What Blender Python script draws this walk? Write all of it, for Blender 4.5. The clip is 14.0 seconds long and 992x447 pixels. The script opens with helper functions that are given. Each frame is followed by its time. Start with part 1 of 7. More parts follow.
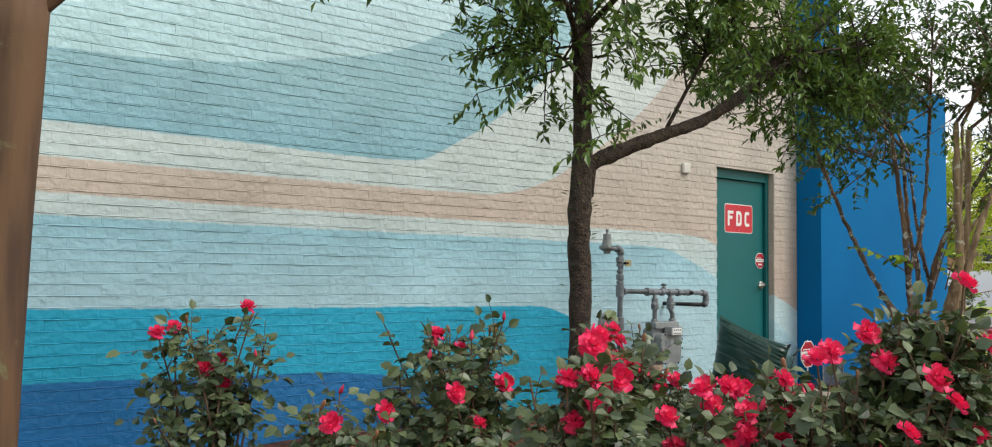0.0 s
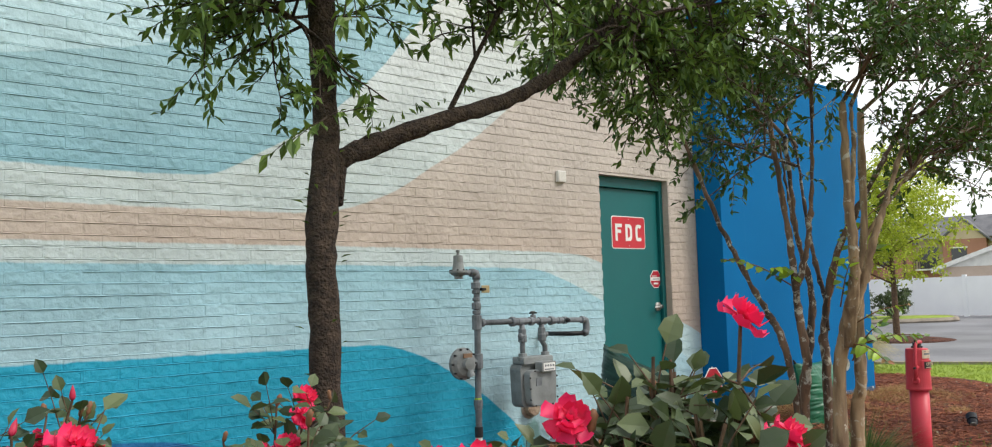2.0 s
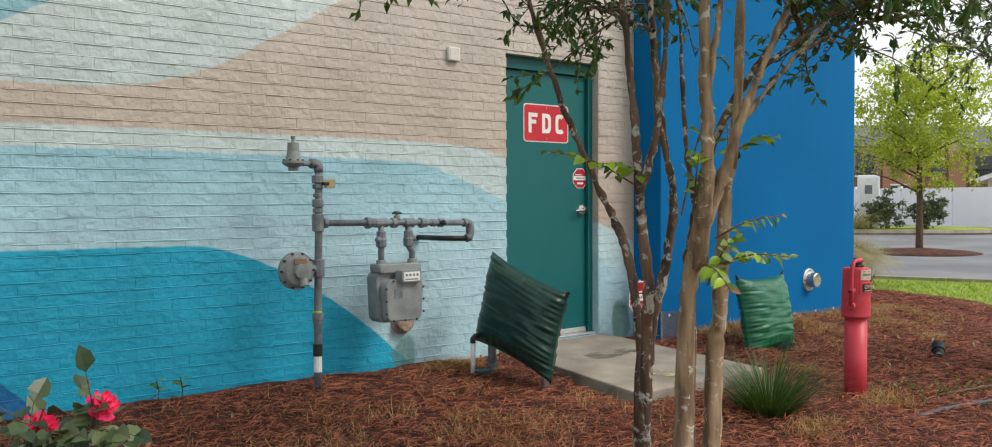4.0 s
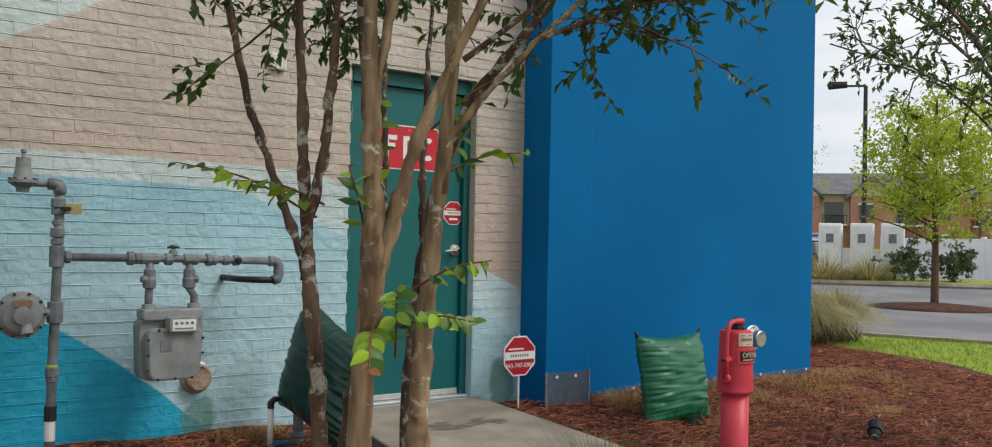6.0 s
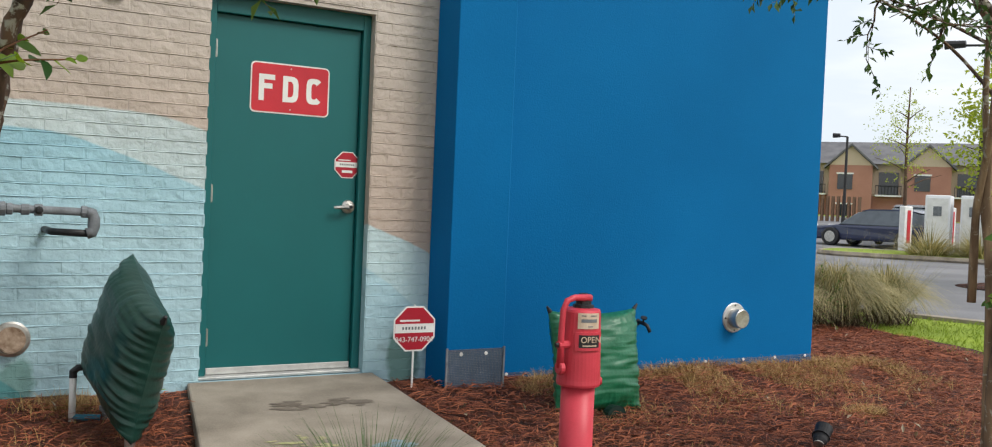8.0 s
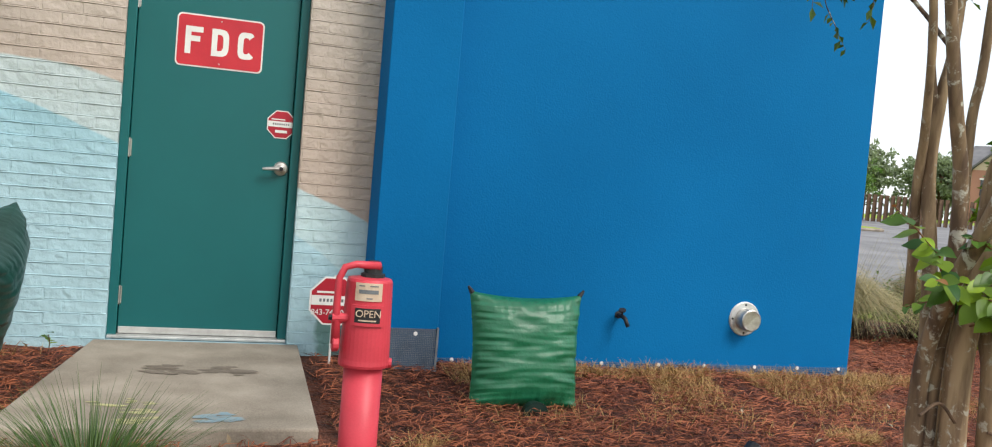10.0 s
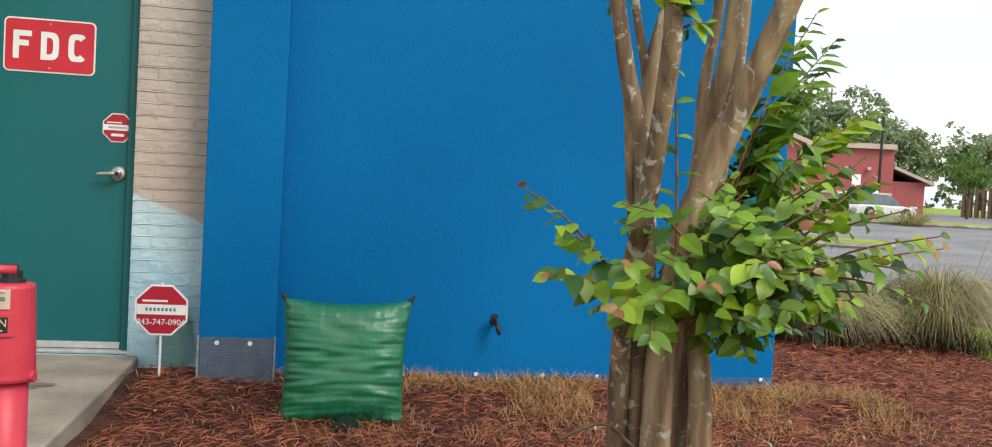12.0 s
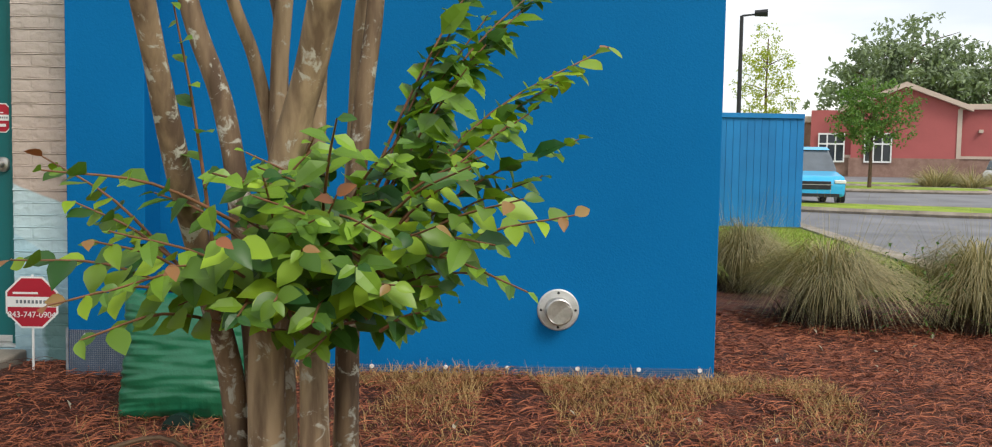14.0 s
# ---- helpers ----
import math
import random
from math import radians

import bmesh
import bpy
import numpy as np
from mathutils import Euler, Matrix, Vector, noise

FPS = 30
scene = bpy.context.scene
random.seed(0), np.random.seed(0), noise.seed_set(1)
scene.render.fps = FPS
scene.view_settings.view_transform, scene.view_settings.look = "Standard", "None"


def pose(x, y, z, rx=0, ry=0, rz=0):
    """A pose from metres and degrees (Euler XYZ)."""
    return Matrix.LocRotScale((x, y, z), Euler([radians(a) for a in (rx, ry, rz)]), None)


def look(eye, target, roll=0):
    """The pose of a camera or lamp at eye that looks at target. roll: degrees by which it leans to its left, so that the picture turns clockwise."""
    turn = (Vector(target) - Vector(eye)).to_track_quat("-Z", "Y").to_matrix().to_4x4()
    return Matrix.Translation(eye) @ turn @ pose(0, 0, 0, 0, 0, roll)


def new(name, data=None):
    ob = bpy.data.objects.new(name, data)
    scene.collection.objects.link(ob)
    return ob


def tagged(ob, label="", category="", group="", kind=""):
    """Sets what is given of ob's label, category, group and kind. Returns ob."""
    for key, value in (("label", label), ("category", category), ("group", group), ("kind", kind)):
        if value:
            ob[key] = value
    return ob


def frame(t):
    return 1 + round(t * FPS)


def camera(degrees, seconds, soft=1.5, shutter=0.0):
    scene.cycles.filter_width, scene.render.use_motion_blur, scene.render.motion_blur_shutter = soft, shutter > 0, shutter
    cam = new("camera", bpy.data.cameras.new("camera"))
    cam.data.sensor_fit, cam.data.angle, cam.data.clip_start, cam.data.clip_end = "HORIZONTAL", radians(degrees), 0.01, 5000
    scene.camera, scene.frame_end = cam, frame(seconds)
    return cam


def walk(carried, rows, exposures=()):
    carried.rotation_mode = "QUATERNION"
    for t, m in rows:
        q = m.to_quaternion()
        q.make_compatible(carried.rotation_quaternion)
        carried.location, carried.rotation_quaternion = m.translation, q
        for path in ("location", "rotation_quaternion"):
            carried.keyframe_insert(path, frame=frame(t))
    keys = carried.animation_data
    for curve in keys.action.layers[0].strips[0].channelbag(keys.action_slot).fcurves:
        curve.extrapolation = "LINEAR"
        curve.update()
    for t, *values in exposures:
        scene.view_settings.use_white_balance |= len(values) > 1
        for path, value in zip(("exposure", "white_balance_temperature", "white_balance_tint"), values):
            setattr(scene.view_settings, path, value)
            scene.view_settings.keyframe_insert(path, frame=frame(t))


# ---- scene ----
cam = camera(56.4, 14.0, soft=1.1)
PATH = [
    (0, (0.147, 0.241, 1.568), (1.422, 1.777, 1.676), 0.7),
    (0.5, (0.397, 0.418, 1.566), (1.782, 1.857, 1.673), -1.5),
    (1, (0.783, 0.515, 1.588), (2.177, 1.942, 1.731), -1.4),
    (1.5, (1.195, 0.563, 1.624), (2.571, 2.004, 1.795), -1.5),
    (2, (1.614, 0.638, 1.596), (2.969, 2.100, 1.759), -1.7),
    (2.5, (2.018, 0.567, 1.553), (3.371, 2.039, 1.604), -1.0),
    (2.7, (2.175, 0.562, 1.546), (3.529, 2.035, 1.557), -0.8),
    (4.8, (4.047, 0.663, 1.587), (5.286, 2.232, 1.528), -0.3),
    (5, (4.216, 0.668, 1.58), (5.454, 2.238, 1.531), -0.5),
    (5.5, (4.656, 0.725, 1.587), (5.895, 2.295, 1.634), -0.4),
    (6, (5.098, 0.675, 1.563), (6.299, 2.273, 1.597), 1.2),
    (6.5, (5.507, 0.675, 1.537), (6.652, 2.314, 1.543), 1.8),
    (7, (5.957, 0.625, 1.55), (7.085, 2.277, 1.552), 2.9),
    (7.5, (6.364, 0.586, 1.545), (7.409, 2.291, 1.51), 3.9),
    (8, (6.792, 0.584, 1.547), (7.777, 2.324, 1.501), 2.4),
    (8.2, (6.953, 0.551, 1.542), (7.883, 2.321, 1.485), 2.2),
    (10.3, (8.721, 0.442, 1.489), (9.292, 2.356, 1.402), 5.1),
    (10.5, (8.897, 0.45, 1.489), (9.442, 2.372, 1.397), 5.1),
    (11, (9.307, 0.511, 1.488), (9.716, 2.466, 1.392), 4.0),
    (11.5, (9.673, 0.566, 1.523), (10.053, 2.529, 1.451), 3.3),
    (12, (10.111, 0.475, 1.529), (10.463, 2.442, 1.448), 3.2),
    (12.5, (10.527, 0.564, 1.527), (10.829, 2.539, 1.437), 2.0),
    (13, (10.978, 0.633, 1.549), (11.232, 2.617, 1.517), 2.0),
    (13.5, (11.34, 0.723, 1.536), (11.449, 2.719, 1.471), 0.5),
    (14, (11.646, 0.822, 1.531), (11.675, 2.818, 1.402), 1.0),
]
walk(cam, [(t, look(eye, target, roll)) for t, eye, target, roll in PATH],
     exposures=[(0.0, 0.33), (2.5, 0.36), (5.0, 0.0), (5.5, -0.1), (6.5, 0.0), (8.0, 0.2), (10.5, 0.5), (11.2, 0.48), (12.5, 0.25), (13.0, 0.02), (13.5, 0.1), (14.0, 0.2)])

# ---- world and sun: thin bright overcast, light from the front right ----
world = bpy.data.worlds.new("overcast_sky")
world.use_nodes = True
scene.world = world
wn, wl = world.node_tree.nodes, world.node_tree.links
wn.clear()
w_out = wn.new("ShaderNodeOutputWorld")
w_bg = wn.new("ShaderNodeBackground")
w_sky = wn.new("ShaderNodeTexSky")
w_sky.sky_type = 'NISHITA'
w_sky.sun_disc = False
w_sky.sun_elevation = radians(46)
w_sky.sun_rotation = radians(146)
w_sky.air_density, w_sky.dust_density = 1.0, 3.0
w_co = wn.new("ShaderNodeTexCoord")
w_map = wn.new("ShaderNodeMapping")
w_map.inputs["Scale"].default_value = (1.3, 1.3, 6.0)
w_noise = wn.new("ShaderNodeTexNoise")
w_noise.inputs["Scale"].default_value = 1.6
w_noise.inputs["Detail"].default_value = 6.0
w_ramp = wn.new("ShaderNodeValToRGB")
w_ramp.color_ramp.elements[0].position, w_ramp.color_ramp.elements[0].color = 0.38, (8.2, 8.9, 9.7, 1)
w_ramp.color_ramp.elements[1].position, w_ramp.color_ramp.elements[1].color = 0.62, (12.0, 11.9, 11.7, 1)
w_mix = wn.new("ShaderNodeMix")
w_mix.data_type = 'RGBA'
w_mix.inputs[0].default_value = 0.85
wl.new(w_co.outputs["Generated"], w_map.inputs["Vector"])
wl.new(w_map.outputs[0], w_noise.inputs["Vector"])
wl.new(w_noise.outputs[0], w_ramp.inputs[0])
wl.new(w_sky.outputs[0], w_mix.inputs[6])
wl.new(w_ramp.outputs[0], w_mix.inputs[7])
wl.new(w_mix.outputs[2], w_bg.inputs[0])
w_bg.inputs[1].default_value = 0.101
wl.new(w_bg.outputs[0], w_out.inputs[0])

sun = new("sun", bpy.data.lights.new("sun", 'SUN'))
sun.data.energy, sun.data.angle, sun.data.color = 2.15, radians(24), (1.0, 0.95, 0.88)
sun.matrix_world = look((4.5, -6.8, 8.5), (0, 0, 0))


# ---- materials ----
def node_mat(name):
    m = bpy.data.materials.new(name)
    m.use_nodes = True
    n = m.node_tree.nodes
    return m, n, m.node_tree.links, n["Principled BSDF"]


def rgb(c, k=1.0):
    return (min(1, c[0] * k), min(1, c[1] * k), min(1, c[2] * k), 1)


def surface(name, col, col2=None, rough=0.7, scale=3.0, fine=60.0, bump=0.15, metal=0.0, spec=0.4, vary=0.0, island=False, dist=0.01):
    """Colour mottled at two scales, with fine relief; vary: brightness that differs from piece to piece."""
    m, n, l, p = node_mat(name)
    geo = n.new("ShaderNodeNewGeometry")
    big = n.new("ShaderNodeTexNoise")
    big.inputs["Scale"].default_value, big.inputs["Detail"].default_value = scale, 5.0
    small = n.new("ShaderNodeTexNoise")
    small.inputs["Scale"].default_value, small.inputs["Detail"].default_value = fine, 4.0
    l.new(geo.outputs["Position"], big.inputs["Vector"])
    l.new(geo.outputs["Position"], small.inputs["Vector"])
    add = n.new("ShaderNodeMath")
    add.operation = 'MULTIPLY_ADD'
    add.inputs[1].default_value = 0.35
    l.new(small.outputs[0], add.inputs[0])
    l.new(big.outputs[0], add.inputs[2])
    ramp = n.new("ShaderNodeValToRGB")
    c2 = col2 or tuple(v * 0.75 for v in col)
    ramp.color_ramp.elements[0].position, ramp.color_ramp.elements[0].color = 0.5, rgb(c2)
    ramp.color_ramp.elements[1].position, ramp.color_ramp.elements[1].color = 0.85, rgb(col)
    l.new(add.outputs[0], ramp.inputs[0])
    out = ramp.outputs[0]
    if vary:
        hsv = n.new("ShaderNodeHueSaturation")
        rnd = geo.outputs["Random Per Island"] if island else n.new("ShaderNodeObjectInfo").outputs["Random"]
        mr = n.new("ShaderNodeMapRange")
        mr.inputs[3].default_value, mr.inputs[4].default_value = 1 - vary, 1 + vary
        l.new(rnd, mr.inputs[0])
        l.new(mr.outputs[0], hsv.inputs["Value"])
        l.new(out, hsv.inputs["Color"])
        out = hsv.outputs[0]
    l.new(out, p.inputs["Base Color"])
    p.inputs["Roughness"].default_value = rough
    p.inputs["Metallic"].default_value = metal
    p.inputs["Specular IOR Level"].default_value = spec
    b = n.new("ShaderNodeBump")
    b.inputs["Strength"].default_value, b.inputs["Distance"].default_value = bump, dist
    l.new(small.outputs[0], b.inputs["Height"])
    l.new(b.outputs[0], p.inputs["Normal"])
    return m


def leaf_mat(name, col, col2, rough=0.45, trans=0.3, island=True, glow=(1.5, 1.6, 0.6)):
    m, n, l, p = node_mat(name)
    geo = n.new("ShaderNodeNewGeometry")
    ramp = n.new("ShaderNodeValToRGB")
    ramp.color_ramp.elements[0].color, ramp.color_ramp.elements[1].color = rgb(col), rgb(col2)
    l.new(geo.outputs["Random Per Island"] if island else n.new("ShaderNodeObjectInfo").outputs["Random"], ramp.inputs[0])
    l.new(ramp.outputs[0], p.inputs["Base Color"])
    p.inputs["Roughness"].default_value = rough
    tr = n.new("ShaderNodeBsdfTranslucent")
    gain = n.new("ShaderNodeMix")
    gain.data_type, gain.blend_type = 'RGBA', 'MULTIPLY'
    gain.inputs[0].default_value = 1.0
    gain.inputs[7].default_value = rgb(glow)
    l.new(ramp.outputs[0], gain.inputs[6])
    l.new(gain.outputs[2], tr.inputs[0])
    mx = n.new("ShaderNodeMixShader")
    mx.inputs[0].default_value = trans
    l.new(p.outputs[0], mx.inputs[1])
    l.new(tr.outputs[0], mx.inputs[2])
    l.new(mx.outputs[0], n["Material Output"].inputs[0])
    return m


def mural_mat():
    """Waves of wall paint: each band lies above a line z(x) along the wall."""
    m, n, l, p = node_mat("mural_paint")
    geo = n.new("ShaderNodeNewGeometry")
    sep = n.new("ShaderNodeSeparateXYZ")
    l.new(geo.outputs["Position"], sep.inputs[0])
    xn = n.new("ShaderNodeMapRange")
    xn.inputs[1].default_value, xn.inputs[2].default_value = 1.0, 10.0
    l.new(sep.outputs[0], xn.inputs[0])
    wob = n.new("ShaderNodeTexNoise")
    wob.inputs["Scale"].default_value = 9.0
    l.new(geo.outputs["Position"], wob.inputs["Vector"])
    wz = n.new("ShaderNodeMath")
    wz.operation = 'MULTIPLY_ADD'
    wz.inputs[1].default_value = 0.02
    l.new(wob.outputs[0], wz.inputs[0])
    l.new(sep.outputs[2], wz.inputs[2])
    streak = n.new("ShaderNodeTexNoise")
    streak.inputs["Scale"].default_value, streak.inputs["Detail"].default_value = 2.2, 6.0
    l.new(geo.outputs["Position"], streak.inputs["Vector"])

    def rise(z0, z1, c0, c1):
        r = n.new("ShaderNodeMapRange")
        r.inputs[1].default_value, r.inputs[2].default_value = z0, z1
        l.new(sep.outputs[2], r.inputs[0])
        mx = n.new("ShaderNodeMix")
        mx.data_type = 'RGBA'
        l.new(r.outputs[0], mx.inputs[0])
        mx.inputs[6].default_value, mx.inputs[7].default_value = rgb(c0), rgb(c1)
        return mx.outputs[2]

    color = rise(0.3, 0.9, DEEP_BLUE, DEEP_BLUE)
    for line, (z0, z1, c0, c1) in MURAL:
        curve = n.new("ShaderNodeFloatCurve")
        pts = curve.mapping.curves[0].points
        line = sorted(line)
        pts[0].location = (0, line[0][1] / 6)
        pts[1].location = (1, line[-1][1] / 6)
        for x, z in line:
            pts.new((x - 1.0) / 9.0, z / 6)
        for q in pts:
            q.handle_type = 'AUTO_CLAMPED'
        curve.mapping.update()
        l.new(xn.outputs[0], curve.inputs["Value"])
        up = n.new("ShaderNodeMath")
        up.operation = 'MULTIPLY'
        up.inputs[1].default_value = 6.0
        l.new(curve.outputs[0], up.inputs[0])
        d = n.new("ShaderNodeMath")
        d.operation = 'SUBTRACT'
        l.new(wz.outputs[0], d.inputs[0])
        l.new(up.outputs[0], d.inputs[1])
        edge = n.new("ShaderNodeMapRange")
        edge.inputs[1].default_value, edge.inputs[2].default_value = 0.004, 0.016
        l.new(d.outputs[0], edge.inputs[0])
        mx = n.new("ShaderNodeMix")
        mx.data_type = 'RGBA'
        l.new(edge.outputs[0], mx.inputs[0])
        l.new(color, mx.inputs[6])
        l.new(rise(z0, z1, c0, c1), mx.inputs[7])
        color = mx.outputs[2]
    # olive wash left on the wall near the vent and beside the pilaster
    for cx, cz, rx, rz in ((7.0, 0.46, 0.11, 0.16), (9.26, 0.52, 0.12, 0.20)):
        q = n.new("ShaderNodeVectorMath")
        q.operation = 'SUBTRACT'
        q.inputs[1].default_value = (cx, 6.1, cz)
        l.new(geo.outputs["Position"], q.inputs[0])
        sc = n.new("ShaderNodeVectorMath")
        sc.operation = 'MULTIPLY'
        sc.inputs[1].default_value = (1 / rx, 0, 1 / rz)
        l.new(q.outputs[0], sc.inputs[0])
        ln = n.new("ShaderNodeVectorMath")
        ln.operation = 'LENGTH'
        l.new(sc.outputs[0], ln.inputs[0])
        jit = n.new("ShaderNodeMath")
        jit.operation = 'MULTIPLY_ADD'
        jit.inputs[1].default_value = 0.8
        l.new(wob.outputs[0], jit.inputs[0])
        l.new(ln.outputs["Value"], jit.inputs[2])
        cut = n.new("ShaderNodeMapRange")
        cut.inputs[1].default_value, cut.inputs[2].default_value = 1.45, 1.2
        cut.inputs[3].default_value, cut.inputs[4].default_value = 0.0, 0.8
        l.new(jit.outputs[0], cut.inputs[0])
        mx = n.new("ShaderNodeMix")
        mx.data_type = 'RGBA'
        l.new(cut.outputs[0], mx.inputs[0])
        l.new(color, mx.inputs[6])
        mx.inputs[7].default_value = (0.10, 0.22, 0.19, 1)
        color = mx.outputs[2]
    # paint thins and scuffs unevenly from brick to brick
    hsv = n.new("ShaderNodeHueSaturation")
    mr = n.new("ShaderNodeMapRange")
    mr.inputs[1].default_value, mr.inputs[2].default_value = 0.3, 0.7
    mr.inputs[3].default_value, mr.inputs[4].default_value = 0.9, 1.08
    l.new(streak.outputs[0], mr.inputs[0])
    l.new(mr.outputs[0], hsv.inputs["Value"])
    l.new(color, hsv.inputs["Color"])
    l.new(hsv.outputs[0], p.inputs["Base Color"])
    p.inputs["Roughness"].default_value = 0.55
    p.inputs["Specular IOR Level"].default_value = 0.35
    rough = n.new("ShaderNodeTexNoise")
    rough.inputs["Scale"].default_value, rough.inputs["Detail"].default_value = 19.0, 8.0
    l.new(geo.outputs["Position"], rough.inputs["Vector"])
    b = n.new("ShaderNodeBump")
    b.inputs["Strength"].default_value, b.inputs["Distance"].default_value = 0.9, 0.016
    l.new(rough.outputs[0], b.inputs["Height"])
    l.new(b.outputs[0], p.inputs["Normal"])
    return m


DEEP_BLUE = (0.012, 0.14, 0.34)
TEAL = (0.014, 0.335, 0.50)
MIST = (0.375, 0.55, 0.61)
HAZE = (0.26, 0.46, 0.54)
PALE = (0.46, 0.54, 0.55)
SAND = (0.455, 0.37, 0.31)
CREAM = (0.475, 0.42, 0.375)
STEEL = (0.21, 0.40, 0.48)
ICE = (0.40, 0.58, 0.63)
MURAL = [
    ([(1, .9), (2.87, .865), (3.67, .835), (4.18, .74), (4.65, .39), (5.0, .1), (10, .1)], (0.4, 1.3, TEAL, (0.014, 0.325, 0.485))),
    ([(1, 1.33), (2.85, 1.315), (4.47, 1.305), (5.5, 1.295), (5.82, 1.215), (6.29, .985), (6.7, .70), (7.0, .45), (7.4, .15), (10, .15)], (1.25, 1.85, MIST, HAZE)),
    ([(1, 1.88), (3.3, 1.87), (6.2, 1.855), (7.11, 1.835), (7.5, 1.73), (7.91, 1.57), (8.6, 1.28), (9.1, 1.02), (9.3, .865), (10, .4)], (0.8, 1.9, (0.46, 0.62, 0.65), PALE)),
    ([(1, 2.02), (2.83, 2.0), (6.4, 1.99), (7.35, 1.98), (7.9, 1.91), (8.5, 1.6), (9.02, 1.355), (9.3, 1.25), (10, .9)], (1.6, 2.7, SAND, CREAM)),
    ([(1, 2.23), (2.83, 2.215), (4.14, 2.21), (4.97, 2.22), (5.55, 2.36), (6.0, 2.6), (6.7, 3.05), (7.2, 3.5), (8.2, 4.6), (9.2, 5.9), (10, 6)], (2.2, 4.2, PALE, (0.58, 0.60, 0.57))),
    ([(1, 2.44), (2.82, 2.43), (3.63, 2.415), (4.2, 2.43), (4.56, 2.59), (5.09, 2.91), (5.45, 3.2), (5.82, 3.6), (6.4, 4.3), (7.4, 5.9), (10, 6)], (2.4, 3.1, STEEL, (0.27, 0.44, 0.49))),
    ([(1, 2.86), (1.54, 2.88), (2.36, 2.92), (3.29, 3.08), (4.11, 3.3), (5.0, 3.9), (5.8, 4.8), (7, 6), (10, 6)], (2.9, 3.8, ICE, (0.46, 0.62, 0.66))),
]
M_MURAL = mural_mat()
M_BLUE = surface("blue_stucco", (0.002, 0.132, 0.345), (0.001, 0.112, 0.30), rough=0.7, scale=0.7, fine=90, bump=0.25, dist=0.006, spec=0.08)
M_DOOR = surface("green_door_paint", (0.004, 0.118, 0.122), (0.003, 0.100, 0.104), rough=0.42, scale=1.2, fine=220, bump=0.06, dist=0.003)
M_STRAW_BED = surface("pine_straw_bed", (0.15, 0.05, 0.026), (0.04, 0.015, 0.010), rough=0.95, scale=5, fine=55, bump=1.0, dist=0.05)
M_CONCRETE = surface("concrete", (0.36, 0.31, 0.25), (0.19, 0.16, 0.125), rough=0.9, scale=2.5, fine=120, bump=0.2)
M_ASPHALT = surface("asphalt", (0.21, 0.21, 0.22), (0.13, 0.13, 0.14), rough=0.9, scale=0.5, fine=50, bump=0.2)
M_LAWN = surface("lawn", (0.27, 0.35, 0.03), (0.16, 0.24, 0.022), rough=0.9, scale=1.2, fine=80, bump=0.6, dist=0.03)
M_RED = surface("red_enamel", (0.58, 0.050, 0.075), (0.48, 0.036, 0.055), rough=0.45, scale=6, fine=150, bump=0.08, dist=0.003)
M_GREY_PAINT = surface("grey_pipe_paint", (0.20, 0.22, 0.24), (0.11, 0.12, 0.13), rough=0.5, scale=14, fine=160, bump=0.2, dist=0.004)
M_METER = surface("grey_meter_paint", (0.27, 0.29, 0.29), (0.17, 0.18, 0.18), rough=0.55, scale=9, fine=140, bump=0.15, dist=0.004)
M_STEEL = surface("worn_steel", (0.62, 0.60, 0.57), (0.40, 0.38, 0.35), rough=0.35, scale=20, fine=200, bump=0.05, metal=0.9)
M_ALU = surface("dull_aluminium", (0.62, 0.62, 0.60), (0.45, 0.45, 0.44), rough=0.45, scale=12, fine=180, bump=0.05, metal=0.6)
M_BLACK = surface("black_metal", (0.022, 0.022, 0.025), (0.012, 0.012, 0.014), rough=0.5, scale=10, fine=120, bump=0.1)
M_GALV = surface("galvanised_wire", (0.27, 0.29, 0.31), (0.17, 0.19, 0.21), rough=0.5, scale=20, fine=200, bump=0.05, metal=0.2)
M_WHITE = surface("white_paint", (0.78, 0.78, 0.76), (0.66, 0.66, 0.64), rough=0.5, scale=5, fine=120, bump=0.05)
M_SIGN_RED = surface("sign_red", (0.56, 0.025, 0.04), (0.46, 0.02, 0.034), rough=0.35, scale=5, fine=120, bump=0.02)
M_SIGN_DARK_RED = surface("sign_dark_red", (0.40, 0.012, 0.03), (0.34, 0.01, 0.026), rough=0.35, scale=5, fine=120, bump=0.02)
M_BAG_DARK = surface("dark_green_vinyl", (0.007, 0.040, 0.030), (0.005, 0.028, 0.021), rough=0.34, scale=4, fine=40, bump=0.2, spec=0.4)
M_BAG = surface("green_vinyl", (0.010, 0.16, 0.072), (0.008, 0.12, 0.052), rough=0.36, scale=4, fine=40, bump=0.25, spec=0.6)
M_BARK_DARK = surface("dark_rough_bark", (0.085, 0.058, 0.042), (0.026, 0.018, 0.014), rough=0.95, scale=30, fine=90, bump=1.0, dist=0.03)
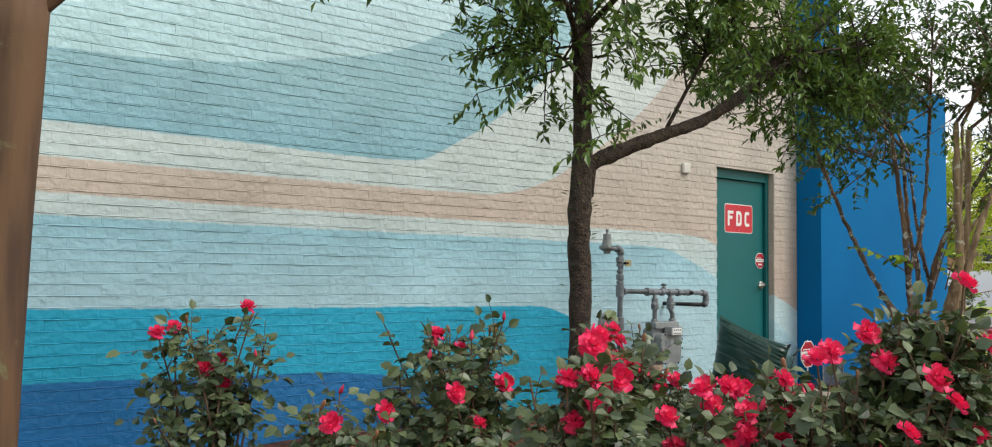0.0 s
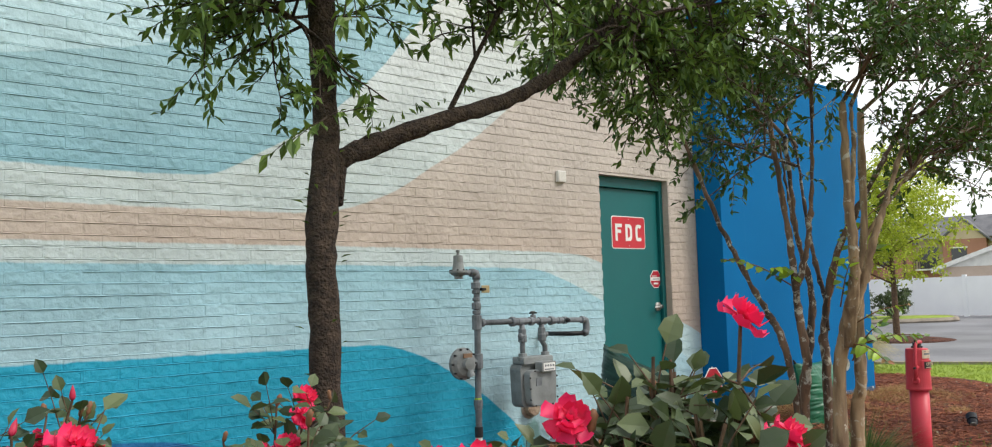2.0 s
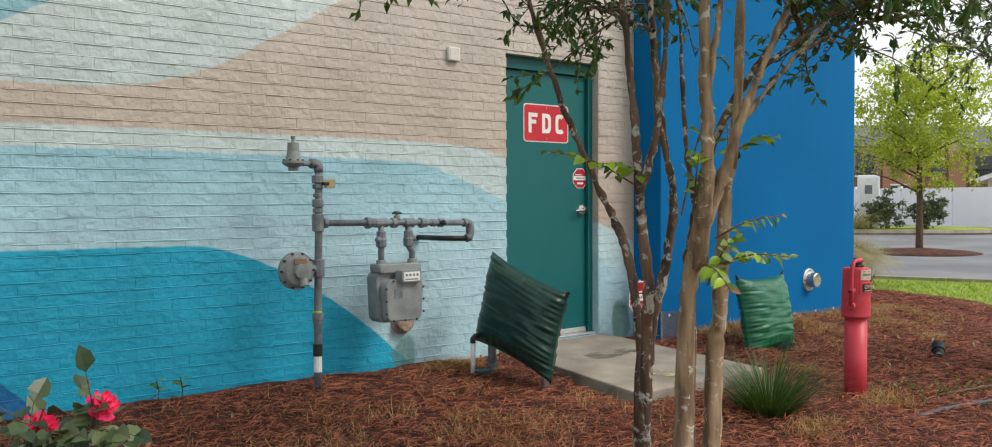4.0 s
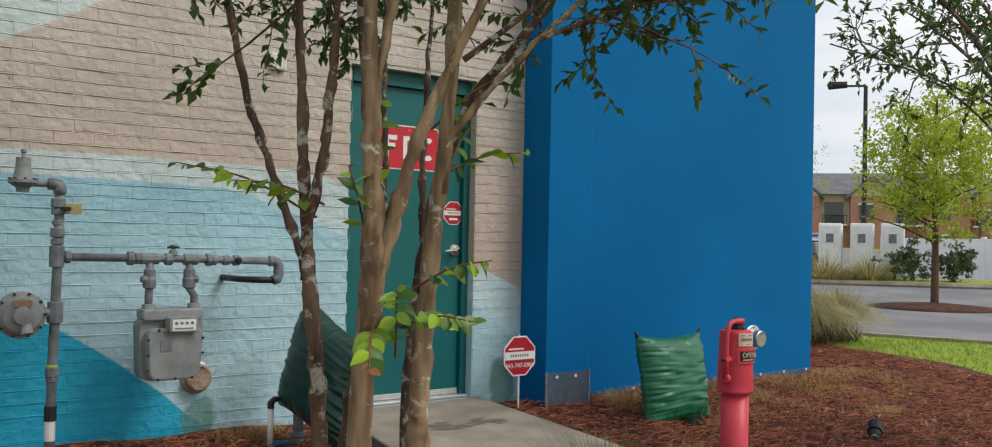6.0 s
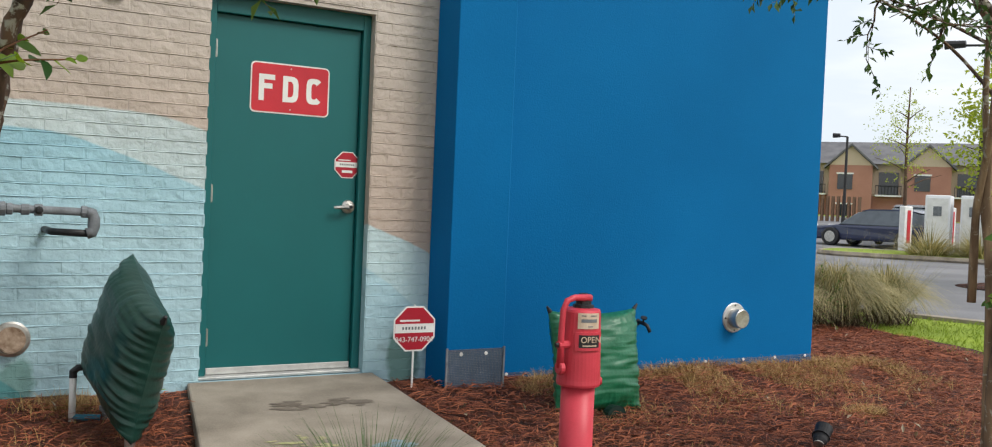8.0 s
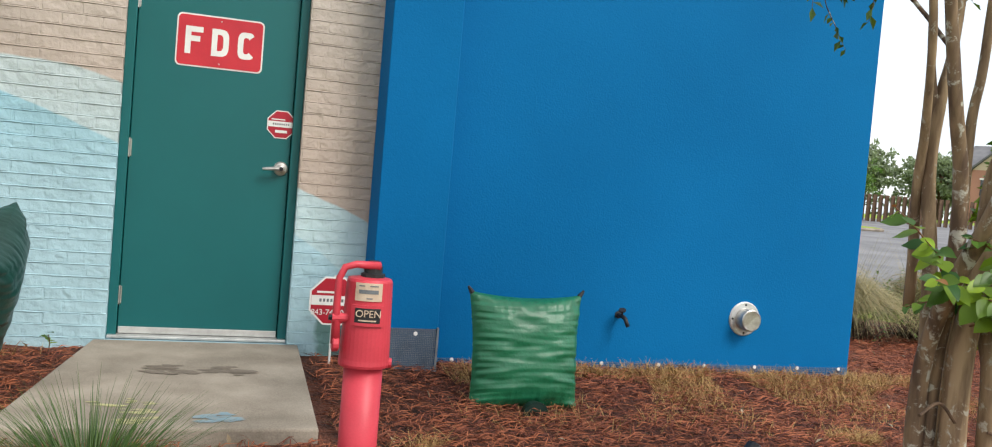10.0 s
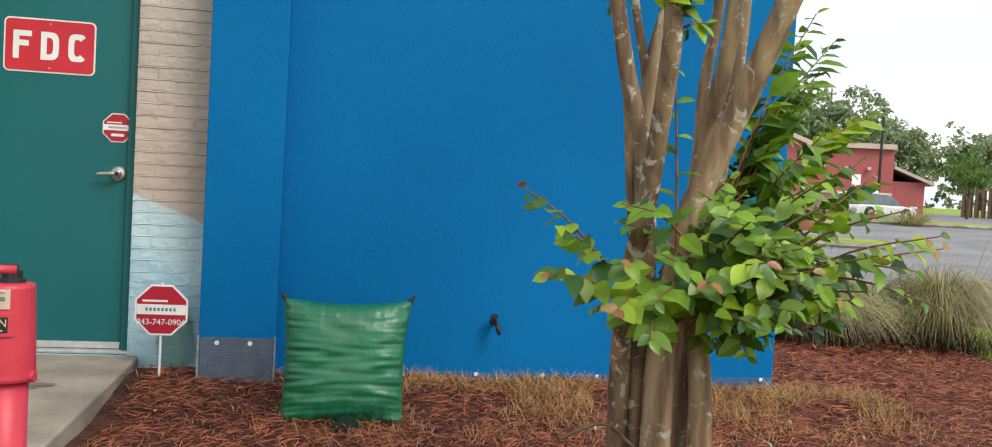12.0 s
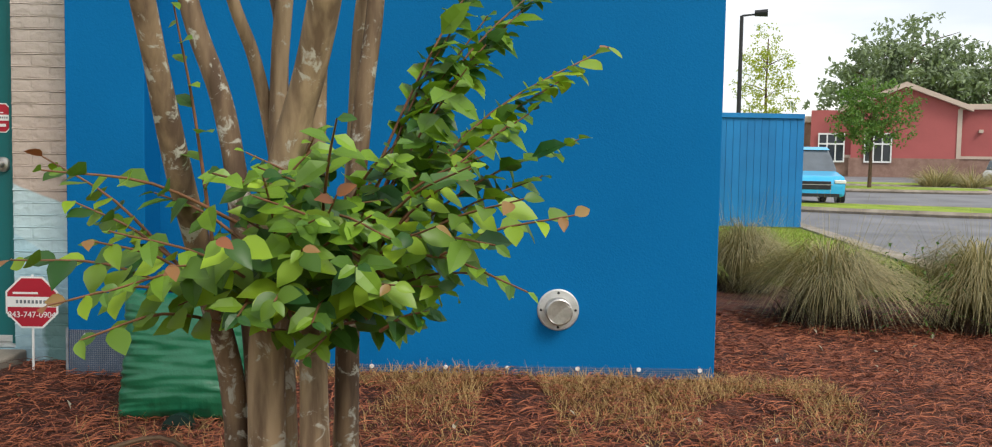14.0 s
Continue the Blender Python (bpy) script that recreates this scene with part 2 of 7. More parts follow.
def bark_mat(name, col, col2, patch, amount):
    """Smooth bark that peels in long streaks, with pale lichen patches."""
    m, n, l, p = node_mat(name)
    geo = n.new("ShaderNodeNewGeometry")
    mp = n.new("ShaderNodeMapping")
    mp.inputs["Scale"].default_value = (14, 14, 2.2)
    l.new(geo.outputs["Position"], mp.inputs[0])
    st = n.new("ShaderNodeTexNoise")
    st.inputs["Scale"].default_value, st.inputs["Detail"].default_value = 1.6, 6.0
    l.new(mp.outputs[0], st.inputs["Vector"])
    ramp = n.new("ShaderNodeValToRGB")
    ramp.color_ramp.elements[0].position, ramp.color_ramp.elements[0].color = 0.38, rgb(col2)
    ramp.color_ramp.elements[1].position, ramp.color_ramp.elements[1].color = 0.62, rgb(col)
    l.new(st.outputs[0], ramp.inputs[0])
    li = n.new("ShaderNodeTexNoise")
    li.inputs["Scale"].default_value, li.inputs["Detail"].default_value = 17.0, 9.0
    li.inputs["Roughness"].default_value, li.inputs["Distortion"].default_value = 0.68, 0.6
    l.new(geo.outputs["Position"], li.inputs["Vector"])
    cut = n.new("ShaderNodeMapRange")
    cut.inputs[1].default_value, cut.inputs[2].default_value = amount, amount + 0.06
    l.new(li.outputs[0], cut.inputs[0])
    mx = n.new("ShaderNodeMix")
    mx.data_type = 'RGBA'
    l.new(cut.outputs[0], mx.inputs[0])
    l.new(ramp.outputs[0], mx.inputs[6])
    mx.inputs[7].default_value = rgb(patch)
    l.new(mx.outputs[2], p.inputs["Base Color"])
    p.inputs["Roughness"].default_value = 0.8
    b = n.new("ShaderNodeBump")
    b.inputs["Strength"].default_value, b.inputs["Distance"].default_value = 0.5, 0.012
    l.new(st.outputs[0], b.inputs["Height"])
    l.new(b.outputs[0], p.inputs["Normal"])
    return m


M_BARK = bark_mat("smooth_bark", (0.38, 0.265, 0.155), (0.15, 0.094, 0.053), (0.46, 0.42, 0.34), 0.57)
M_BARK_GREY = bark_mat("lichened_bark", (0.16, 0.092, 0.055), (0.045, 0.028, 0.02), (0.42, 0.40, 0.34), 0.54)
M_BARK_TAN = bark_mat("lichened_tan_bark", (0.27, 0.18, 0.105), (0.10, 0.06, 0.036), (0.46, 0.44, 0.37), 0.54)
M_BARK_WARM = bark_mat("warm_bark", (0.115, 0.058, 0.026), (0.05, 0.024, 0.013), (0.12, 0.10, 0.045), 0.60)
M_LICHEN = surface("grey_lichen", (0.42, 0.42, 0.36), (0.28, 0.26, 0.2), rough=0.95, scale=30, fine=120, bump=0.6)
M_TWIG = surface("twig_bark", (0.14, 0.085, 0.05), (0.06, 0.035, 0.022), rough=0.85, scale=20, fine=90, bump=0.3)
M_STEM_RED = surface("young_red_stem", (0.24, 0.10, 0.05), (0.14, 0.07, 0.03), rough=0.6, scale=20, fine=90, bump=0.1)
M_OAK_LEAF = leaf_mat("oak_leaf", (0.038, 0.085, 0.018), (0.18, 0.28, 0.06))
M_MYRTLE_LEAF = leaf_mat("myrtle_leaf", (0.03, 0.08, 0.02), (0.11, 0.19, 0.04))
M_BIG_LEAF = leaf_mat("broad_leaf", (0.018, 0.09, 0.018), (0.36, 0.54, 0.03), rough=0.42, trans=0.35, island=False)
M_BIG_LEAF_MASS = leaf_mat("broad_leaf_mass", (0.018, 0.09, 0.018), (0.25, 0.43, 0.03), rough=0.42, trans=0.35)
M_RED_LEAF = leaf_mat("red_young_leaf", (0.30, 0.10, 0.04), (0.30, 0.20, 0.06), rough=0.4, island=False)
M_ROSE_LEAF = leaf_mat("rose_leaf", (0.026, 0.05, 0.022), (0.12, 0.155, 0.062), rough=0.42, trans=0.18)
M_PETAL = leaf_mat("rose_petal", (0.68, 0.009, 0.06), (0.87, 0.035, 0.16), rough=0.55, trans=0.25, glow=(1.1, 1.0, 1.1))
M_BUD = leaf_mat("rose_bud", (0.5, 0.02, 0.06), (0.6, 0.03, 0.09), rough=0.5, trans=0.2)
M_TUFT = leaf_mat("dark_tuft_blade", (0.03, 0.075, 0.018), (0.09, 0.16, 0.03), rough=0.45)
# Dry tan range; its bright end also paints the sheen of sunlit blades.
M_FOUNTAIN = leaf_mat("dry_fountain_blade", (0.13, 0.14, 0.05), (0.52, 0.42, 0.22), rough=0.5, trans=.35)
# Near-black brown that paints the shade beneath the fountain grass mounds.
M_UNDER_SHADE = leaf_mat("dead_thatch", (0.035, 0.022, 0.014), (0.12, 0.075, 0.045), rough=0.8, trans=0.1)
M_NEEDLE = leaf_mat("pine_needle", (0.09, 0.018, 0.011), (0.40, 0.125, 0.052), rough=0.8, trans=0.0)
M_DRY_GRASS = leaf_mat("dry_grass", (0.30, 0.17, 0.06), (0.46, 0.31, 0.12), rough=0.8, trans=0.1)
M_LIME_LEAF = leaf_mat("lime_leaf", (0.28, 0.36, 0.03), (0.5, 0.56, 0.06), trans=0.4)
M_MID_LEAF = leaf_mat("mid_green_leaf", (0.06, 0.15, 0.02), (0.16, 0.28, 0.05), trans=0.35)
# Distance haze is mixed into this leaf green, so it is pale and greyed.
M_HAZED_LEAF = leaf_mat("hazed_wood_leaf", (0.16, 0.21, 0.13), (0.30, 0.37, 0.22))


# ---- mesh helpers ----
class Geo:
    """Collects faces for one mesh."""

    def __init__(self):
        self.v, self.f = [], []

    def add(self, verts, faces):
        k = len(self.v)
        self.v += [tuple(p) for p in verts]
        self.f += [tuple(i + k for i in f) for f in faces]
        return self

    def box(self, x0, x1, y0, y1, z0, z1):
        return self.add([(x0, y0, z0), (x1, y0, z0), (x1, y1, z0), (x0, y1, z0), (x0, y0, z1), (x1, y0, z1), (x1, y1, z1), (x0, y1, z1)],
                        [(0, 3, 2, 1), (4, 5, 6, 7), (0, 1, 5, 4), (1, 2, 6, 5), (2, 3, 7, 6), (3, 0, 4, 7)])

    def tube(self, pts, radii, n=8, caps=True):
        """A tapered tube along points."""
        pts = [Vector(p) for p in pts]
        if not hasattr(radii, "__len__"):
            radii = [radii] * len(pts)
        k = len(self.v)
        side = None
        for i, (p, r) in enumerate(zip(pts, radii)):
            d = (pts[min(i + 1, len(pts) - 1)] - pts[max(i - 1, 0)]).normalized()
            if side is None:
                side = d.orthogonal().normalized()
            side = (side - d * side.dot(d)).normalized()
            up = d.cross(side)
            for j in range(n):
                a = 2 * math.pi * j / n
                self.v.append(tuple(p + r * (math.cos(a) * side + math.sin(a) * up)))
        for i in range(len(pts) - 1):
            for j in range(n):
                a, b = k + i * n + j, k + i * n + (j + 1) % n
                self.f.append((a, b, b + n, a + n))
        if caps:
            self.f.append(tuple(k + j for j in reversed(range(n))))
            self.f.append(tuple(k + (len(pts) - 1) * n + j for j in range(n)))
        return self

    def lathe(self, base, axis, profile, n=20):
        """A turned shape: profile of (distance along axis, radius)."""
        axis = Vector(axis).normalized()
        return self.tube([Vector(base) + axis * a for a, r in profile], [max(r, 1e-4) for a, r in profile], n)

    def blade(self, p, d, nrm, length, width, bend=0.15, segs=2):
        """A leaf, folded along its rib and bent down at the tip."""
        p, d = Vector(p), Vector(d).normalized()
        s = d.cross(Vector(nrm))
        s = s.normalized() if s.length > 1e-4 else d.orthogonal().normalized()
        u = s.cross(d)
        k = len(self.v)
        if segs == 1:
            q = p + d * length * 0.5 + u * width * 0.12
            self.v += [tuple(p), tuple(q + s * width / 2), tuple(p + d * length - u * length * bend), tuple(q - s * width / 2)]
            self.f += [(k, k + 1, k + 2), (k, k + 2, k + 3)]
            return self
        m1, m2 = p + d * length * 0.32, p + d * length * 0.7 - u * length * bend * 0.4
        t = p + d * length - u * length * bend
        w = width / 2
        self.v += [tuple(x) for x in (p, m1 + s * w + u * w * 0.3, m1, m1 - s * w + u * w * 0.3, m2 + s * w * 0.8 + u * w * 0.25, m2, m2 - s * w * 0.8 + u * w * 0.25, t)]
        self.f += [(k, k + 1, k + 2), (k, k + 2, k + 3), (k + 1, k + 4, k + 5, k + 2), (k + 2, k + 5, k + 6, k + 3), (k + 4, k + 7, k + 5), (k + 5, k + 7, k + 6)]
        return self

    def mesh(self, name, material, smooth=False):
        me = bpy.data.meshes.new(name)
        me.from_pydata(self.v, [], self.f)
        me.materials.append(material)
        if smooth:
            me.polygons.foreach_set("use_smooth", [True] * len(me.polygons))
        me.update()
        return me


def thing(name, x, y, z, label, category, group="", kind=""):
    ob = new(name)
    ob.location = (x, y, z)
    return tagged(ob, label, category, group, kind)


def part(name, g, material, parent=None, label="", smooth=False, bevel=0.0):
    """One mesh object under a thing; the points are in the thing's own space."""
    ob = new(name, g.mesh(name, material, smooth))
    ob.parent = parent
    if label:
        ob["label"] = label
    if bevel:
        b = ob.modifiers.new("edge", 'BEVEL')
        b.width, b.segments, b.limit_method = bevel, 2, 'ANGLE'
    return ob


def solid(name, g, material, label, category, group="", kind="", smooth=False, bevel=0.0):
    ob = part(name, g, material, None, "", smooth, bevel)
    return tagged(ob, label, category, group, kind)


def piece(name, me, parent, m):
    ob = new(name, me)
    ob.parent = parent
    ob.matrix_basis = m
    return ob


def text_on(name, body, size, material, parent, m, stretch=1.0):
    """Raised lettering, turned into a mesh."""
    cu = bpy.data.curves.new(name, 'FONT')
    cu.body, cu.size, cu.extrude, cu.align_x, cu.align_y = body, size, 0.0006, 'CENTER', 'CENTER'
    tmp = bpy.data.objects.new(name, cu)
    me = bpy.data.meshes.new_from_object(tmp)
    bpy.data.objects.remove(tmp)
    me.materials.clear()
    me.materials.append(material)
    ob = new(name, me)
    ob.parent = parent
    ob.matrix_basis = m @ Matrix.Diagonal((stretch, 1, 1, 1))
    return ob


def smooth01(a):
    a = max(0.0, min(1.0, a))
    return a * a * (3 - 2 * a)


def gz(x, y):
    """Height of the ground: it rises to the building, and again far off."""
    z = 0.1 + 0.215 * smooth01((y + 0.5) / 5.0) + 0.085 * smooth01((y - 4.9) / 1.1) - 0.012 * max(0, min(x, 16) - 6)
    return z + 0.02 * max(0.0, min(y, 70) - 22) + 0.012 * max(0.0, min(x, 70) - 24)


def upright(x, y, z, turn=0):
    """Stands a flat thing up so that it faces the walk (-y), turned by degrees about z."""
    return pose(x, y, z, 90, 0, turn)

# ---- setting: ground ----
def sheet(name, x0, x1, y0, y1, nx, ny, lift, material, label, category, rough=0.0, edge=None):
    g = Geo()
    for j in range(ny + 1):
        for i in range(nx + 1):
            x, y = x0 + (x1 - x0) * i / nx, y0 + (y1 - y0) * j / ny
            if edge:
                x, y = edge(x, y, i / nx, j / ny)
            z = gz(x, y) + lift
            if rough:
                z += rough * noise.noise(Vector((x * 2.3, y * 2.3, 0))) + 0.5 * rough * noise.noise(Vector((x * 7, y * 7, 3)))
            g.v.append((x, y, z))
    for j in range(ny):
        for i in range(nx):
            a = j * (nx + 1) + i
            g.f.append((a, a + 1, a + nx + 2, a + nx + 1))
    return solid(name, g, material, label, category, kind="structure", smooth=True)


def ring_x(a):
    return math.copysign(abs(a) ** 2.2, a)


g = Geo()
N = 70
for j in range(N + 1):
    for i in range(N + 1):
        x, y = 12 + 900 * ring_x(2 * i / N - 1), 10 + 900 * ring_x(2 * j / N - 1)
        g.v.append((x, y, gz(x, y) - 0.03 - 0.3 * smooth01(1 - abs(x - 4) / 13.0) * smooth01((9.0 - abs(y - 2.5)) / 4.0)))
for j in range(N):
    for i in range(N):
        a = j * (N + 1) + i
        g.f.append((a, a + 1, a + N + 2, a + N + 1))
solid("ground", g, M_LAWN, "mown lawn of bright green grass around the building", "ground", kind="structure", smooth=True)


def bed_edge(x, y, u, v):
    lim = 15.0 + 0.35 * math.sin(y * 1.3) + 0.55 * max(0, min(y, 9) - 6.0) - 1.3 * max(0, y - 9)
    return (-4.0 + (lim + 4.0) * u, y)


sheet("mulch_bed", -4, 15, -2.2, 10.5, 150, 100, 0.0, M_STRAW_BED, "planting bed covered with rust-brown pine straw", "mulch bed", rough=0.022, edge=bed_edge)


def drive_near(x, y, u, v):
    return (17.2 + 0.14 * max(0.0, y - 11) + 0.12 * max(0, 11 - y) ** 1.6 + (46 + 0.6 * y - 17.2) * u * u, y)


sheet("road", 17, 60, -40, 58, 60, 90, -0.012, M_ASPHALT, "grey asphalt driveway and car park beside the lawn", "road", edge=drive_near)
g = Geo()
pts = [(17.2 + 0.14 * max(0.0, y - 11) + 0.12 * max(0, 11 - y) ** 1.6, y) for y in [y * 0.75 for y in range(-4, 60)]]
for i in range(len(pts) - 1):
    (xa, ya), (xb, yb) = pts[i], pts[i + 1]
    za, zb = gz(xa, ya), gz(xb, yb)
    g.add([(xa - .08, ya, za - .04), (xa + .30, ya, za - .04), (xb + .30, yb, zb - .04), (xb - .08, yb, zb - .04),
           (xa - .08, ya, za + .015), (xa + .30, ya, za + .002), (xb + .30, yb, zb + .002), (xb - .08, yb, zb + .015)],
          [(4, 5, 6, 7), (0, 1, 5, 4), (1, 2, 6, 5), (2, 3, 7, 6), (3, 0, 4, 7)])
solid("kerb", g, M_CONCRETE, "pale concrete gutter between the lawn and the asphalt", "kerb", kind="structure")

# ---- setting: the building ----
WALL_Y, TOP = 6.1, 6.0
DX0, DX1, DZ0, DZ1 = 7.962, 8.982, 0.425, 2.701
g = Geo()
g.box(-14, DX0, WALL_Y + 0.003, WALL_Y + 0.32, 0.0, TOP)
g.box(DX1, 9.62, WALL_Y + 0.003, WALL_Y + 0.32, 0.0, TOP)
g.box(DX0, DX1, WALL_Y + 0.003, WALL_Y + 0.32, DZ1, TOP)
g.box(DX0, DX1, WALL_Y + 0.003, WALL_Y + 0.32, 0.0, DZ0 - 0.004)
wall = solid("wall_north", g, M_MURAL, "brick wall painted with a mural of blue and sand waves", "wall", kind="structure")
solid("roof", Geo().box(-14, 12.98, 6.43, 16.0, 3.5, 3.6), M_CONCRETE, "flat roof of the building", "roof", kind="structure")
solid("wall_back", Geo().box(-14, 13.0, 16.0, 16.3, 0.0, 4.0), M_BLUE, "plain rear wall of the building", "wall", kind="structure")
solid("wall_side", Geo().box(-14.3, -14.0, 6.1, 16.3, 0.0, 6.0), M_BLUE, "plain side wall of the building", "wall", kind="structure")

# smooth blue volume with a shallow pilaster beside the brick
BX, BY, BTOP = 12.985, 6.03, 4.04
wall_blue = solid("wall_blue", Geo().box(9.622, BX, BY, BY + 0.30, 0.31, BTOP), M_BLUE, "smooth bright blue rendered wall", "wall", kind="structure", bevel=0.008)
solid("wall_blue_side", Geo().box(BX - 0.30, BX - 0.002, BY + 0.302, 16.3, 0.2, BTOP), M_BLUE, "blue rendered side wall", "wall", kind="structure")
solid("pilaster", Geo().box(9.42, 9.838, 5.793, WALL_Y - 0.001, 0.36, 5.75), M_BLUE, "bright blue rendered pilaster projecting from the wall", "pilaster", kind="structure", bevel=0.006)
solid("coping", Geo().box(9.842, BX + 0.006, BY - .006, BY + 0.31, BTOP + 0.002, BTOP + 0.03), M_BLUE, "blue metal coping along the wall top", "coping", kind="structure", bevel=0.006)
# Recessed footings in plain black, which puts in the shade of the gap.
solid("wall_foot", Geo().box(9.45, BX - 0.06, BY + 0.03, BY + 0.25, 0.05, 0.309), M_BLACK, "recessed footing under the blue wall, black for the gap's shade", "footing", kind="structure")
solid("pilaster_foot", Geo().box(9.45, 9.81, 5.83, 6.09, 0.05, 0.358), M_BLACK, "recessed footing under the pilaster, black for the gap's shade", "footing", kind="structure")

# landing slab
g = Geo()
g.add([(7.90, WALL_Y, DZ0), (9.05, WALL_Y, DZ0), (9.0, 4.48, DZ0 - 0.065), (7.66, 4.48, DZ0 - 0.065),
       (7.90, WALL_Y, 0.1), (9.05, WALL_Y, 0.1), (9.0, 4.48, 0.1), (7.66, 4.48, 0.1)],
      [(3, 2, 1, 0), (4, 5, 6, 7), (2, 3, 7, 6), (1, 2, 6, 5), (3, 0, 4, 7), (0, 1, 5, 4)])
slab = solid("landing_slab", g, M_CONCRETE, "stained concrete landing slab in front of the green door", "slab", kind="structure", bevel=0.012)

# chalk scribble, chalk oval and damp stains on the slab
def patch(name, cx, cy, rx, ry, seed, material, label):
    rnd = random.Random(seed)
    g = Geo()
    for _ in range(26):
        a, q = rnd.uniform(0, 6.283), rnd.random() ** .5
        x, y = cx + rx * q * math.cos(a), cy + ry * q * math.sin(a)
        z = DZ0 + .002 - .065 * (WALL_Y - y) / 1.62 + rnd.uniform(0, .0012)
        r = rnd.uniform(.02, .05)
        g.add([(x + r * rnd.uniform(.6, 1.6) * math.cos(k * 1.047), y + r * .55 * rnd.uniform(.6, 1.2) * math.sin(k * 1.047), z) for k in range(6)], [(0, 1, 2, 3, 4, 5)])
    return part(name, g, material, slab, label)


patch("chalk_mark", 8.17, 4.72, .17, .19, 1, surface("yellow_chalk", (0.44, 0.42, 0.20), (0.34, 0.31, 0.20), rough=.95, scale=30), "faint yellow chalk scribble")
patch("chalk_mark", 8.58, 4.63, .09, .07, 2, surface("blue_chalk", (0.19, 0.30, 0.36), (0.26, 0.29, 0.28), rough=.95, scale=30), "faint blue chalk oval")
patch("damp_stain", 8.36, 5.45, .13, .10, 3, surface("damp", (0.20, 0.165, 0.13), (0.17, 0.14, 0.11), rough=.9, scale=20), "brown damp stain")
patch("damp_stain", 8.64, 5.43, .12, .09, 4, surface("damp", (0.20, 0.165, 0.13), (0.17, 0.14, 0.11), rough=.9, scale=20), "brown damp stain")

# ---- bricks of the mural wall ----
PZ, PX, Z0 = 0.0697, 0.2085, 0.29
JOINT = 0.0085


def brick_verts(x0, x1, z0, z1, y, c=0.003, d=0.0022):
    return ([(x0, y + d, z0), (x1, y + d, z0), (x1, y + d, z1), (x0, y + d, z1),
             (x0 + c, y, z0 + c), (x1 - c, y, z0 + c), (x1 - c, y, z1 - c), (x0 + c, y, z1 - c)],
            [(4, 5, 6, 7), (0, 1, 5, 4), (1, 2, 6, 5), (2, 3, 7, 6), (3, 0, 4, 7)])


rng = random.Random(5)
rest = Geo()
full = Geo().add(*brick_verts(-PX / 2 + JOINT / 2, PX / 2 - JOINT / 2, -PZ / 2 + JOINT / 2, PZ / 2 - JOINT / 2, 0))
brick_me = full.mesh("brick", M_MURAL)
single, heads = [], []
for r in range(int((TOP - Z0) / PZ)):
    za, zb = Z0 + r * PZ, Z0 + (r + 1) * PZ
    off = (r % 2) * PX / 2 + 0.02
    spans = [(-3.0, 9.419)]
    if zb > DZ0 and za < DZ1:
        spans = [(-3.0, DX0), (DX1, 9.419)]
    for s0, s1 in spans:
        k = math.floor((s0 - off) / PX)
        while off + k * PX < s1:
            xa, xb = max(s0, off + k * PX), min(s1, off + (k + 1) * PX)
            k += 1
            if xb - xa < 0.03:
                continue
            y = WALL_Y + rng.uniform(-0.0022, 0.0022)
            heads.append((xb, za, zb))
            whole = xb - xa > PX - 1e-4
            if whole and 5.55 < xa and xb < DX0 and 0.42 < za < 2.2:
                single.append(((xa + xb) / 2, y, (za + zb) / 2))
            else:
                rest.add(*brick_verts(xa + JOINT / 2 + rng.uniform(-.001, .001), xb - JOINT / 2, za + JOINT / 2, zb - JOINT / 2 + rng.uniform(-.0012, .0012), y))
tagged(part("brickwork", rest, M_MURAL, wall, "painted brick courses"), kind="stuff")
for x, y, z in single[:320]:
    piece("brick", brick_me, wall, pose(x, y, z, rng.uniform(-.5, .5), rng.uniform(-.25, .25), rng.uniform(-.4, .4)))

# weeping mortar: ragged ridges along the bed joints
ridge = Geo()
for r in range(int((TOP - Z0) / PZ)):
    z = Z0 + r * PZ
    spans = [(-1.0, 9.419)] if not (DZ0 < z < DZ1) else [(-1.0, DX0), (DX1, 9.419)]
    for s0, s1 in spans:
        n = max(2, int((s1 - s0) / .06))
        k = len(ridge.v)
        for i in range(n + 1):
            x = s0 + (s1 - s0) * i / n
            h, p = rng.uniform(.0034, .0054), rng.uniform(.0015, .0050)
            zz = z + rng.uniform(-.0012, .0012)
            ridge.v += [(x, WALL_Y + .003, zz - h), (x, WALL_Y - p, zz - h * .3), (x, WALL_Y - p * .6, zz + h * .6), (x, WALL_Y + .003, zz + h)]
        for i in range(n):
            for j in range(3):
                a = k + 4 * i + j
                ridge.f.append((a, a + 4, a + 5, a + 1))
for x, za, zb in heads:
    y = WALL_Y + rng.uniform(-.0004, .0010)
    w = JOINT / 2 + .0012
    ridge.add([(x - w, y, za), (x + w, y, za), (x + w, y, zb), (x - w, y, zb)], [(0, 1, 2, 3)])
tagged(part("mortar_ridges", ridge, M_MURAL, wall, "ragged painted mortar joints"), kind="stuff")

# ---- the door ----
LEAF_Y = 6.205
g = Geo()
g.box(DX0, DX0 + 0.052, 6.17, 6.30, DZ0, DZ1)
g.box(DX1 - 0.052, DX1, 6.17, 6.30, DZ0, DZ1)
g.box(DX0 + 0.052, DX1 - 0.052, 6.17, 6.30, DZ1 - 0.10, DZ1)
door = thing("door_1", 0, 0, 0, "closed dark green steel door in a brick wall", "door", kind="structure")
part("door_frame", g, M_DOOR, door, bevel=0.004)
part("door_leaf", Geo().box(DX0 + 0.056, DX1 - 0.056, LEAF_Y, LEAF_Y + 0.045, DZ0 + 0.02, DZ1 - 0.104), M_DOOR, door, bevel=0.003)
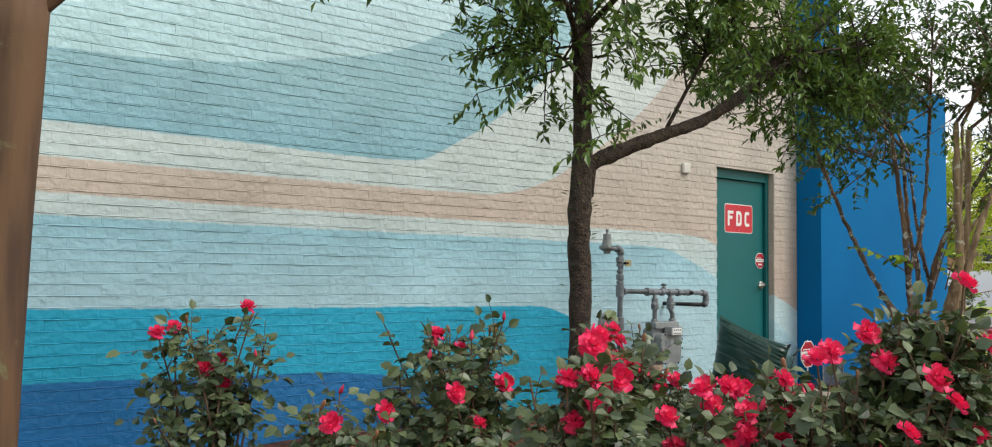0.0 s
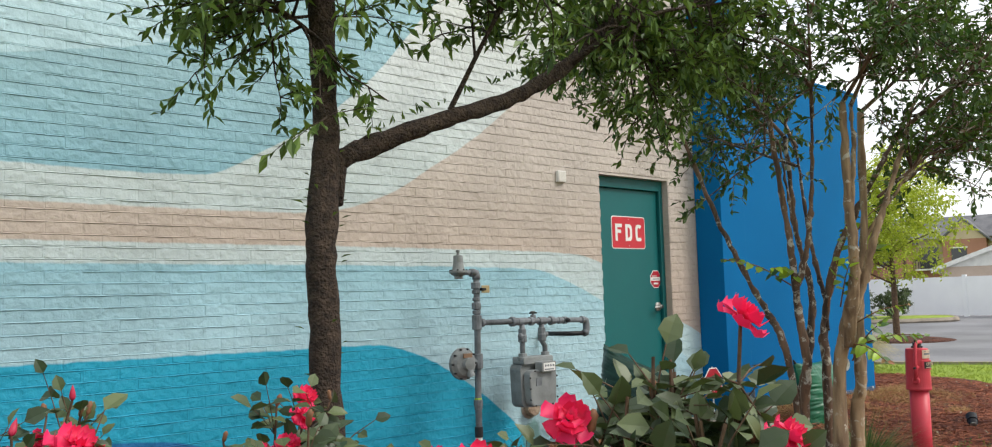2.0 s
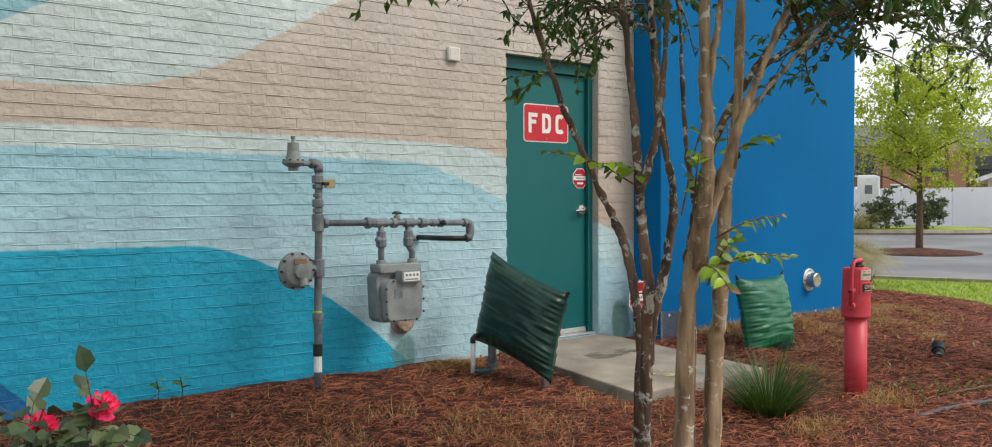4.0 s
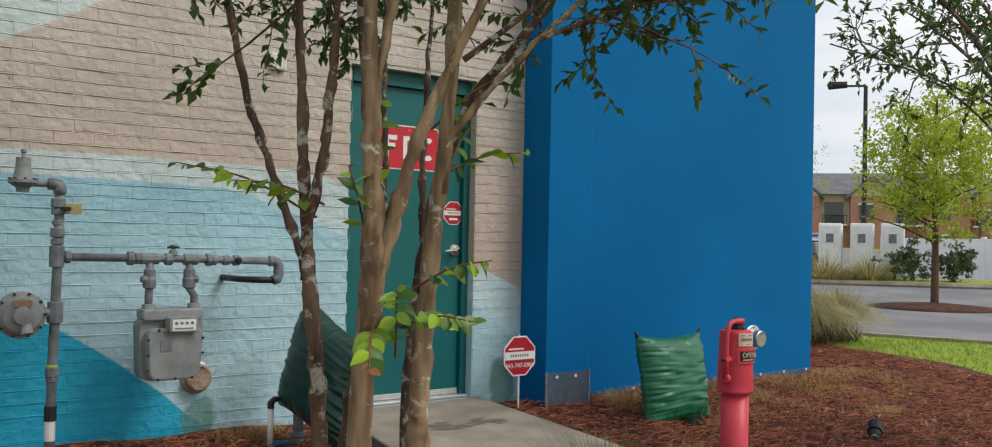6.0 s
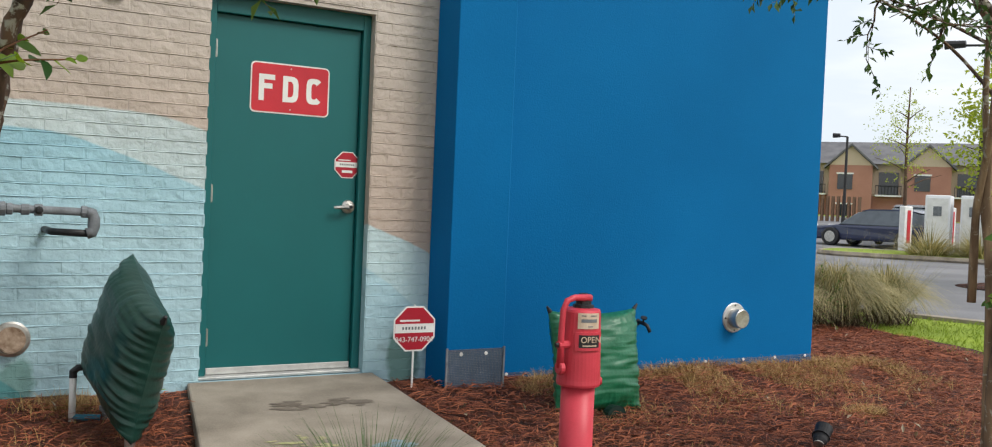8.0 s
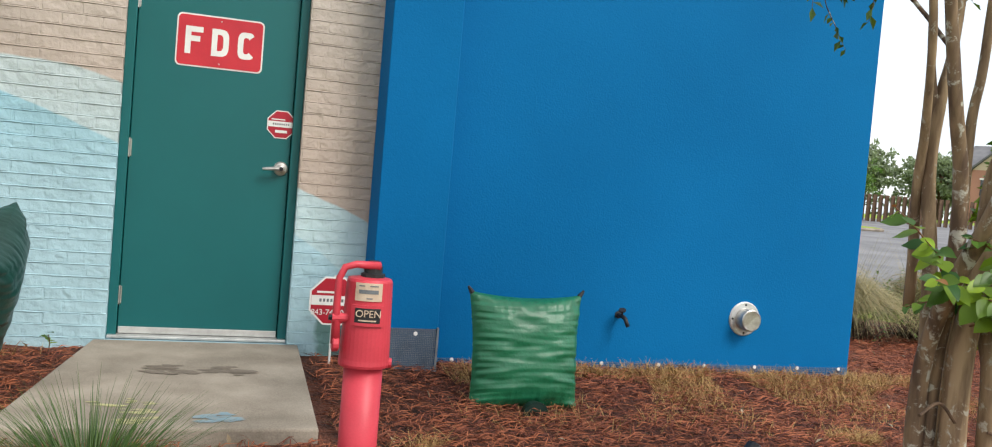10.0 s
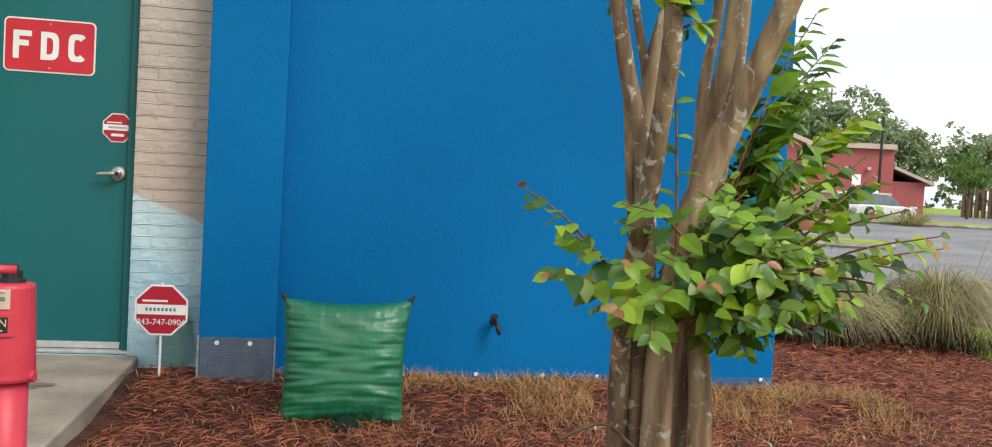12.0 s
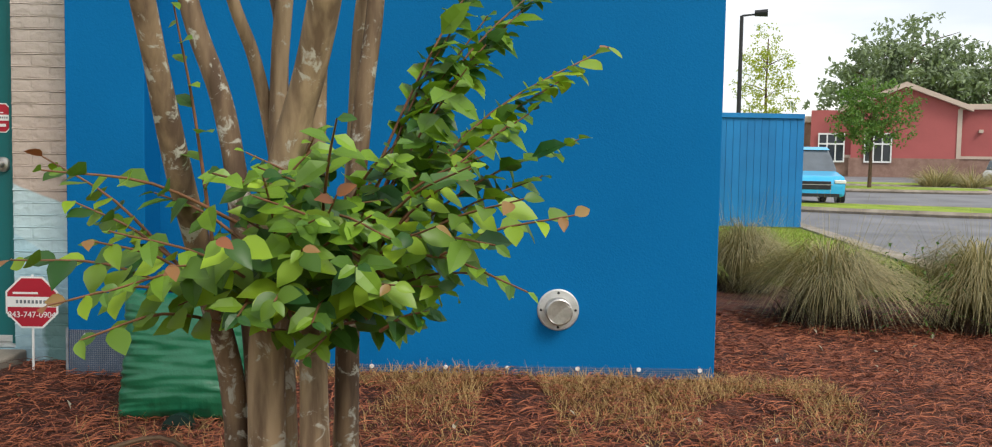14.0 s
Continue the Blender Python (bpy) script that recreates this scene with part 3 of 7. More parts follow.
part("threshold", Geo().box(DX0 + 0.004, DX1 - 0.004, 6.13, 6.28, DZ0 + 0.001, DZ0 + 0.018), M_ALU, door, "aluminium threshold", bevel=0.004)
part("door_sweep", Geo().box(DX0 + 0.06, DX1 - 0.06, LEAF_Y - 0.012, LEAF_Y - 0.001, DZ0 + 0.022, DZ0 + 0.06), M_ALU, door, "pale metal door sweep", bevel=0.002)
for z in (0.67, 1.53, 2.39):
    h = Geo().tube([(DX0 + 0.054, LEAF_Y - 0.008, z - 0.055), (DX0 + 0.054, LEAF_Y - 0.008, z + 0.055)], 0.008, 10)
    h.box(DX0 + 0.04, DX0 + 0.068, LEAF_Y - 0.004, LEAF_Y - 0.001, z - 0.05, z + 0.05)
    part("hinge", h, M_STEEL, door, "steel butt hinge")
handle = part("door_handle", Geo().lathe((8.878, LEAF_Y, 1.478), (0, -1, 0), [(0, .043), (.012, .043), (.02, .036), (.024, .02), (.055, .016), (.06, .001)], 24), M_STEEL, door, "satin steel lever handle", smooth=False)
part("lever", Geo().tube([(8.878, LEAF_Y - .05, 1.478), (8.84, LEAF_Y - .056, 1.476), (8.79, LEAF_Y - .054, 1.472), (8.77, LEAF_Y - .05, 1.47)], [.012, .012, .010, .007], 10), M_STEEL, handle)
part("lock_cylinder", Geo().lathe((8.878, LEAF_Y - .06, 1.478), (0, -1, 0), [(0, .012), (.006, .011), (.007, .001)], 14), M_BLACK, handle)


def rounded_plate(w, h, r, d, n=5):
    """A thin plate with rounded corners, front at y = -d, centred."""
    ring = []
    for cx, cz, a0 in ((w / 2 - r, h / 2 - r, 0), (-w / 2 + r, h / 2 - r, 90), (-w / 2 + r, -h / 2 + r, 180), (w / 2 - r, -h / 2 + r, 270)):
        for i in range(n + 1):
            a = radians(a0 + 90 * i / n)
            ring.append((cx + r * math.cos(a), cz + r * math.sin(a)))
    k = len(ring)
    g = Geo()
    g.add([(x, -d, z) for x, z in ring] + [(x, 0, z) for x, z in ring],
          [tuple(reversed(range(k))), tuple(range(k, 2 * k))] + [(i, (i + 1) % k, k + (i + 1) % k, k + i) for i in range(k)])
    return g


def octagon_plate(w, d):
    c = w / 2 * math.tan(radians(22.5))
    ring = [(w / 2, -c), (w / 2, c), (c, w / 2), (-c, w / 2), (-w / 2, c), (-w / 2, -c), (-c, -w / 2), (c, -w / 2)]
    return Geo().add([(x, -d, z) for x, z in ring] + [(x, 0, z) for x, z in ring],
                     [tuple(reversed(range(8))), tuple(range(8, 16))] + [(i, (i + 1) % 8, 8 + (i + 1) % 8, 8 + i) for i in range(8)])


sign = thing("door_sign", 8.478, LEAF_Y - 0.001, 2.187, "red metal sign with white letters on the green door", "sign")
part("plate", rounded_plate(0.495, 0.308, 0.03, 0.003), M_WHITE, sign, "white border")
o = part("face", rounded_plate(0.478, 0.291, 0.024, 0.002), M_SIGN_RED, sign, "faded red face")
o.location.y = -0.003
def block_letter(kind, w, h, t):
    """Blocky signboard capitals, centred, in x and z."""
    g = Geo()

    def bar(x0, x1, z0, z1):
        g.box(x0 - w / 2, x1 - w / 2, -0.0008, 0.0, z0 - h / 2, z1 - h / 2)

    if kind == "F":
        bar(0, t, 0, h)
        bar(t, w, h - t, h)
        bar(t, w * 0.85, h * 0.46, h * 0.46 + t)
        return g
    outer, inner = [], []
    a0, a1 = (-90, 90) if kind == "D" else (38, 322)
    rx, rz = (w - t, h / 2) if kind == "D" else (w / 2, h / 2)
    cx = -w / 2 + t if kind == "D" else 0.0
    for i in range(17):
        a = radians(a0 + (a1 - a0) * i / 16)
        c, s = math.cos(a), math.sin(a)
        c, s = math.copysign(abs(c) ** 0.55, c), math.copysign(abs(s) ** 0.55, s)
        outer.append((cx + rx * c, rz * s))
        inner.append((cx + (rx - t) * c, (rz - t) * s))
    k = len(outer)
    g.add([(x, -0.0008, z) for x, z in outer] + [(x, -0.0008, z) for x, z in inner],
          [(i, i + 1, k + i + 1, k + i) for i in range(k - 1)])
    if kind == "D":
        bar(0, t, 0, h)
    return g


for ch, x in (("F", -0.148), ("D", 0.0), ("C", 0.148)):
    o = part("letter_" + ch.lower(), block_letter(ch, 0.098, 0.16, 0.032), M_WHITE, sign, "white letter " + ch)
    o.location = (x, -0.0056, 0.0)
for z in (0.125, -0.125):
    part("screw", Geo().lathe((0, -0.005, z), (0, -1, 0), [(0, .005), (.002, .004), (.0025, .0005)], 10), M_STEEL, sign)


def octagon_sign(parent, w, y):
    """Alarm notice: red octagon with a white band and small print as bars."""
    o = part("plate", octagon_plate(w, 0.003), M_WHITE, parent, "white border")
    o.location.y = y
    o = part("face", octagon_plate(w * 0.93, 0.001), M_SIGN_DARK_RED, parent, "red face")
    o.location.y = y - 0.003
    part("white_band", Geo().box(-w * .462, w * .462, y - 0.0052, y - 0.0042, -w * .09, w * .11), M_WHITE, parent)
    for i in range(8):
        part("word_bar", Geo().box(w * (-.30 + .075 * i), w * (-.30 + .075 * i + .045), y - 0.0062, y - 0.0053, -w * .02, w * .045), M_GREY_PAINT, parent)
    part("small_print", Geo().box(-w * .36, w * .12, y - 0.0052, y - 0.0042, w * .16, w * .20), M_WHITE, parent)


notice = thing("door_notice", 8.864, LEAF_Y - 0.001, 1.744, "small red and white octagonal notice on the green door", "sign")
octagon_sign(notice, 0.168, 0)
part("print_bar", Geo().box(-.035, .035, -.0056, -.0044, -.05, -.034), M_WHITE, notice)

yard = thing("yard_sign", 9.21, 5.835, gz(9.21, 5.835), "red and white octagonal alarm sign on a thin white stake", "sign")
yz = 0.737 - gz(9.21, 5.835)
hold = new("panel")
hold.parent, hold.location = yard, (0, 0, yz)
octagon_sign(hold, 0.282, 0)
text_on("number", "843-747-0904", 0.046, M_WHITE, hold, upright(0, -0.0062, -0.068))
part("stake", Geo().tube([(0, 0.006, -0.15), (0, 0.006, yz + 0.15)], 0.007, 8), M_WHITE, yard, "thin white stake")

wall_box = thing("wall_box", 7.443, WALL_Y - 0.003, 2.637, "small beige square junction box on the painted brick", "junction box")
part("body", rounded_plate(0.10, 0.10, 0.006, 0.03), M_WHITE, wall_box, bevel=0.003)
part("cover", rounded_plate(0.085, 0.085, 0.004, 0.004), surface("beige_cover", (0.70, 0.67, 0.62), rough=0.5), wall_box).location.y = -0.03

# ---- gas meter with its pipework ----
GY = 5.76
gas = thing("gas_meter", 6.13, GY, 0.40, "grey painted gas meter with pipes and regulator against the mural", "gas meter")


def rel(x, z, y=0.0):
    return (x - 6.13, y, z - 0.40)


R = 0.024
part("riser_pipe", Geo().tube([rel(6.13, 0.30), rel(6.134, 0.9), rel(6.145, 1.43), rel(6.147, 1.77)], R, 14), M_GREY_PAINT, gas, smooth=True)
part("elbow", Geo().tube([rel(6.147, 1.745), rel(6.146, 1.775), rel(6.138, 1.79), rel(6.12, 1.795), rel(6.09, 1.795)], [.03, .031, .031, .031, .03], 12), M_GREY_PAINT, gas, smooth=True)
part("top_pipe", Geo().tube([rel(6.10, 1.795), rel(5.99, 1.795)], 0.018, 12), M_GREY_PAINT, gas, smooth=True)
relief = part("relief_valve", Geo().lathe(rel(5.975, 1.75), (0, 0, 1), [(0, .03), (.02, .031), (.03, .05), (.045, .068), (.06, .068), (.062, .05), (.075, .045), (.12, .036), (.17, .034), (.172, .012), (.19, .008), (.196, .014), (.21, .014), (.212, .001)], 20), M_METER, gas)
for i in range(8):
    a = i * math.pi / 4
    part("bolt", Geo().tube([rel(5.975 + .06 * math.cos(a), 1.79, .06 * math.sin(a)), rel(5.975 + .06 * math.cos(a), 1.818, .06 * math.sin(a))], .007, 6), M_BLACK, relief)
for z, r, h in ((1.70, .036, .05), (1.655, .033, .03), (1.60, .029, .025), (1.55, .035, .05), (1.505, .032, .03), (1.43, .037, .11), (1.147, .039, .11), (.845, .034, .05), (.81, .03, .03)):
    part("fitting", Geo().lathe(rel(6.14 if z > 1 else 6.133, z - h / 2), (0, 0, 1), [(0, r * .8), (.004, r), (h - .004, r), (h, r * .8)], 10), M_GREY_PAINT, gas)
part("yellow_band", Geo().lathe(rel(6.132, .872), (0, 0, 1), [(0, .027), (.01, .027)], 12), surface("lime_tape", (0.55, 0.75, 0.05), rough=0.5), gas, "lime yellow tape")
part("black_sleeve", Geo().lathe(rel(6.131, .60), (0, 0, 1), [(0, .03), (.075, .03)], 12), M_BLACK, gas, "black sleeve")
part("white_sleeve", Geo().lathe(rel(6.13, .50), (0, 0, 1), [(0, .026), (.10, .026)], 12), M_WHITE, gas, "white plastic sleeve")
part("valve_tag", Geo().box(.035, .115, -.035, -.03, 1.245, 1.30), surface("brass_tag", (0.40, 0.32, 0.16), rough=0.5), gas, "tan valve tag", bevel=0.004)
part("valve_key", Geo().box(.02, .06, -.06, -.03, 1.262, 1.282), M_BLACK, gas, bevel=0.003)
reg = part("regulator", Geo().lathe(rel(5.98, 1.14, .02), (0, -1, 0), [(0, .02), (.005, .10), (.02, .116), (.045, .116), (.05, .104), (.075, .085), (.085, .05), (.10, .045), (.115, .043), (.12, .001)], 28), M_METER, gas, "round grey gas regulator")
part("regulator_neck", Geo().tube([rel(6.02, 1.14), rel(6.14, 1.147)], .028, 12), M_GREY_PAINT, gas)
part("regulator_plate", Geo().box(-.19, -.11, -.078, -.068, .785, .815), surface("brown_plate", (0.30, 0.18, 0.11), rough=0.5), gas, "tan data plate")
part("vent_nozzle", Geo().tube([rel(5.995, 1.10, -.07), rel(6.0, 1.05, -.085)], [.022, .03], 12), M_METER, gas)
for i in range(10):
    a = 2 * math.pi * i / 10
    c, s = .108 * math.cos(a), .108 * math.sin(a)
    part("bolt", Geo().tube([rel(5.98 + c, 1.14 + s, -.02), rel(5.98 + c, 1.14 + s, -.045)], .007, 6), M_BLACK, reg)
part("manifold_pipe", Geo().tube([rel(6.145, 1.427), rel(6.9, 1.418), rel(7.31, 1.407)], .021, 14), M_GREY_PAINT, gas, smooth=True)
for x, w, r in ((6.19, .03, .032), (6.50, .035, .038), (6.535, .03, .03), (6.60, .10, .030), (6.70, .04, .034), (6.82, .08, .031), (6.92, .03, .036), (6.95, .03, .03), (7.02, .04, .028), (7.08, .04, .03), (7.29, .03, .031)):
    part("fitting", Geo().lathe(rel(x - w / 2, 1.427 - (x - 6.145) * .016), (1, 0, 0), [(0, r * .85), (.004, r), (w - .004, r), (w, r * .85)], 10), M_GREY_PAINT, gas)
cock = part("stopcock", Geo().lathe(rel(6.725, 1.44), (0, 0, 1), [(0, .025), (.025, .022), (.027, .012), (.045, .012), (.047, .02), (.055, .02), (.057, .001)], 10), M_GREY_PAINT, gas)
part("cock_handle", Geo().box(.565, .625, -.012, .012, 1.075, 1.087), M_BLACK, cock)
part("drain_plug", Geo().lathe(rel(7.08, 1.412, -.02), (0, -1, 0), [(0, .02), (.02, .02), (.021, .013), (.035, .012), (.036, .001)], 8), M_BLACK, gas)
part("end_elbow", Geo().tube([rel(7.30, 1.407), rel(7.33, 1.40), rel(7.338, 1.375), rel(7.338, 1.33), rel(7.33, 1.305), rel(7.305, 1.298)], .03, 12), M_GREY_PAINT, gas, smooth=True)
part("return_pipe", Geo().tube([rel(7.31, 1.298), rel(7.15, 1.30, .10), rel(7.13, 1.30, .34)], .019, 12), M_BLACK, gas, "dark stub pipe into the wall", smooth=True)
for xa, xb, kn in ((6.602, 6.60, -1), (6.815, 6.845, 1)):
    part("drop_pipe", Geo().tube([rel(xa, 1.42), rel(xa, 1.26), rel(xb, 1.22), rel(xb, 1.13)], .021, 12), M_GREY_PAINT, gas, smooth=True)
    part("drop_valve", Geo().lathe(rel(xa, 1.26), (0, 0, 1), [(0, .028), (.005, .034), (.05, .036), (.06, .031), (.10, .031), (.105, .026)], 10), M_GREY_PAINT, gas)
    part("valve_plug", Geo().lathe(rel(xa, 1.31), (kn, -.4, 0), [(0, .022), (.04, .022), (.05, .016), (.055, .001)], 8), M_GREY_PAINT, gas)
    part("swivel_nut", Geo().lathe(rel(xb, 1.125), (0, 0, 1), [(0, .042), (.006, .046), (.024, .046), (.026, .034), (.05, .033), (.052, .02)], 12), M_METER, gas)


def rounded_prism(x0, x1, z0, z1, y0, y1, r, n=5, pinch=0.0):
    ring = []
    for cx, cz, a0 in ((x1 - r, z1 - r, 0), (x0 + r, z1 - r, 90), (x0 + r, z0 + r, 180), (x1 - r, z0 + r, 270)):
        for i in range(n + 1):
            a = radians(a0 + 90 * i / n)
            x = cx + r * math.cos(a)
            z = cz + r * math.sin(a)
            if z < (z0 + z1) / 2:
                x += pinch if x < (x0 + x1) / 2 else -pinch
            ring.append((x, z))
    k = len(ring)
    return Geo().add([(x, y0, z) for x, z in ring] + [(x, y1, z) for x, z in ring],
                     [tuple(reversed(range(k))), tuple(range(k, 2 * k))] + [(i, (i + 1) % k, k + (i + 1) % k, k + i) for i in range(k)])


body = part("meter_body", rounded_prism(6.55 - 6.13, 6.895 - 6.13, .765 - .4, 1.10 - .4, -.02, .10, .05, pinch=.01), M_METER, gas, bevel=0.006)
part("front_cover", rounded_prism(6.575 - 6.13, 6.87 - 6.13, .775 - .4, 1.05 - .4, -.095, -.021, .045, pinch=.012), M_METER, body, bevel=0.01)
part("top_shoulder", rounded_prism(6.56 - 6.13, 6.885 - 6.13, 1.09 - .4, 1.15 - .4, -.05, .08, .02), M_METER, body, bevel=0.008)
part("badge", rounded_prism(6.64 - 6.13, 6.70 - 6.13, .93 - .4, .99 - .4, -.099, -.0955, .004), M_GREY_PAINT, body)
for i in range(12):
    a = 2 * math.pi * i / 12
    part("bolt", Geo().lathe((6.722 - 6.13 + .145 * max(-1, min(1, 1.25 * math.cos(a))), -.096, .912 - .4 + .13 * max(-1, min(1, 1.25 * math.sin(a)))), (0, -1, 0), [(0, .008), (.006, .007), (.007, .001)], 6), M_BLACK, body)
index = part("index_box", rounded_prism(6.675 - 6.13, 6.83 - 6.13, 1.03 - .4, 1.11 - .4, -.13, -.05, .012), M_METER, gas, "meter index housing", bevel=0.004)
part("index_window", Geo().box(6.69 - 6.13, 6.815 - 6.13, -.1335, -.1302, 1.04 - .4, 1.10 - .4), M_WHITE, index, "white dial plate")
for i in range(4):
    part("dial", Geo().lathe((6.71 - 6.13 + .028 * i, -.134, 1.08 - .4), (0, -1, 0), [(0, .009), (.001, .009), (.0011, .0001)], 12), M_GREY_PAINT, index)
part("dial_print", Geo().box(6.70 - 6.13, 6.80 - 6.13, -.1345, -.1337, 1.047 - .4, 1.056 - .4), M_GREY_PAINT, index)

vent = thing("exhaust_vent", 6.985, WALL_Y, 0.712, "round rusty metal vent hood on the painted brick", "vent")
part("flange", Geo().lathe((0, 0, 0), (0, -1, 0), [(0, .095), (.006, .095), (.01, .085), (.012, .07)], 28), M_STEEL, vent, "stained steel flange")
part("hood", Geo().lathe((0, -.005, -.01), (0, -1, .25), [(0, .07), (.05, .07), (.055, .062), (.035, .058), (.03, .001)], 24), surface("rusty_steel", (0.34, 0.26, 0.19), (0.16, 0.10, 0.06), rough=0.7, scale=25), vent)
g = Geo()
for i in range(-6, 7):
    for j in range(-6, 7):
        if math.hypot(i, j) < 6.3:
            g.tube([(i * .0085 + (j % 2) * .004, -.04, j * .0085 - .02), (i * .0085 + (j % 2) * .004, -.043, j * .0085 - .02)], .003, 5)
part("perforated_grille", g, M_ALU, vent)

flange = thing("siamese_vent", 12.083, BY, 0.709, "round dull metal outlet with perforated cap on the blue wall", "wall outlet")
part("flange", Geo().lathe((0, 0, 0), (0, -1, 0), [(0, .119), (.006, .119), (.012, .112), (.014, .06)], 36), M_ALU, flange)
part("collar", Geo().lathe((0, -.01, 0), (0, -1, 0), [(0, .077), (.085, .075), (.09, .068), (.086, .06), (.085, .001)], 32), M_STEEL, flange, "worn steel collar")
g = Geo()
for i in range(-5, 6):
    for j in range(-5, 3):
        if math.hypot(i, j) < 5.2:
            g.tube([(i * .0105 + (j % 2) * .005, -.094, j * .0105), (i * .0105 + (j % 2) * .005, -.0965, j * .0105)], .0042, 6)
part("perforated_cap", g, M_BLACK, flange, "dark holes of the cap")
for i in range(4):
    a = i * math.pi / 2
    part("screw", Geo().lathe((.098 * math.cos(a), -.013, .098 * math.sin(a)), (0, -1, 0), [(0, .008), (.004, .006), (.005, .001)], 8), M_BLACK, flange)

tap = thing("wall_tap", 11.123, BY, 0.70, "small dark metal garden tap on the blue wall", "tap")
part("rose", Geo().lathe((0, 0, 0), (0, -1, 0), [(0, .025), (.006, .024), (.008, .012)], 14), M_BLACK, tap)
part("spout", Geo().tube([(0, 0, 0), (0, -.06, 0), (.006, -.10, -.012), (.018, -.125, -.06)], [.013, .015, .014, .013], 10), M_BLACK, tap, smooth=True)
part("tap_wheel", Geo().lathe((-.005, -.07, .01), (-.2, -.4, .9), [(0, .006), (.03, .006), (.032, .024), (.04, .024), (.041, .001)], 12), M_BLACK, tap)

# ---- galvanised mesh along the foot of the blue wall ----
def mesh_strip(x0, x1, y, z0, z1, step=0.013):
    g = Geo()
    x = x0
    while x <= x1:
        g.box(x - .0007, x + .0007, y - .0007, y + .0007, z0, z1)
        x += step
    z = z0
    while z <= z1:
        g.box(x0, x1, y - .0014, y, z - .0007, z + .0007)
        z += step
    return g


skirt = thing("wire_mesh", 0, 0, 0, "galvanised wire mesh pinned along the foot of the blue wall", "wire mesh")
part("mesh", mesh_strip(9.86, 12.97, BY - .006, 0.26, 0.385), M_GALV, skirt)
for i, x in enumerate((10.0, 10.55, 11.03, 11.45, 11.8, 12.2, 12.55, 12.9)):
    part("washer", Geo().lathe((x, BY - .008, .372), (0, -1, 0), [(0, .013), (.003, .012), (.0035, .001)], 12), M_WHITE, skirt, "pale washer")
skirt2 = thing("pilaster_mesh", 0, 0, 0, "grey wire mesh panel wrapped round the foot of the blue pilaster", "wire mesh")
part("mesh", mesh_strip(9.425, 9.83, 5.785, 0.28, 0.60, 0.011), M_GALV, skirt2)
part("backing", Geo().box(9.43, 9.825, 5.787, 5.790, .30, .598), surface("dull_film", (0.07, 0.12, 0.20), (0.05, 0.09, 0.15), rough=.5, scale=9), skirt2, "dull blue-grey film behind the mesh")
for x in (9.42, 9.835):
    part("edge_strip", Geo().box(x - .006, x + .006, 5.778, 5.789, .30, .61), M_GALV, skirt2)
for x in (9.52, 9.70):
    part("washer", Geo().lathe((x, 5.782, .57), (0, -1, 0), [(0, .013), (.003, .012), (.0035, .001)], 12), M_WHITE, skirt2)

# ---- padded covers ----
def pillow(corners, thick, crease, seed, n=64):
    """A stuffed bag spanned between four corners, pinched at the corners and puckered along its seams."""
    a, b, c, d = [Vector(p) for p in corners]
    nrm = ((b - a).cross(d - a)).normalized()
    g = Geo()
    for side in (-1, 1):
        k = len(g.v)
        for j in range(n + 1):
            for i in range(n + 1):
                u, v = i / n, j / n
                uu, vv = 2 * u - 1, 2 * v - 1
                pu = 0.5 + 0.5 * uu * (1 - 0.07 * (1 - vv * vv))
                pv = 0.5 + 0.5 * vv * (1 - 0.09 * (1 - uu * uu))
                p = (a * (1 - pu) + b * pu) * (1 - pv) + (d * (1 - pu) + c * pu) * pv
                h = ((1 - uu ** 4) * (1 - vv ** 4)) ** 0.55
                # puckers run in from the side seams, folds across the middle
                w = noise.noise(Vector((uu * 1.5 + seed, vv * 15, seed))) * (0.25 + 1.3 * uu * uu) + 0.5 * noise.noise(Vector((uu * 2.5, vv * 5 + seed, 2)))
                w += 0.9 * noise.noise(Vector((uu * 13, vv * 1.6 + seed, 5))) * vv ** 4
                g.v.append(tuple(p + nrm * side * (thick * h + crease * w * min(1, 3 * h))))
        for j in range(n):
            for i in range(n):
                q = k + j * (n + 1) + i
                f = (q, q + 1, q + n + 2, q + n + 1)
                g.f.append(f if side > 0 else tuple(reversed(f)))
    return g


# Near-black green that paints the shade inside the cover's arched opening.
M_HOLE_SHADE = surface("hole_shade", (0.006, 0.03, 0.022), rough=0.5)
bag1 = thing("backflow_cover", 0, 0, 0, "dark green padded vinyl cover slung over a pipe by the door", "pipe cover", "padded covers")
part("bag", pillow([(7.33, 5.70, .585), (7.45, 5.05, .36), (7.575, 5.01, .945), (7.53, 5.745, 1.20)], .15, .016, 3.0), M_BAG_DARK, bag1, smooth=True)
part("corner_tie", Geo().tube([(7.567, 5.03, .93), (7.575, 5.0, .96)], [.02, .008], 8), M_BLACK, bag1)
part("leg_pipe", Geo().tube([(7.452, 5.10, .2), (7.452, 5.10, .42)], .024, 12), M_STEEL, bag1, "grey pipe leg")
part("back_pipe", Geo().tube([(7.42, 5.62, .25), (7.42, 5.62, .62)], .03, 12), M_GREY_PAINT, bag1, "grey pipe under the cover")
part("pipe_collar", Geo().lathe((7.42, 5.62, .40), (0, 0, 1), [(0, .035), (.01, .045), (.03, .045), (.035, .035)], 12), M_GREY_PAINT, bag1)

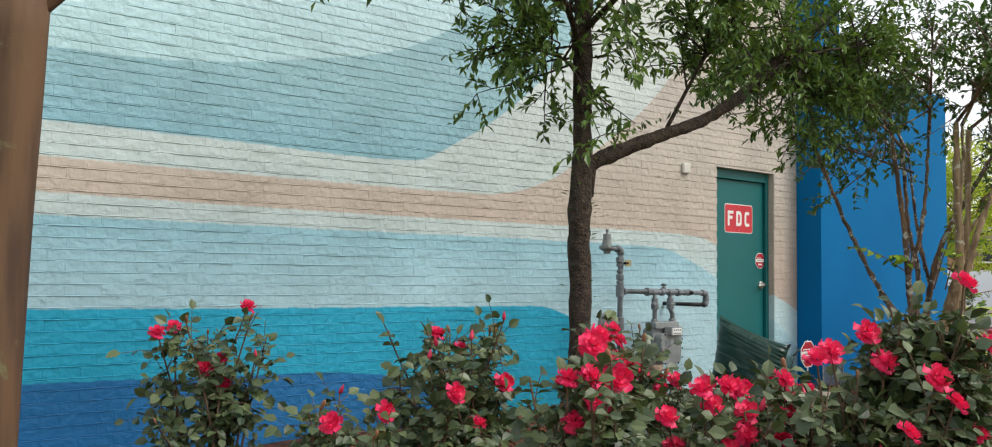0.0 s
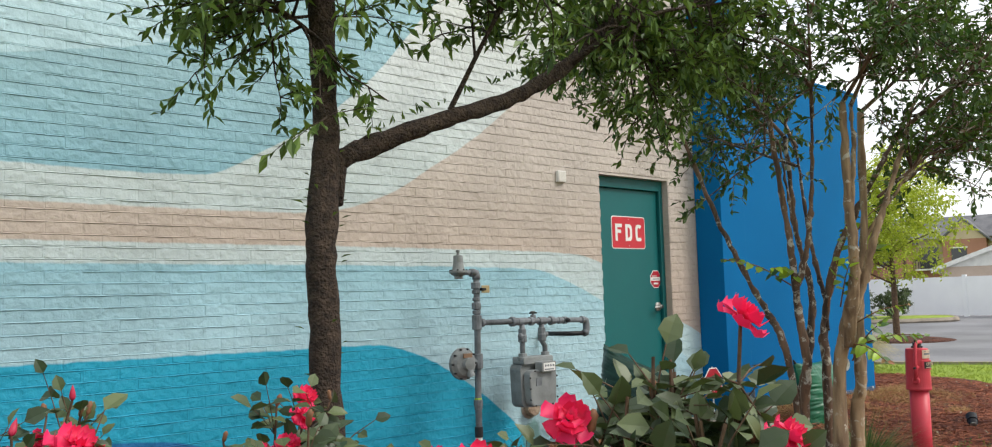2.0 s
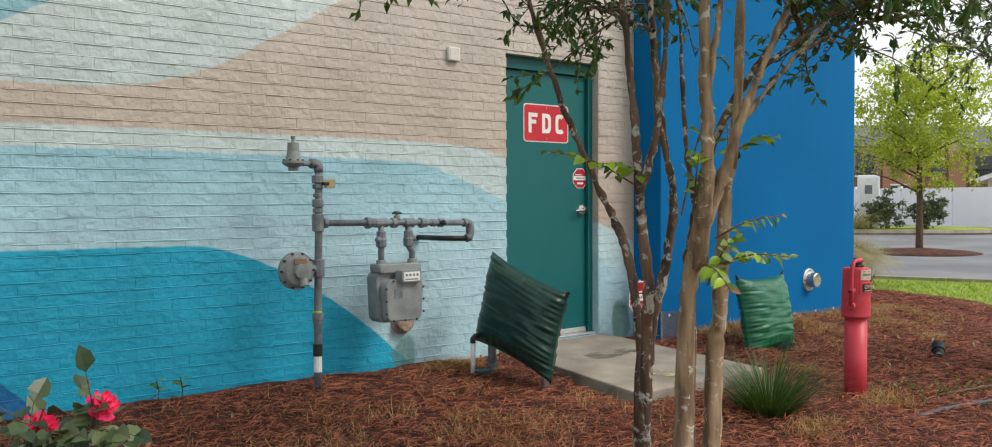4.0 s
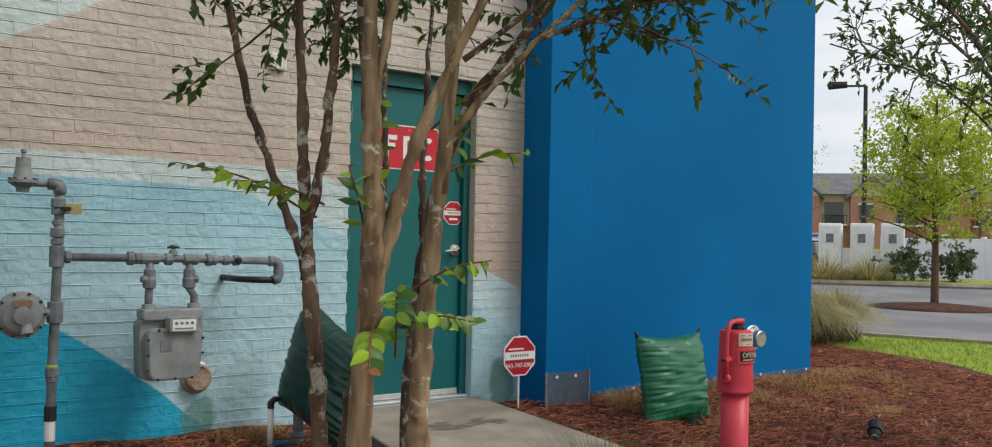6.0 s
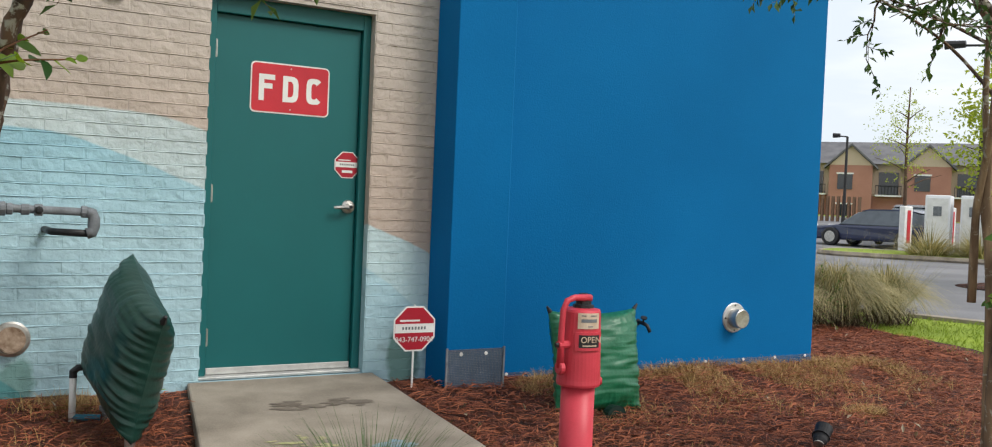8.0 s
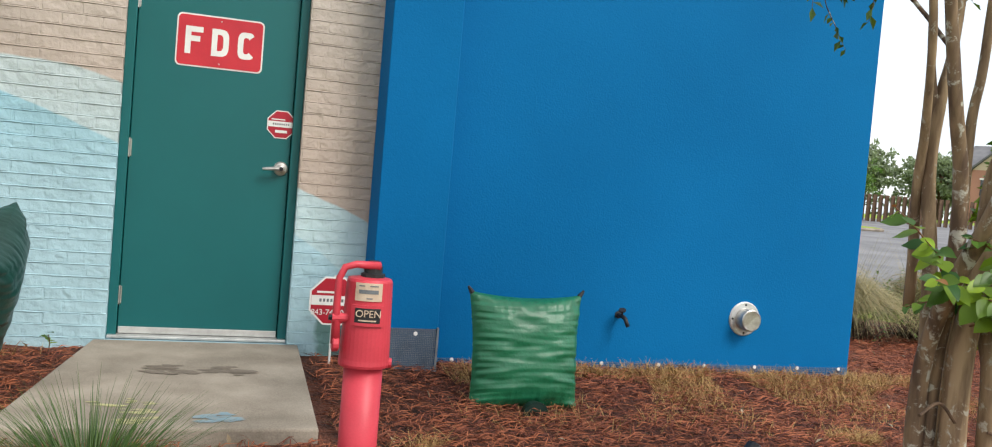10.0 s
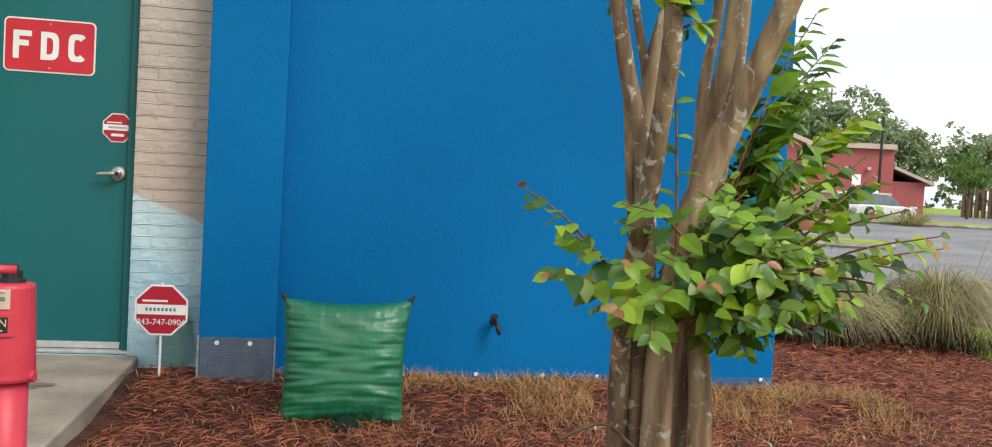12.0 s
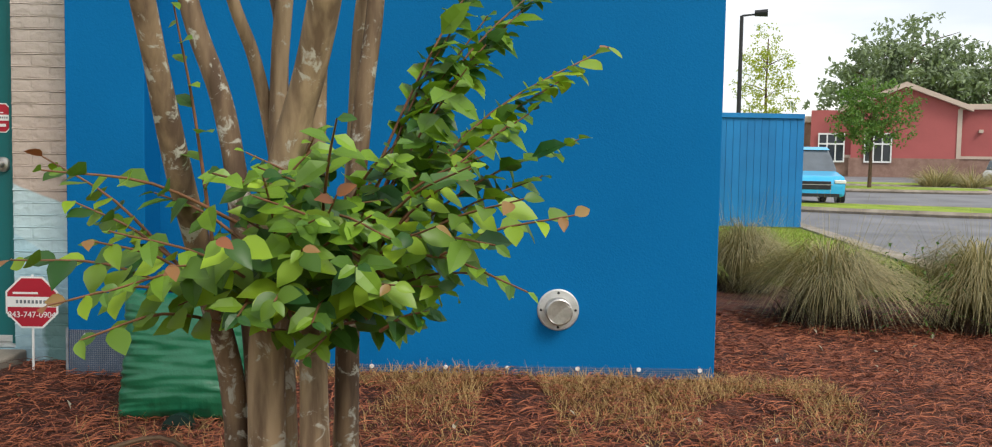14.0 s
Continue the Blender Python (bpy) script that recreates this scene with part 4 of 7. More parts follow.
bib = thing("hose_bib", 7.25, 5.62, gz(7.25, 5.62), "white plastic standpipe with a black tap in the pine straw", "standpipe")
part("standpipe", Geo().tube([(0, 0, 0), (0, 0, .22)], .017, 12), M_WHITE, bib, smooth=True)
part("tap_head", Geo().tube([(0, 0, .22), (0, 0, .25), (.02, .0, .268), (.06, .0, .27)], [.02, .02, .018, .014], 10), M_BLACK, bib)
part("blue_union", Geo().tube([(0, 0, .02), (.13, -.02, .012)], .017, 10), surface("blue_plastic", (0.02, 0.16, 0.24), rough=0.5), bib, "blue pipe union")

bag2 = thing("backflow_cover", 0, 0, 0, "bright green padded vinyl cover standing against the blue wall", "pipe cover", "padded covers")
part("bag", pillow([(9.895, 5.23, .245), (10.53, 5.22, .25), (10.56, 5.352, .90), (9.89, 5.364, .895)], .12, .017, 8.0), M_BAG, bag2, smooth=True)
# a solid dark disc stands in for the shaded hole
part("arch_hole", Geo().lathe((10.24, 5.08, .265), (0, 1, 0), [(0, .075), (.06, .07)], 20), M_HOLE_SHADE, bag2, "dark disc painted as the shaded opening at the bottom")
for p, q in (((9.905, 5.36, .885), (9.88, 5.36, .92)), ((10.545, 5.352, .89), (10.57, 5.352, .925))):
    part("corner_tie", Geo().tube([p, q], [.016, .006], 8), M_BLACK, bag2)

# ---- red indicator post ----
post = thing("indicator_post", 9.055, 3.815, gz(9.05, 3.815), "red enamelled post indicator valve standing in pine straw", "valve post")
pz = -gz(9.05, 3.815)
part("pipe", Geo().lathe((0, 0, -.15), (0, 0, 1), [(0, .072), (.15 + .79 + pz, .072)], 32), M_RED, post, smooth=True)
head = part("head", Geo().lathe((0, 0, .785 + pz), (0, 0, 1), [(0, .07), (.002, .092), (.012, .095), (.03, .093), (.20, .088), (.315, .084), (.325, .08), (.33, .05), (.331, .001)], 36), M_RED, post, "red head")
part("packing_nut", Geo().lathe((.01, 0, 1.115 + pz), (0, 0, 1), [(0, .045), (.012, .045), (.016, .034), (.04, .034), (.042, .02), (.06, .02), (.061, .001)], 8), M_BLACK, post, "black packing nut")
bar = part("wrench", Geo().tube([(.03, -.02, 1.158 + pz), (-.06, -.035, 1.162 + pz), (-.10, -.04, 1.15 + pz), (-.118, -.04, 1.11 + pz), (-.12, -.035, 1.0 + pz), (-.115, -.03, .87 + pz)], [.016, .013, .013, .013, .014, .018], 10), M_RED, post, "red lever wrench", smooth=True)
part("wrench_eye", Geo().lathe((-.128, -.03, .868 + pz), (1, 0, 0), [(0, .022), (.004, .028), (.022, .028), (.026, .022)], 14), M_RED, bar)
part("lug", Geo().tube([(-.07, -.03, .965 + pz), (-.135, -.035, .965 + pz)], .017, 10), M_RED, post)
part("lug_bolt", Geo().lathe((-.132, -.035, .965 + pz), (-1, 0, 0), [(0, .012), (.014, .01), (.015, .001)], 6), M_BLACK, post)
part("side_boss", Geo().lathe((.08, -.02, .80 + pz), (1, -.2, 0), [(0, .02), (.02, .018), (.021, .001)], 10), M_RED, post)
face = Matrix.Translation((0, 0, 0)) @ pose(0, 0, 0, 0, 0, -10)


def on_head(name, x0, x1, z0, z1, r, material, label="", depth=0.004):
    """A plate that follows the round head."""
    g = Geo()
    n = 8
    for z in (z0, z1):
        for i in range(n + 1):
            a = (x0 + (x1 - x0) * i / n) / r - radians(8)
            for rr in (r, r + depth):
                g.v.append((rr * math.sin(a), -rr * math.cos(a), z + pz))
    m = 2 * (n + 1)
    for i in range(n):
        a = 2 * i
        g.f += [(a + 1, a + 3, m + a + 3, m + a + 1), (a, m + a, m + a + 2, a + 2), (a, a + 2, a + 3, a + 1), (m + a, m + a + 1, m + a + 3, m + a + 2)]
    g.f += [(0, 1, m + 1, m), (m - 2, 2 * m - 2, 2 * m - 1, m - 1)]
    return part(name, g, material, head, label)


M_TAN = surface("tan_label", (0.62, 0.50, 0.38), (0.5, 0.38, 0.28), rough=0.6, scale=20)
on_head("name_plate", -.052, .045, 1.035, 1.10, .087, M_TAN, "tan maker's plate with worn print")
for z, x0, x1 in ((1.088, -.04, -.02), (1.088, .0, .03), (1.062, -.04, .032), (1.043, -.01, .012)):
    on_head("print_bar", x0, x1, z, z + (.014 if z < 1.07 and z > 1.05 else .004), .0915, M_GREY_PAINT, depth=.0008)
on_head("window_frame", -.060, .055, .945, 1.02, .088, M_RED, "raised red window frame", depth=.010)
on_head("window", -.050, .045, .957, 1.010, .0975, M_BLACK, "dark target window", depth=.0012)
text_on("target_word", "OPEN", .036, M_TAN, head, pose(-.014, -.1003, .99 + pz, 90, 0, -8))
on_head("target_bar", -.035, .03, .963, .968, .0988, M_TAN, depth=.0006)

# ---- garden spotlight ----
spot = thing("garden_spotlight", 10.945, 4.15, gz(10.945, 4.15), "small dark metal garden spotlight lying in pine straw", "spotlight")
part("stake", Geo().tube([(.03, .02, -.08), (.03, .02, .03)], .012, 8), M_BLACK, spot)
part("housing", Geo().lathe((-.035, -.03, .03), (.65, .35, .45), [(0, .032), (.02, .040), (.07, .045), (.10, .048), (.13, .050), (.131, .044), (.11, .04), (.108, .001)], 20), M_BLACK, spot, smooth=False)
part("lens", Geo().lathe((-.036, -.031, .029), (-.65, -.35, -.45), [(0, .030), (.004, .028), (.005, .001)], 18), M_STEEL, spot, "pale glass lens")
part("fin", Geo().lathe((.0, -.01, .06), (.65, .35, .45), [(0, .05), (.006, .05)], 18), M_BLACK, spot)

# ---- plants ----
def spline(pts, step=4):
    """A smooth line through a few points."""
    p = [Vector(q) for q in pts]
    p = [2 * p[0] - p[1]] + p + [2 * p[-1] - p[-2]]
    out = []
    for i in range(1, len(p) - 2):
        for k in range(step):
            t = k / step
            a, b, c, d = p[i - 1:i + 3]
            out.append(0.5 * (2 * b + (c - a) * t + (2 * a - 5 * b + 4 * c - d) * t * t + (3 * b - a - 3 * c + d) * t ** 3))
    out.append(p[-2])
    return out


def stem_geo(pts, r0, r1, rng, n=12, knob=0.0, step=8):
    line = spline(pts, step)
    rad = []
    for i, q in enumerate(line):
        f = i / (len(line) - 1)
        r = r0 + (r1 - r0) * f
        rad.append(r * (1 + knob * noise.noise(q * 5.0)))
    g = Geo()
    line[0] = line[0] - Vector((0, 0, 0.15))
    g.tube(line, rad, n)
    if knob > 0.2:
        g.v = [tuple(Vector(v) + 0.012 * noise.noise_vector(Vector(v) * 26)) for v in g.v]
    return g


def rand_dir(rng, up=0.0):
    while True:
        d = Vector((rng.uniform(-1, 1), rng.uniform(-1, 1), rng.uniform(-1, 1)))
        if 0.1 < d.length < 1:
            d.normalize()
            d.z += up
            return d.normalized()


def twig(wood, leaf, p, d, length, rng, n_leaf, size, ratio, droop, segs):
    """A thin twig with leaves set along it and at its end."""
    p = Vector(p)
    line = [p]
    cur = Vector(d)
    for i in range(4):
        cur = (cur + Vector((rng.uniform(-.2, .2), rng.uniform(-.2, .2), rng.uniform(-.15, .15) - droop * .3))).normalized()
        line.append(line[-1] + cur * length / 4)
    wood.tube(line, [.0028, .0025, .002, .0016, .001], 4, caps=False)
    for i in range(n_leaf):
        f = 0.15 + 0.85 * i / max(1, n_leaf - 1)
        k = min(3, int(f * 4))
        q = line[k].lerp(line[k + 1], f * 4 - k)
        out = (rand_dir(rng) * 0.9 + cur * 0.7 + Vector((0, 0, -droop * 0.5))).normalized()
        s = size * rng.uniform(0.6, 1.15)
        leaf.blade(q, out, Vector((rng.uniform(-.6, .6), rng.uniform(-.6, .6), 1)), s, s * ratio, 0.18, segs)


def crown(wood, leaf, limbs, rng, secs, terts, leaves, size, ratio, droop=0.35, reach=0.7, start=0.25, up=0.25, segs=1):
    """Side branches, twigs and leaves along each limb."""
    for line, r in limbs:
        line = spline(line, 4)
        wood.tube(line, [max(.005, r * (1 - .8 * i / len(line))) for i in range(len(line))], 7, caps=False)
        for _ in range(secs):
            f = rng.uniform(start, 1.0)
            i = min(len(line) - 2, int(f * (len(line) - 1)))
            p = line[i]
            d = (rand_dir(rng, up) + 0.5 * (line[i + 1] - line[i]).normalized()).normalized()
            ln = reach * rng.uniform(0.5, 1.1) * (1.15 - 0.5 * f)
            sec = [p]
            for k in range(5):
                d = (d + Vector((rng.uniform(-.25, .25), rng.uniform(-.25, .25), rng.uniform(-.2, .15) - droop * .12))).normalized()
                sec.append(sec[-1] + d * ln / 5)
            wood.tube(sec, [.007, .006, .005, .004, .003, .002], 5, caps=False)
            for _ in range(terts):
                k = rng.randint(1, 5)
                twig(wood, leaf, sec[k], (rand_dir(rng, 0.05) + d * 0.8).normalized(), rng.uniform(.12, .26), rng, leaves, size, ratio, droop, segs)


def tree(name, x, y, label, category, stems, limbs, rng, bark, leafmat, **kw):
    """stems: list of (points, base radius, end radius, knob, material); points in world metres."""
    base = thing(name, x, y, gz(x, y), label, category)
    off = Vector((x, y, gz(x, y)))
    for pts, r0, r1, knob, m in stems:
        part("trunk", stem_geo([Vector(p) - off for p in pts], r0, r1, rng, knob=knob), m, base, smooth=True)
    wood, leaf = Geo(), Geo()
    crown(wood, leaf, [([Vector(p) - off for p in l], r) for l, r in limbs], rng, **kw)
    tagged(part("branchwork", wood, bark, base, smooth=True), kind="stuff")
    tagged(part("crown", leaf, leafmat, base), kind="stuff")
    return base, off


# oak with rough dark trunk and one heavy limb
rng = random.Random(11)
TA = (3.45, 3.47)
oak, oo = tree("oak_tree", TA[0], TA[1], "young oak with rough dark bark and a heavy side limb", "tree",
               [([(3.46, 3.47, .28), (3.44, 3.47, .9), (3.42, 3.465, 1.55), (3.41, 3.46, 1.9), (3.45, 3.48, 2.25), (3.43, 3.47, 2.8), (3.46, 3.45, 3.6), (3.5, 3.45, 4.6)], .064, .040, .40, M_BARK_DARK),
                ([(3.47, 3.49, 2.16), (3.62, 3.44, 2.24), (3.94, 3.34, 2.37), (4.3, 3.34, 2.50), (4.62, 3.33, 2.68), (5.0, 3.3, 2.98), (5.5, 3.3, 3.3)], .044, .026, .35, M_BARK_DARK)],
               [([(3.43, 3.47, 2.75), (3.1, 3.3, 2.95), (2.6, 3.2, 3.1), (2.15, 3.1, 3.1)], .02),
                ([(3.43, 3.47, 2.95), (3.0, 3.7, 3.15), (2.5, 3.8, 3.2), (1.9, 3.9, 3.2)], .02),
                ([(3.43, 3.47, 2.85), (3.3, 3.0, 3.0), (3.0, 2.6, 3.1), (2.7, 2.3, 3.1)], .018),
                ([(3.44, 3.47, 3.1), (3.8, 3.2, 3.25), (4.2, 3.0, 3.3)], .018),
                ([(3.43, 3.47, 2.62), (3.28, 3.5, 2.72), (3.1, 3.52, 2.78)], .010),
                ([(4.8, 3.32, 2.84), (5.0, 3.25, 2.80), (5.25, 3.2, 2.70)], .010),
                ([(3.45, 3.46, 3.2), (3.4, 3.9, 3.4), (3.3, 4.4, 3.5)], .018),
                ([(3.94, 3.34, 2.4), (4.1, 3.2, 2.8), (4.3, 3.1, 3.1)], .012),
                ([(4.62, 3.33, 2.68), (4.9, 3.1, 2.9), (5.3, 2.9, 3.0)], .016),
                ([(4.8, 3.32, 2.85), (5.0, 3.6, 3.0), (5.4, 3.9, 3.05)], .016),
                ([(5.0, 3.3, 3.0), (5.4, 3.2, 3.0), (5.9, 3.1, 2.95)], .014),
                ([(3.46, 3.45, 3.5), (3.9, 3.6, 3.9), (4.4, 3.7, 4.1)], .02),
                ([(3.46, 3.45, 3.6), (2.9, 3.3, 4.0), (2.4, 3.2, 4.1)], .02)],
               rng, M_BARK_DARK, M_OAK_LEAF, secs=20, terts=6, leaves=12, size=.066, ratio=.42, droop=.13, reach=.55, segs=1)
oak.location += Vector((.03, .09, -.045))
# suckers and moss tufts on the trunk
g, w = Geo(), Geo()
for _ in range(90):
    a, z = rng.uniform(0, 6.28), rng.choice([rng.uniform(1.9, 2.5), rng.uniform(.5, 1.1), rng.uniform(.5, 2.5)])
    p = Vector((.01 * (z - 1.5) + .068 * math.cos(a), .068 * math.sin(a), z - oo.z)) - Vector((.03, 0, 0))
    g.blade(p, (math.cos(a), math.sin(a), .5), (0, 0, 1), rng.uniform(.02, .05), .014, .2, 1)
for _ in range(40):
    f = rng.uniform(0, 1)
    p = Vector((3.6, 3.44, 2.28)).lerp(Vector((4.7, 3.33, 2.76)), f) - oo
    g.blade(p, (rng.uniform(-1, 1), rng.uniform(-1, 1), 1), (1, 0, 0), rng.uniform(.02, .06), .016, .1, 1)
tagged(part("leafy_shoot", g, M_OAK_LEAF, oak, "small leafy shoots on the bark"), kind="stuff")

# myrtle before the door
rng = random.Random(21)
B_STEMS, C_STEMS = [], []


def stem(group, r0, r1, material, pts, knob=0.22):
    group.append((pts, r0, r1, knob, material))


stem(B_STEMS, .024, .012, M_BARK_GREY, [(6.47, 3.42, .2), (6.45, 3.40, .95), (6.44, 3.46, 1.32), (6.455, 3.56, 1.48), (6.39, 3.70, 1.8), (6.335, 3.80, 2.07), (6.30, 4.0, 2.6)])
stem(B_STEMS, .031, .013, M_BARK_GREY, [(6.43, 3.35, .2), (6.417, 3.33, .9), (6.369, 3.274, 1.2), (6.35, 3.30, 1.5), (6.329, 3.307, 1.8), (6.33, 3.344, 2.1), (6.32, 3.40, 2.6)])
stem(B_STEMS, .017, .009, M_BARK_GREY, [(6.342, 3.297, 1.58), (6.364, 3.241, 1.8), (6.361, 3.207, 1.95), (6.367, 3.19, 2.1), (6.37, 3.16, 2.55)])
stem(B_STEMS, .027, .013, M_BARK_GREY, [(6.54, 3.46, .2), (6.578, 3.449, .9), (6.60, 3.40, 1.17), (6.66, 3.385, 1.45), (6.67, 3.393, 1.65), (6.62, 3.43, 1.93), (6.58, 3.45, 2.5)])
stem(B_STEMS, .041, .018, M_BARK, [(6.45, 3.15, .2), (6.457, 3.139, 1.05), (6.444, 3.081, 1.35), (6.41, 3.00, 1.58), (6.38, 2.971, 1.8), (6.372, 2.98, 2.1), (6.37, 2.98, 2.6)])
stem(B_STEMS, .028, .013, M_BARK, [(6.435, 3.05, 1.43), (6.462, 2.961, 1.65), (6.50, 2.915, 1.85), (6.58, 2.87, 2.07), (6.78, 2.80, 2.5)])
stem(B_STEMS, .018, .010, M_BARK, [(6.376, 2.97, 1.88), (6.41, 2.98, 2.08), (6.47, 2.98, 2.35), (6.50, 3.0, 2.6)])
stem(B_STEMS, .040, .018, M_BARK, [(6.65, 3.16, .2), (6.667, 3.15, .88), (6.638, 3.106, 1.05), (6.662, 3.105, 1.35), (6.683, 3.097, 1.65), (6.693, 3.055, 1.95), (6.72, 3.05, 2.6)])
stem(B_STEMS, .030, .013, M_BARK_GREY, [(6.77, 3.38, .2), (6.778, 3.375, 1.1), (6.80, 3.39, 1.38), (6.84, 3.30, 1.8), (6.90, 3.21, 2.03), (7.05, 3.15, 2.25), (7.2, 3.1, 2.45)])
stem(B_STEMS, .014, .008, M_BARK_GREY, [(6.81, 3.37, 1.5), (6.86, 3.46, 1.8), (6.92, 3.54, 2.15), (6.98, 3.6, 2.5)])
stem(B_STEMS, .013, .008, M_BARK_GREY, [(6.67, 3.39, 1.58), (6.71, 3.47, 1.85), (6.75, 3.55, 2.2), (6.78, 3.6, 2.5)])
stem(B_STEMS, .012, .007, M_BARK, [(6.69, 3.07, 1.85), (6.80, 3.0, 2.02), (6.95, 2.93, 2.2), (7.15, 2.87, 2.4)])
B_REACH = [(-.55, .5), (-.3, .2), (-.35, -.2), (.1, .6), (-.2, -.5), (.3, -.8), (.1, -.2), (.4, -.4), (.8, -.1), (.4, .5), (.2, .7), (.9, -.3)]
B_LIMBS = [([p[0][-1], (p[0][-1][0] + dx * .5, p[0][-1][1] + dy * .5, 2.85), (p[0][-1][0] + dx, p[0][-1][1] + dy, 3.2)], .013)
           for p, (dx, dy) in zip(B_STEMS, B_REACH)]
B_LIMBS += [([(6.95, 2.93, 2.2), (7.3, 2.9, 2.35), (7.7, 2.8, 2.45)], .010),
            ([(6.68, 2.96, 2.1), (7.0, 2.7, 2.4), (7.4, 2.5, 2.6)], .010), ([(6.43, 3.3, 2.3), (6.6, 3.8, 2.5), (6.9, 4.2, 2.6)], .010)]
myrtle_b, ob = tree("crape_myrtle", 6.53, 3.2, "multi-stemmed crape myrtle with smooth lichen-spotted bark by the door", "tree",
                    B_STEMS, B_LIMBS, rng, M_BARK_GREY, M_MYRTLE_LEAF, secs=15, terts=5, leaves=11, size=.058, ratio=.52, droop=.05, reach=.52, start=.25, up=.5, segs=1)

# myrtle at the end of the walk
rng = random.Random(31)
stem(C_STEMS, .036, .021, M_BARK_TAN, [(11.04, 3.2, .1), (11.015, 3.2, .85), (10.98, 3.09, 1.2), (10.963, 2.91, 1.5), (10.947, 2.77, 1.8), (10.93, 2.70, 2.0), (10.88, 2.65, 2.4)], .14)
stem(C_STEMS, .034, .020, M_BARK_TAN, [(11.07, 3.2, .1), (11.07, 3.2, .9), (11.05, 3.13, 1.35), (11.011, 3.101, 1.65), (10.94, 3.078, 1.88), (10.87, 3.07, 2.2), (10.80, 3.05, 2.5)], .14)
stem(C_STEMS, .020, .014, M_BARK, [(11.11, 3.40, 1.3), (11.065, 3.37, 1.6), (11.03, 3.32, 1.8), (10.985, 3.27, 1.95), (10.93, 3.22, 2.2), (10.87, 3.2, 2.5)], .14)
stem(C_STEMS, .017, .012, M_BARK_TAN, [(11.10, 3.345, 1.78), (11.087, 3.35, 1.93), (11.03, 3.33, 2.15), (10.98, 3.3, 2.5)], .14)
stem(C_STEMS, .030, .017, M_BARK, [(11.15, 3.3, .1), (11.11, 3.3, 1.2), (11.09, 3.34, 1.65), (11.105, 3.34, 1.95), (11.14, 3.34, 2.15), (11.18, 3.36, 2.5)], .14)
stem(C_STEMS, .050, .034, M_BARK, [(11.13, 3.12, .1), (11.111, 3.12, .9), (11.125, 3.10, 1.2), (11.165, 3.06, 1.5), (11.25, 2.99, 1.78), (11.33, 2.87, 2.1), (11.42, 2.75, 2.5)], .10)
stem(C_STEMS, .040, .022, M_BARK, [(11.25, 3.1, .1), (11.236, 3.09, .9), (11.215, 3.16, 1.25), (11.22, 3.17, 1.65), (11.245, 3.08, 1.95), (11.27, 3.03, 2.5)], .12)
stem(C_STEMS, .034, .019, M_BARK_TAN, [(11.30, 3.28, .1), (11.29, 3.28, 1.1), (11.326, 3.26, 1.65), (11.36, 3.26, 1.95), (11.39, 3.26, 2.5)], .14)
stem(C_STEMS, .024, .017, M_BARK, [(11.24, 3.34, .1), (11.28, 3.35, 1.2), (11.30, 3.38, 1.85), (11.33, 3.38, 2.1), (11.37, 3.4, 2.5)], .12)
C_REACH = [(-.9, .1), (-.8, .3), (-.5, .5), (-.4, .4), (.2, .9), (.4, -.8), (.3, -.5), (.7, .3), (.6, .8)]
C_LIMBS = [([p[0][-1], (p[0][-1][0] + dx * .5, p[0][-1][1] + dy * .5, 2.95), (p[0][-1][0] + dx, p[0][-1][1] + dy, 3.3)], .018)
           for p, (dx, dy) in zip(C_STEMS, C_REACH)]
C_LIMBS += [([(11.14, 3.34, 2.15), (11.0, 3.5, 2.4), (10.65, 3.55, 2.55), (10.2, 3.6, 2.68), (9.8, 3.65, 2.75)], .010), ([(11.17, 3.36, 2.4), (11.0, 3.65, 2.6), (10.6, 3.9, 2.75), (10.3, 4.1, 2.85)], .010),
            ([(10.90, 2.67, 2.2), (10.5, 2.9, 2.55), (10.0, 3.0, 2.75)], .014)]
myrtle_c, oc = tree("crape_myrtle", 11.16, 3.15, "multi-stemmed crape myrtle with a skirt of fresh broad leaves", "tree",
                    C_STEMS, C_LIMBS, rng, M_BARK_GREY, M_MYRTLE_LEAF, secs=7, terts=5, leaves=9, size=.058, ratio=.5, droop=.1, reach=.55, start=.3, up=.5, segs=1)


def big_leaf_mesh(name, material, bend, fold):
    """A broad pointed leaf, 1 long along x, face up."""
    g = Geo()
    prof = [(0, .02), (.16, .22), (.36, .31), (.6, .275), (.82, .14), (1.0, .0)]
    for x, w in prof:
        z = -bend * x * x
        wave = .015 * math.sin(x * 9)
        g.v += [(x, w, z + fold * w + wave), (x, 0, z), (x, -w, z + fold * w - wave)]
    for i in range(len(prof) - 1):
        k = 3 * i
        g.f += [(k, k + 3, k + 4, k + 1), (k + 1, k + 4, k + 5, k + 2)]
    return g.mesh(name, material, True)


LEAVES = [big_leaf_mesh("leaf", M_BIG_LEAF, b, f) for b, f in ((.12, .25), (.3, .4), (.05, .1))]
RED_LEAVES = [big_leaf_mesh("leaf", M_RED_LEAF, .1, .4)]


def aim(p, d, rng, size, face):
    """A leaf's pose: along d, its face turned outward and up."""
    d = Vector(d).normalized()
    n = Vector(face) + Vector((rng.uniform(-.45, .45), rng.uniform(-.35, .35), rng.uniform(-.1, .5)))
    s = n.cross(d).normalized()
    n = d.cross(s)
    return Matrix((( d.x * size, s.x * size, n.x * size, p[0]), (d.y * size, s.y * size, n.y * size, p[1]), (d.z * size, s.z * size, n.z * size, p[2]), (0, 0, 0, 1)))


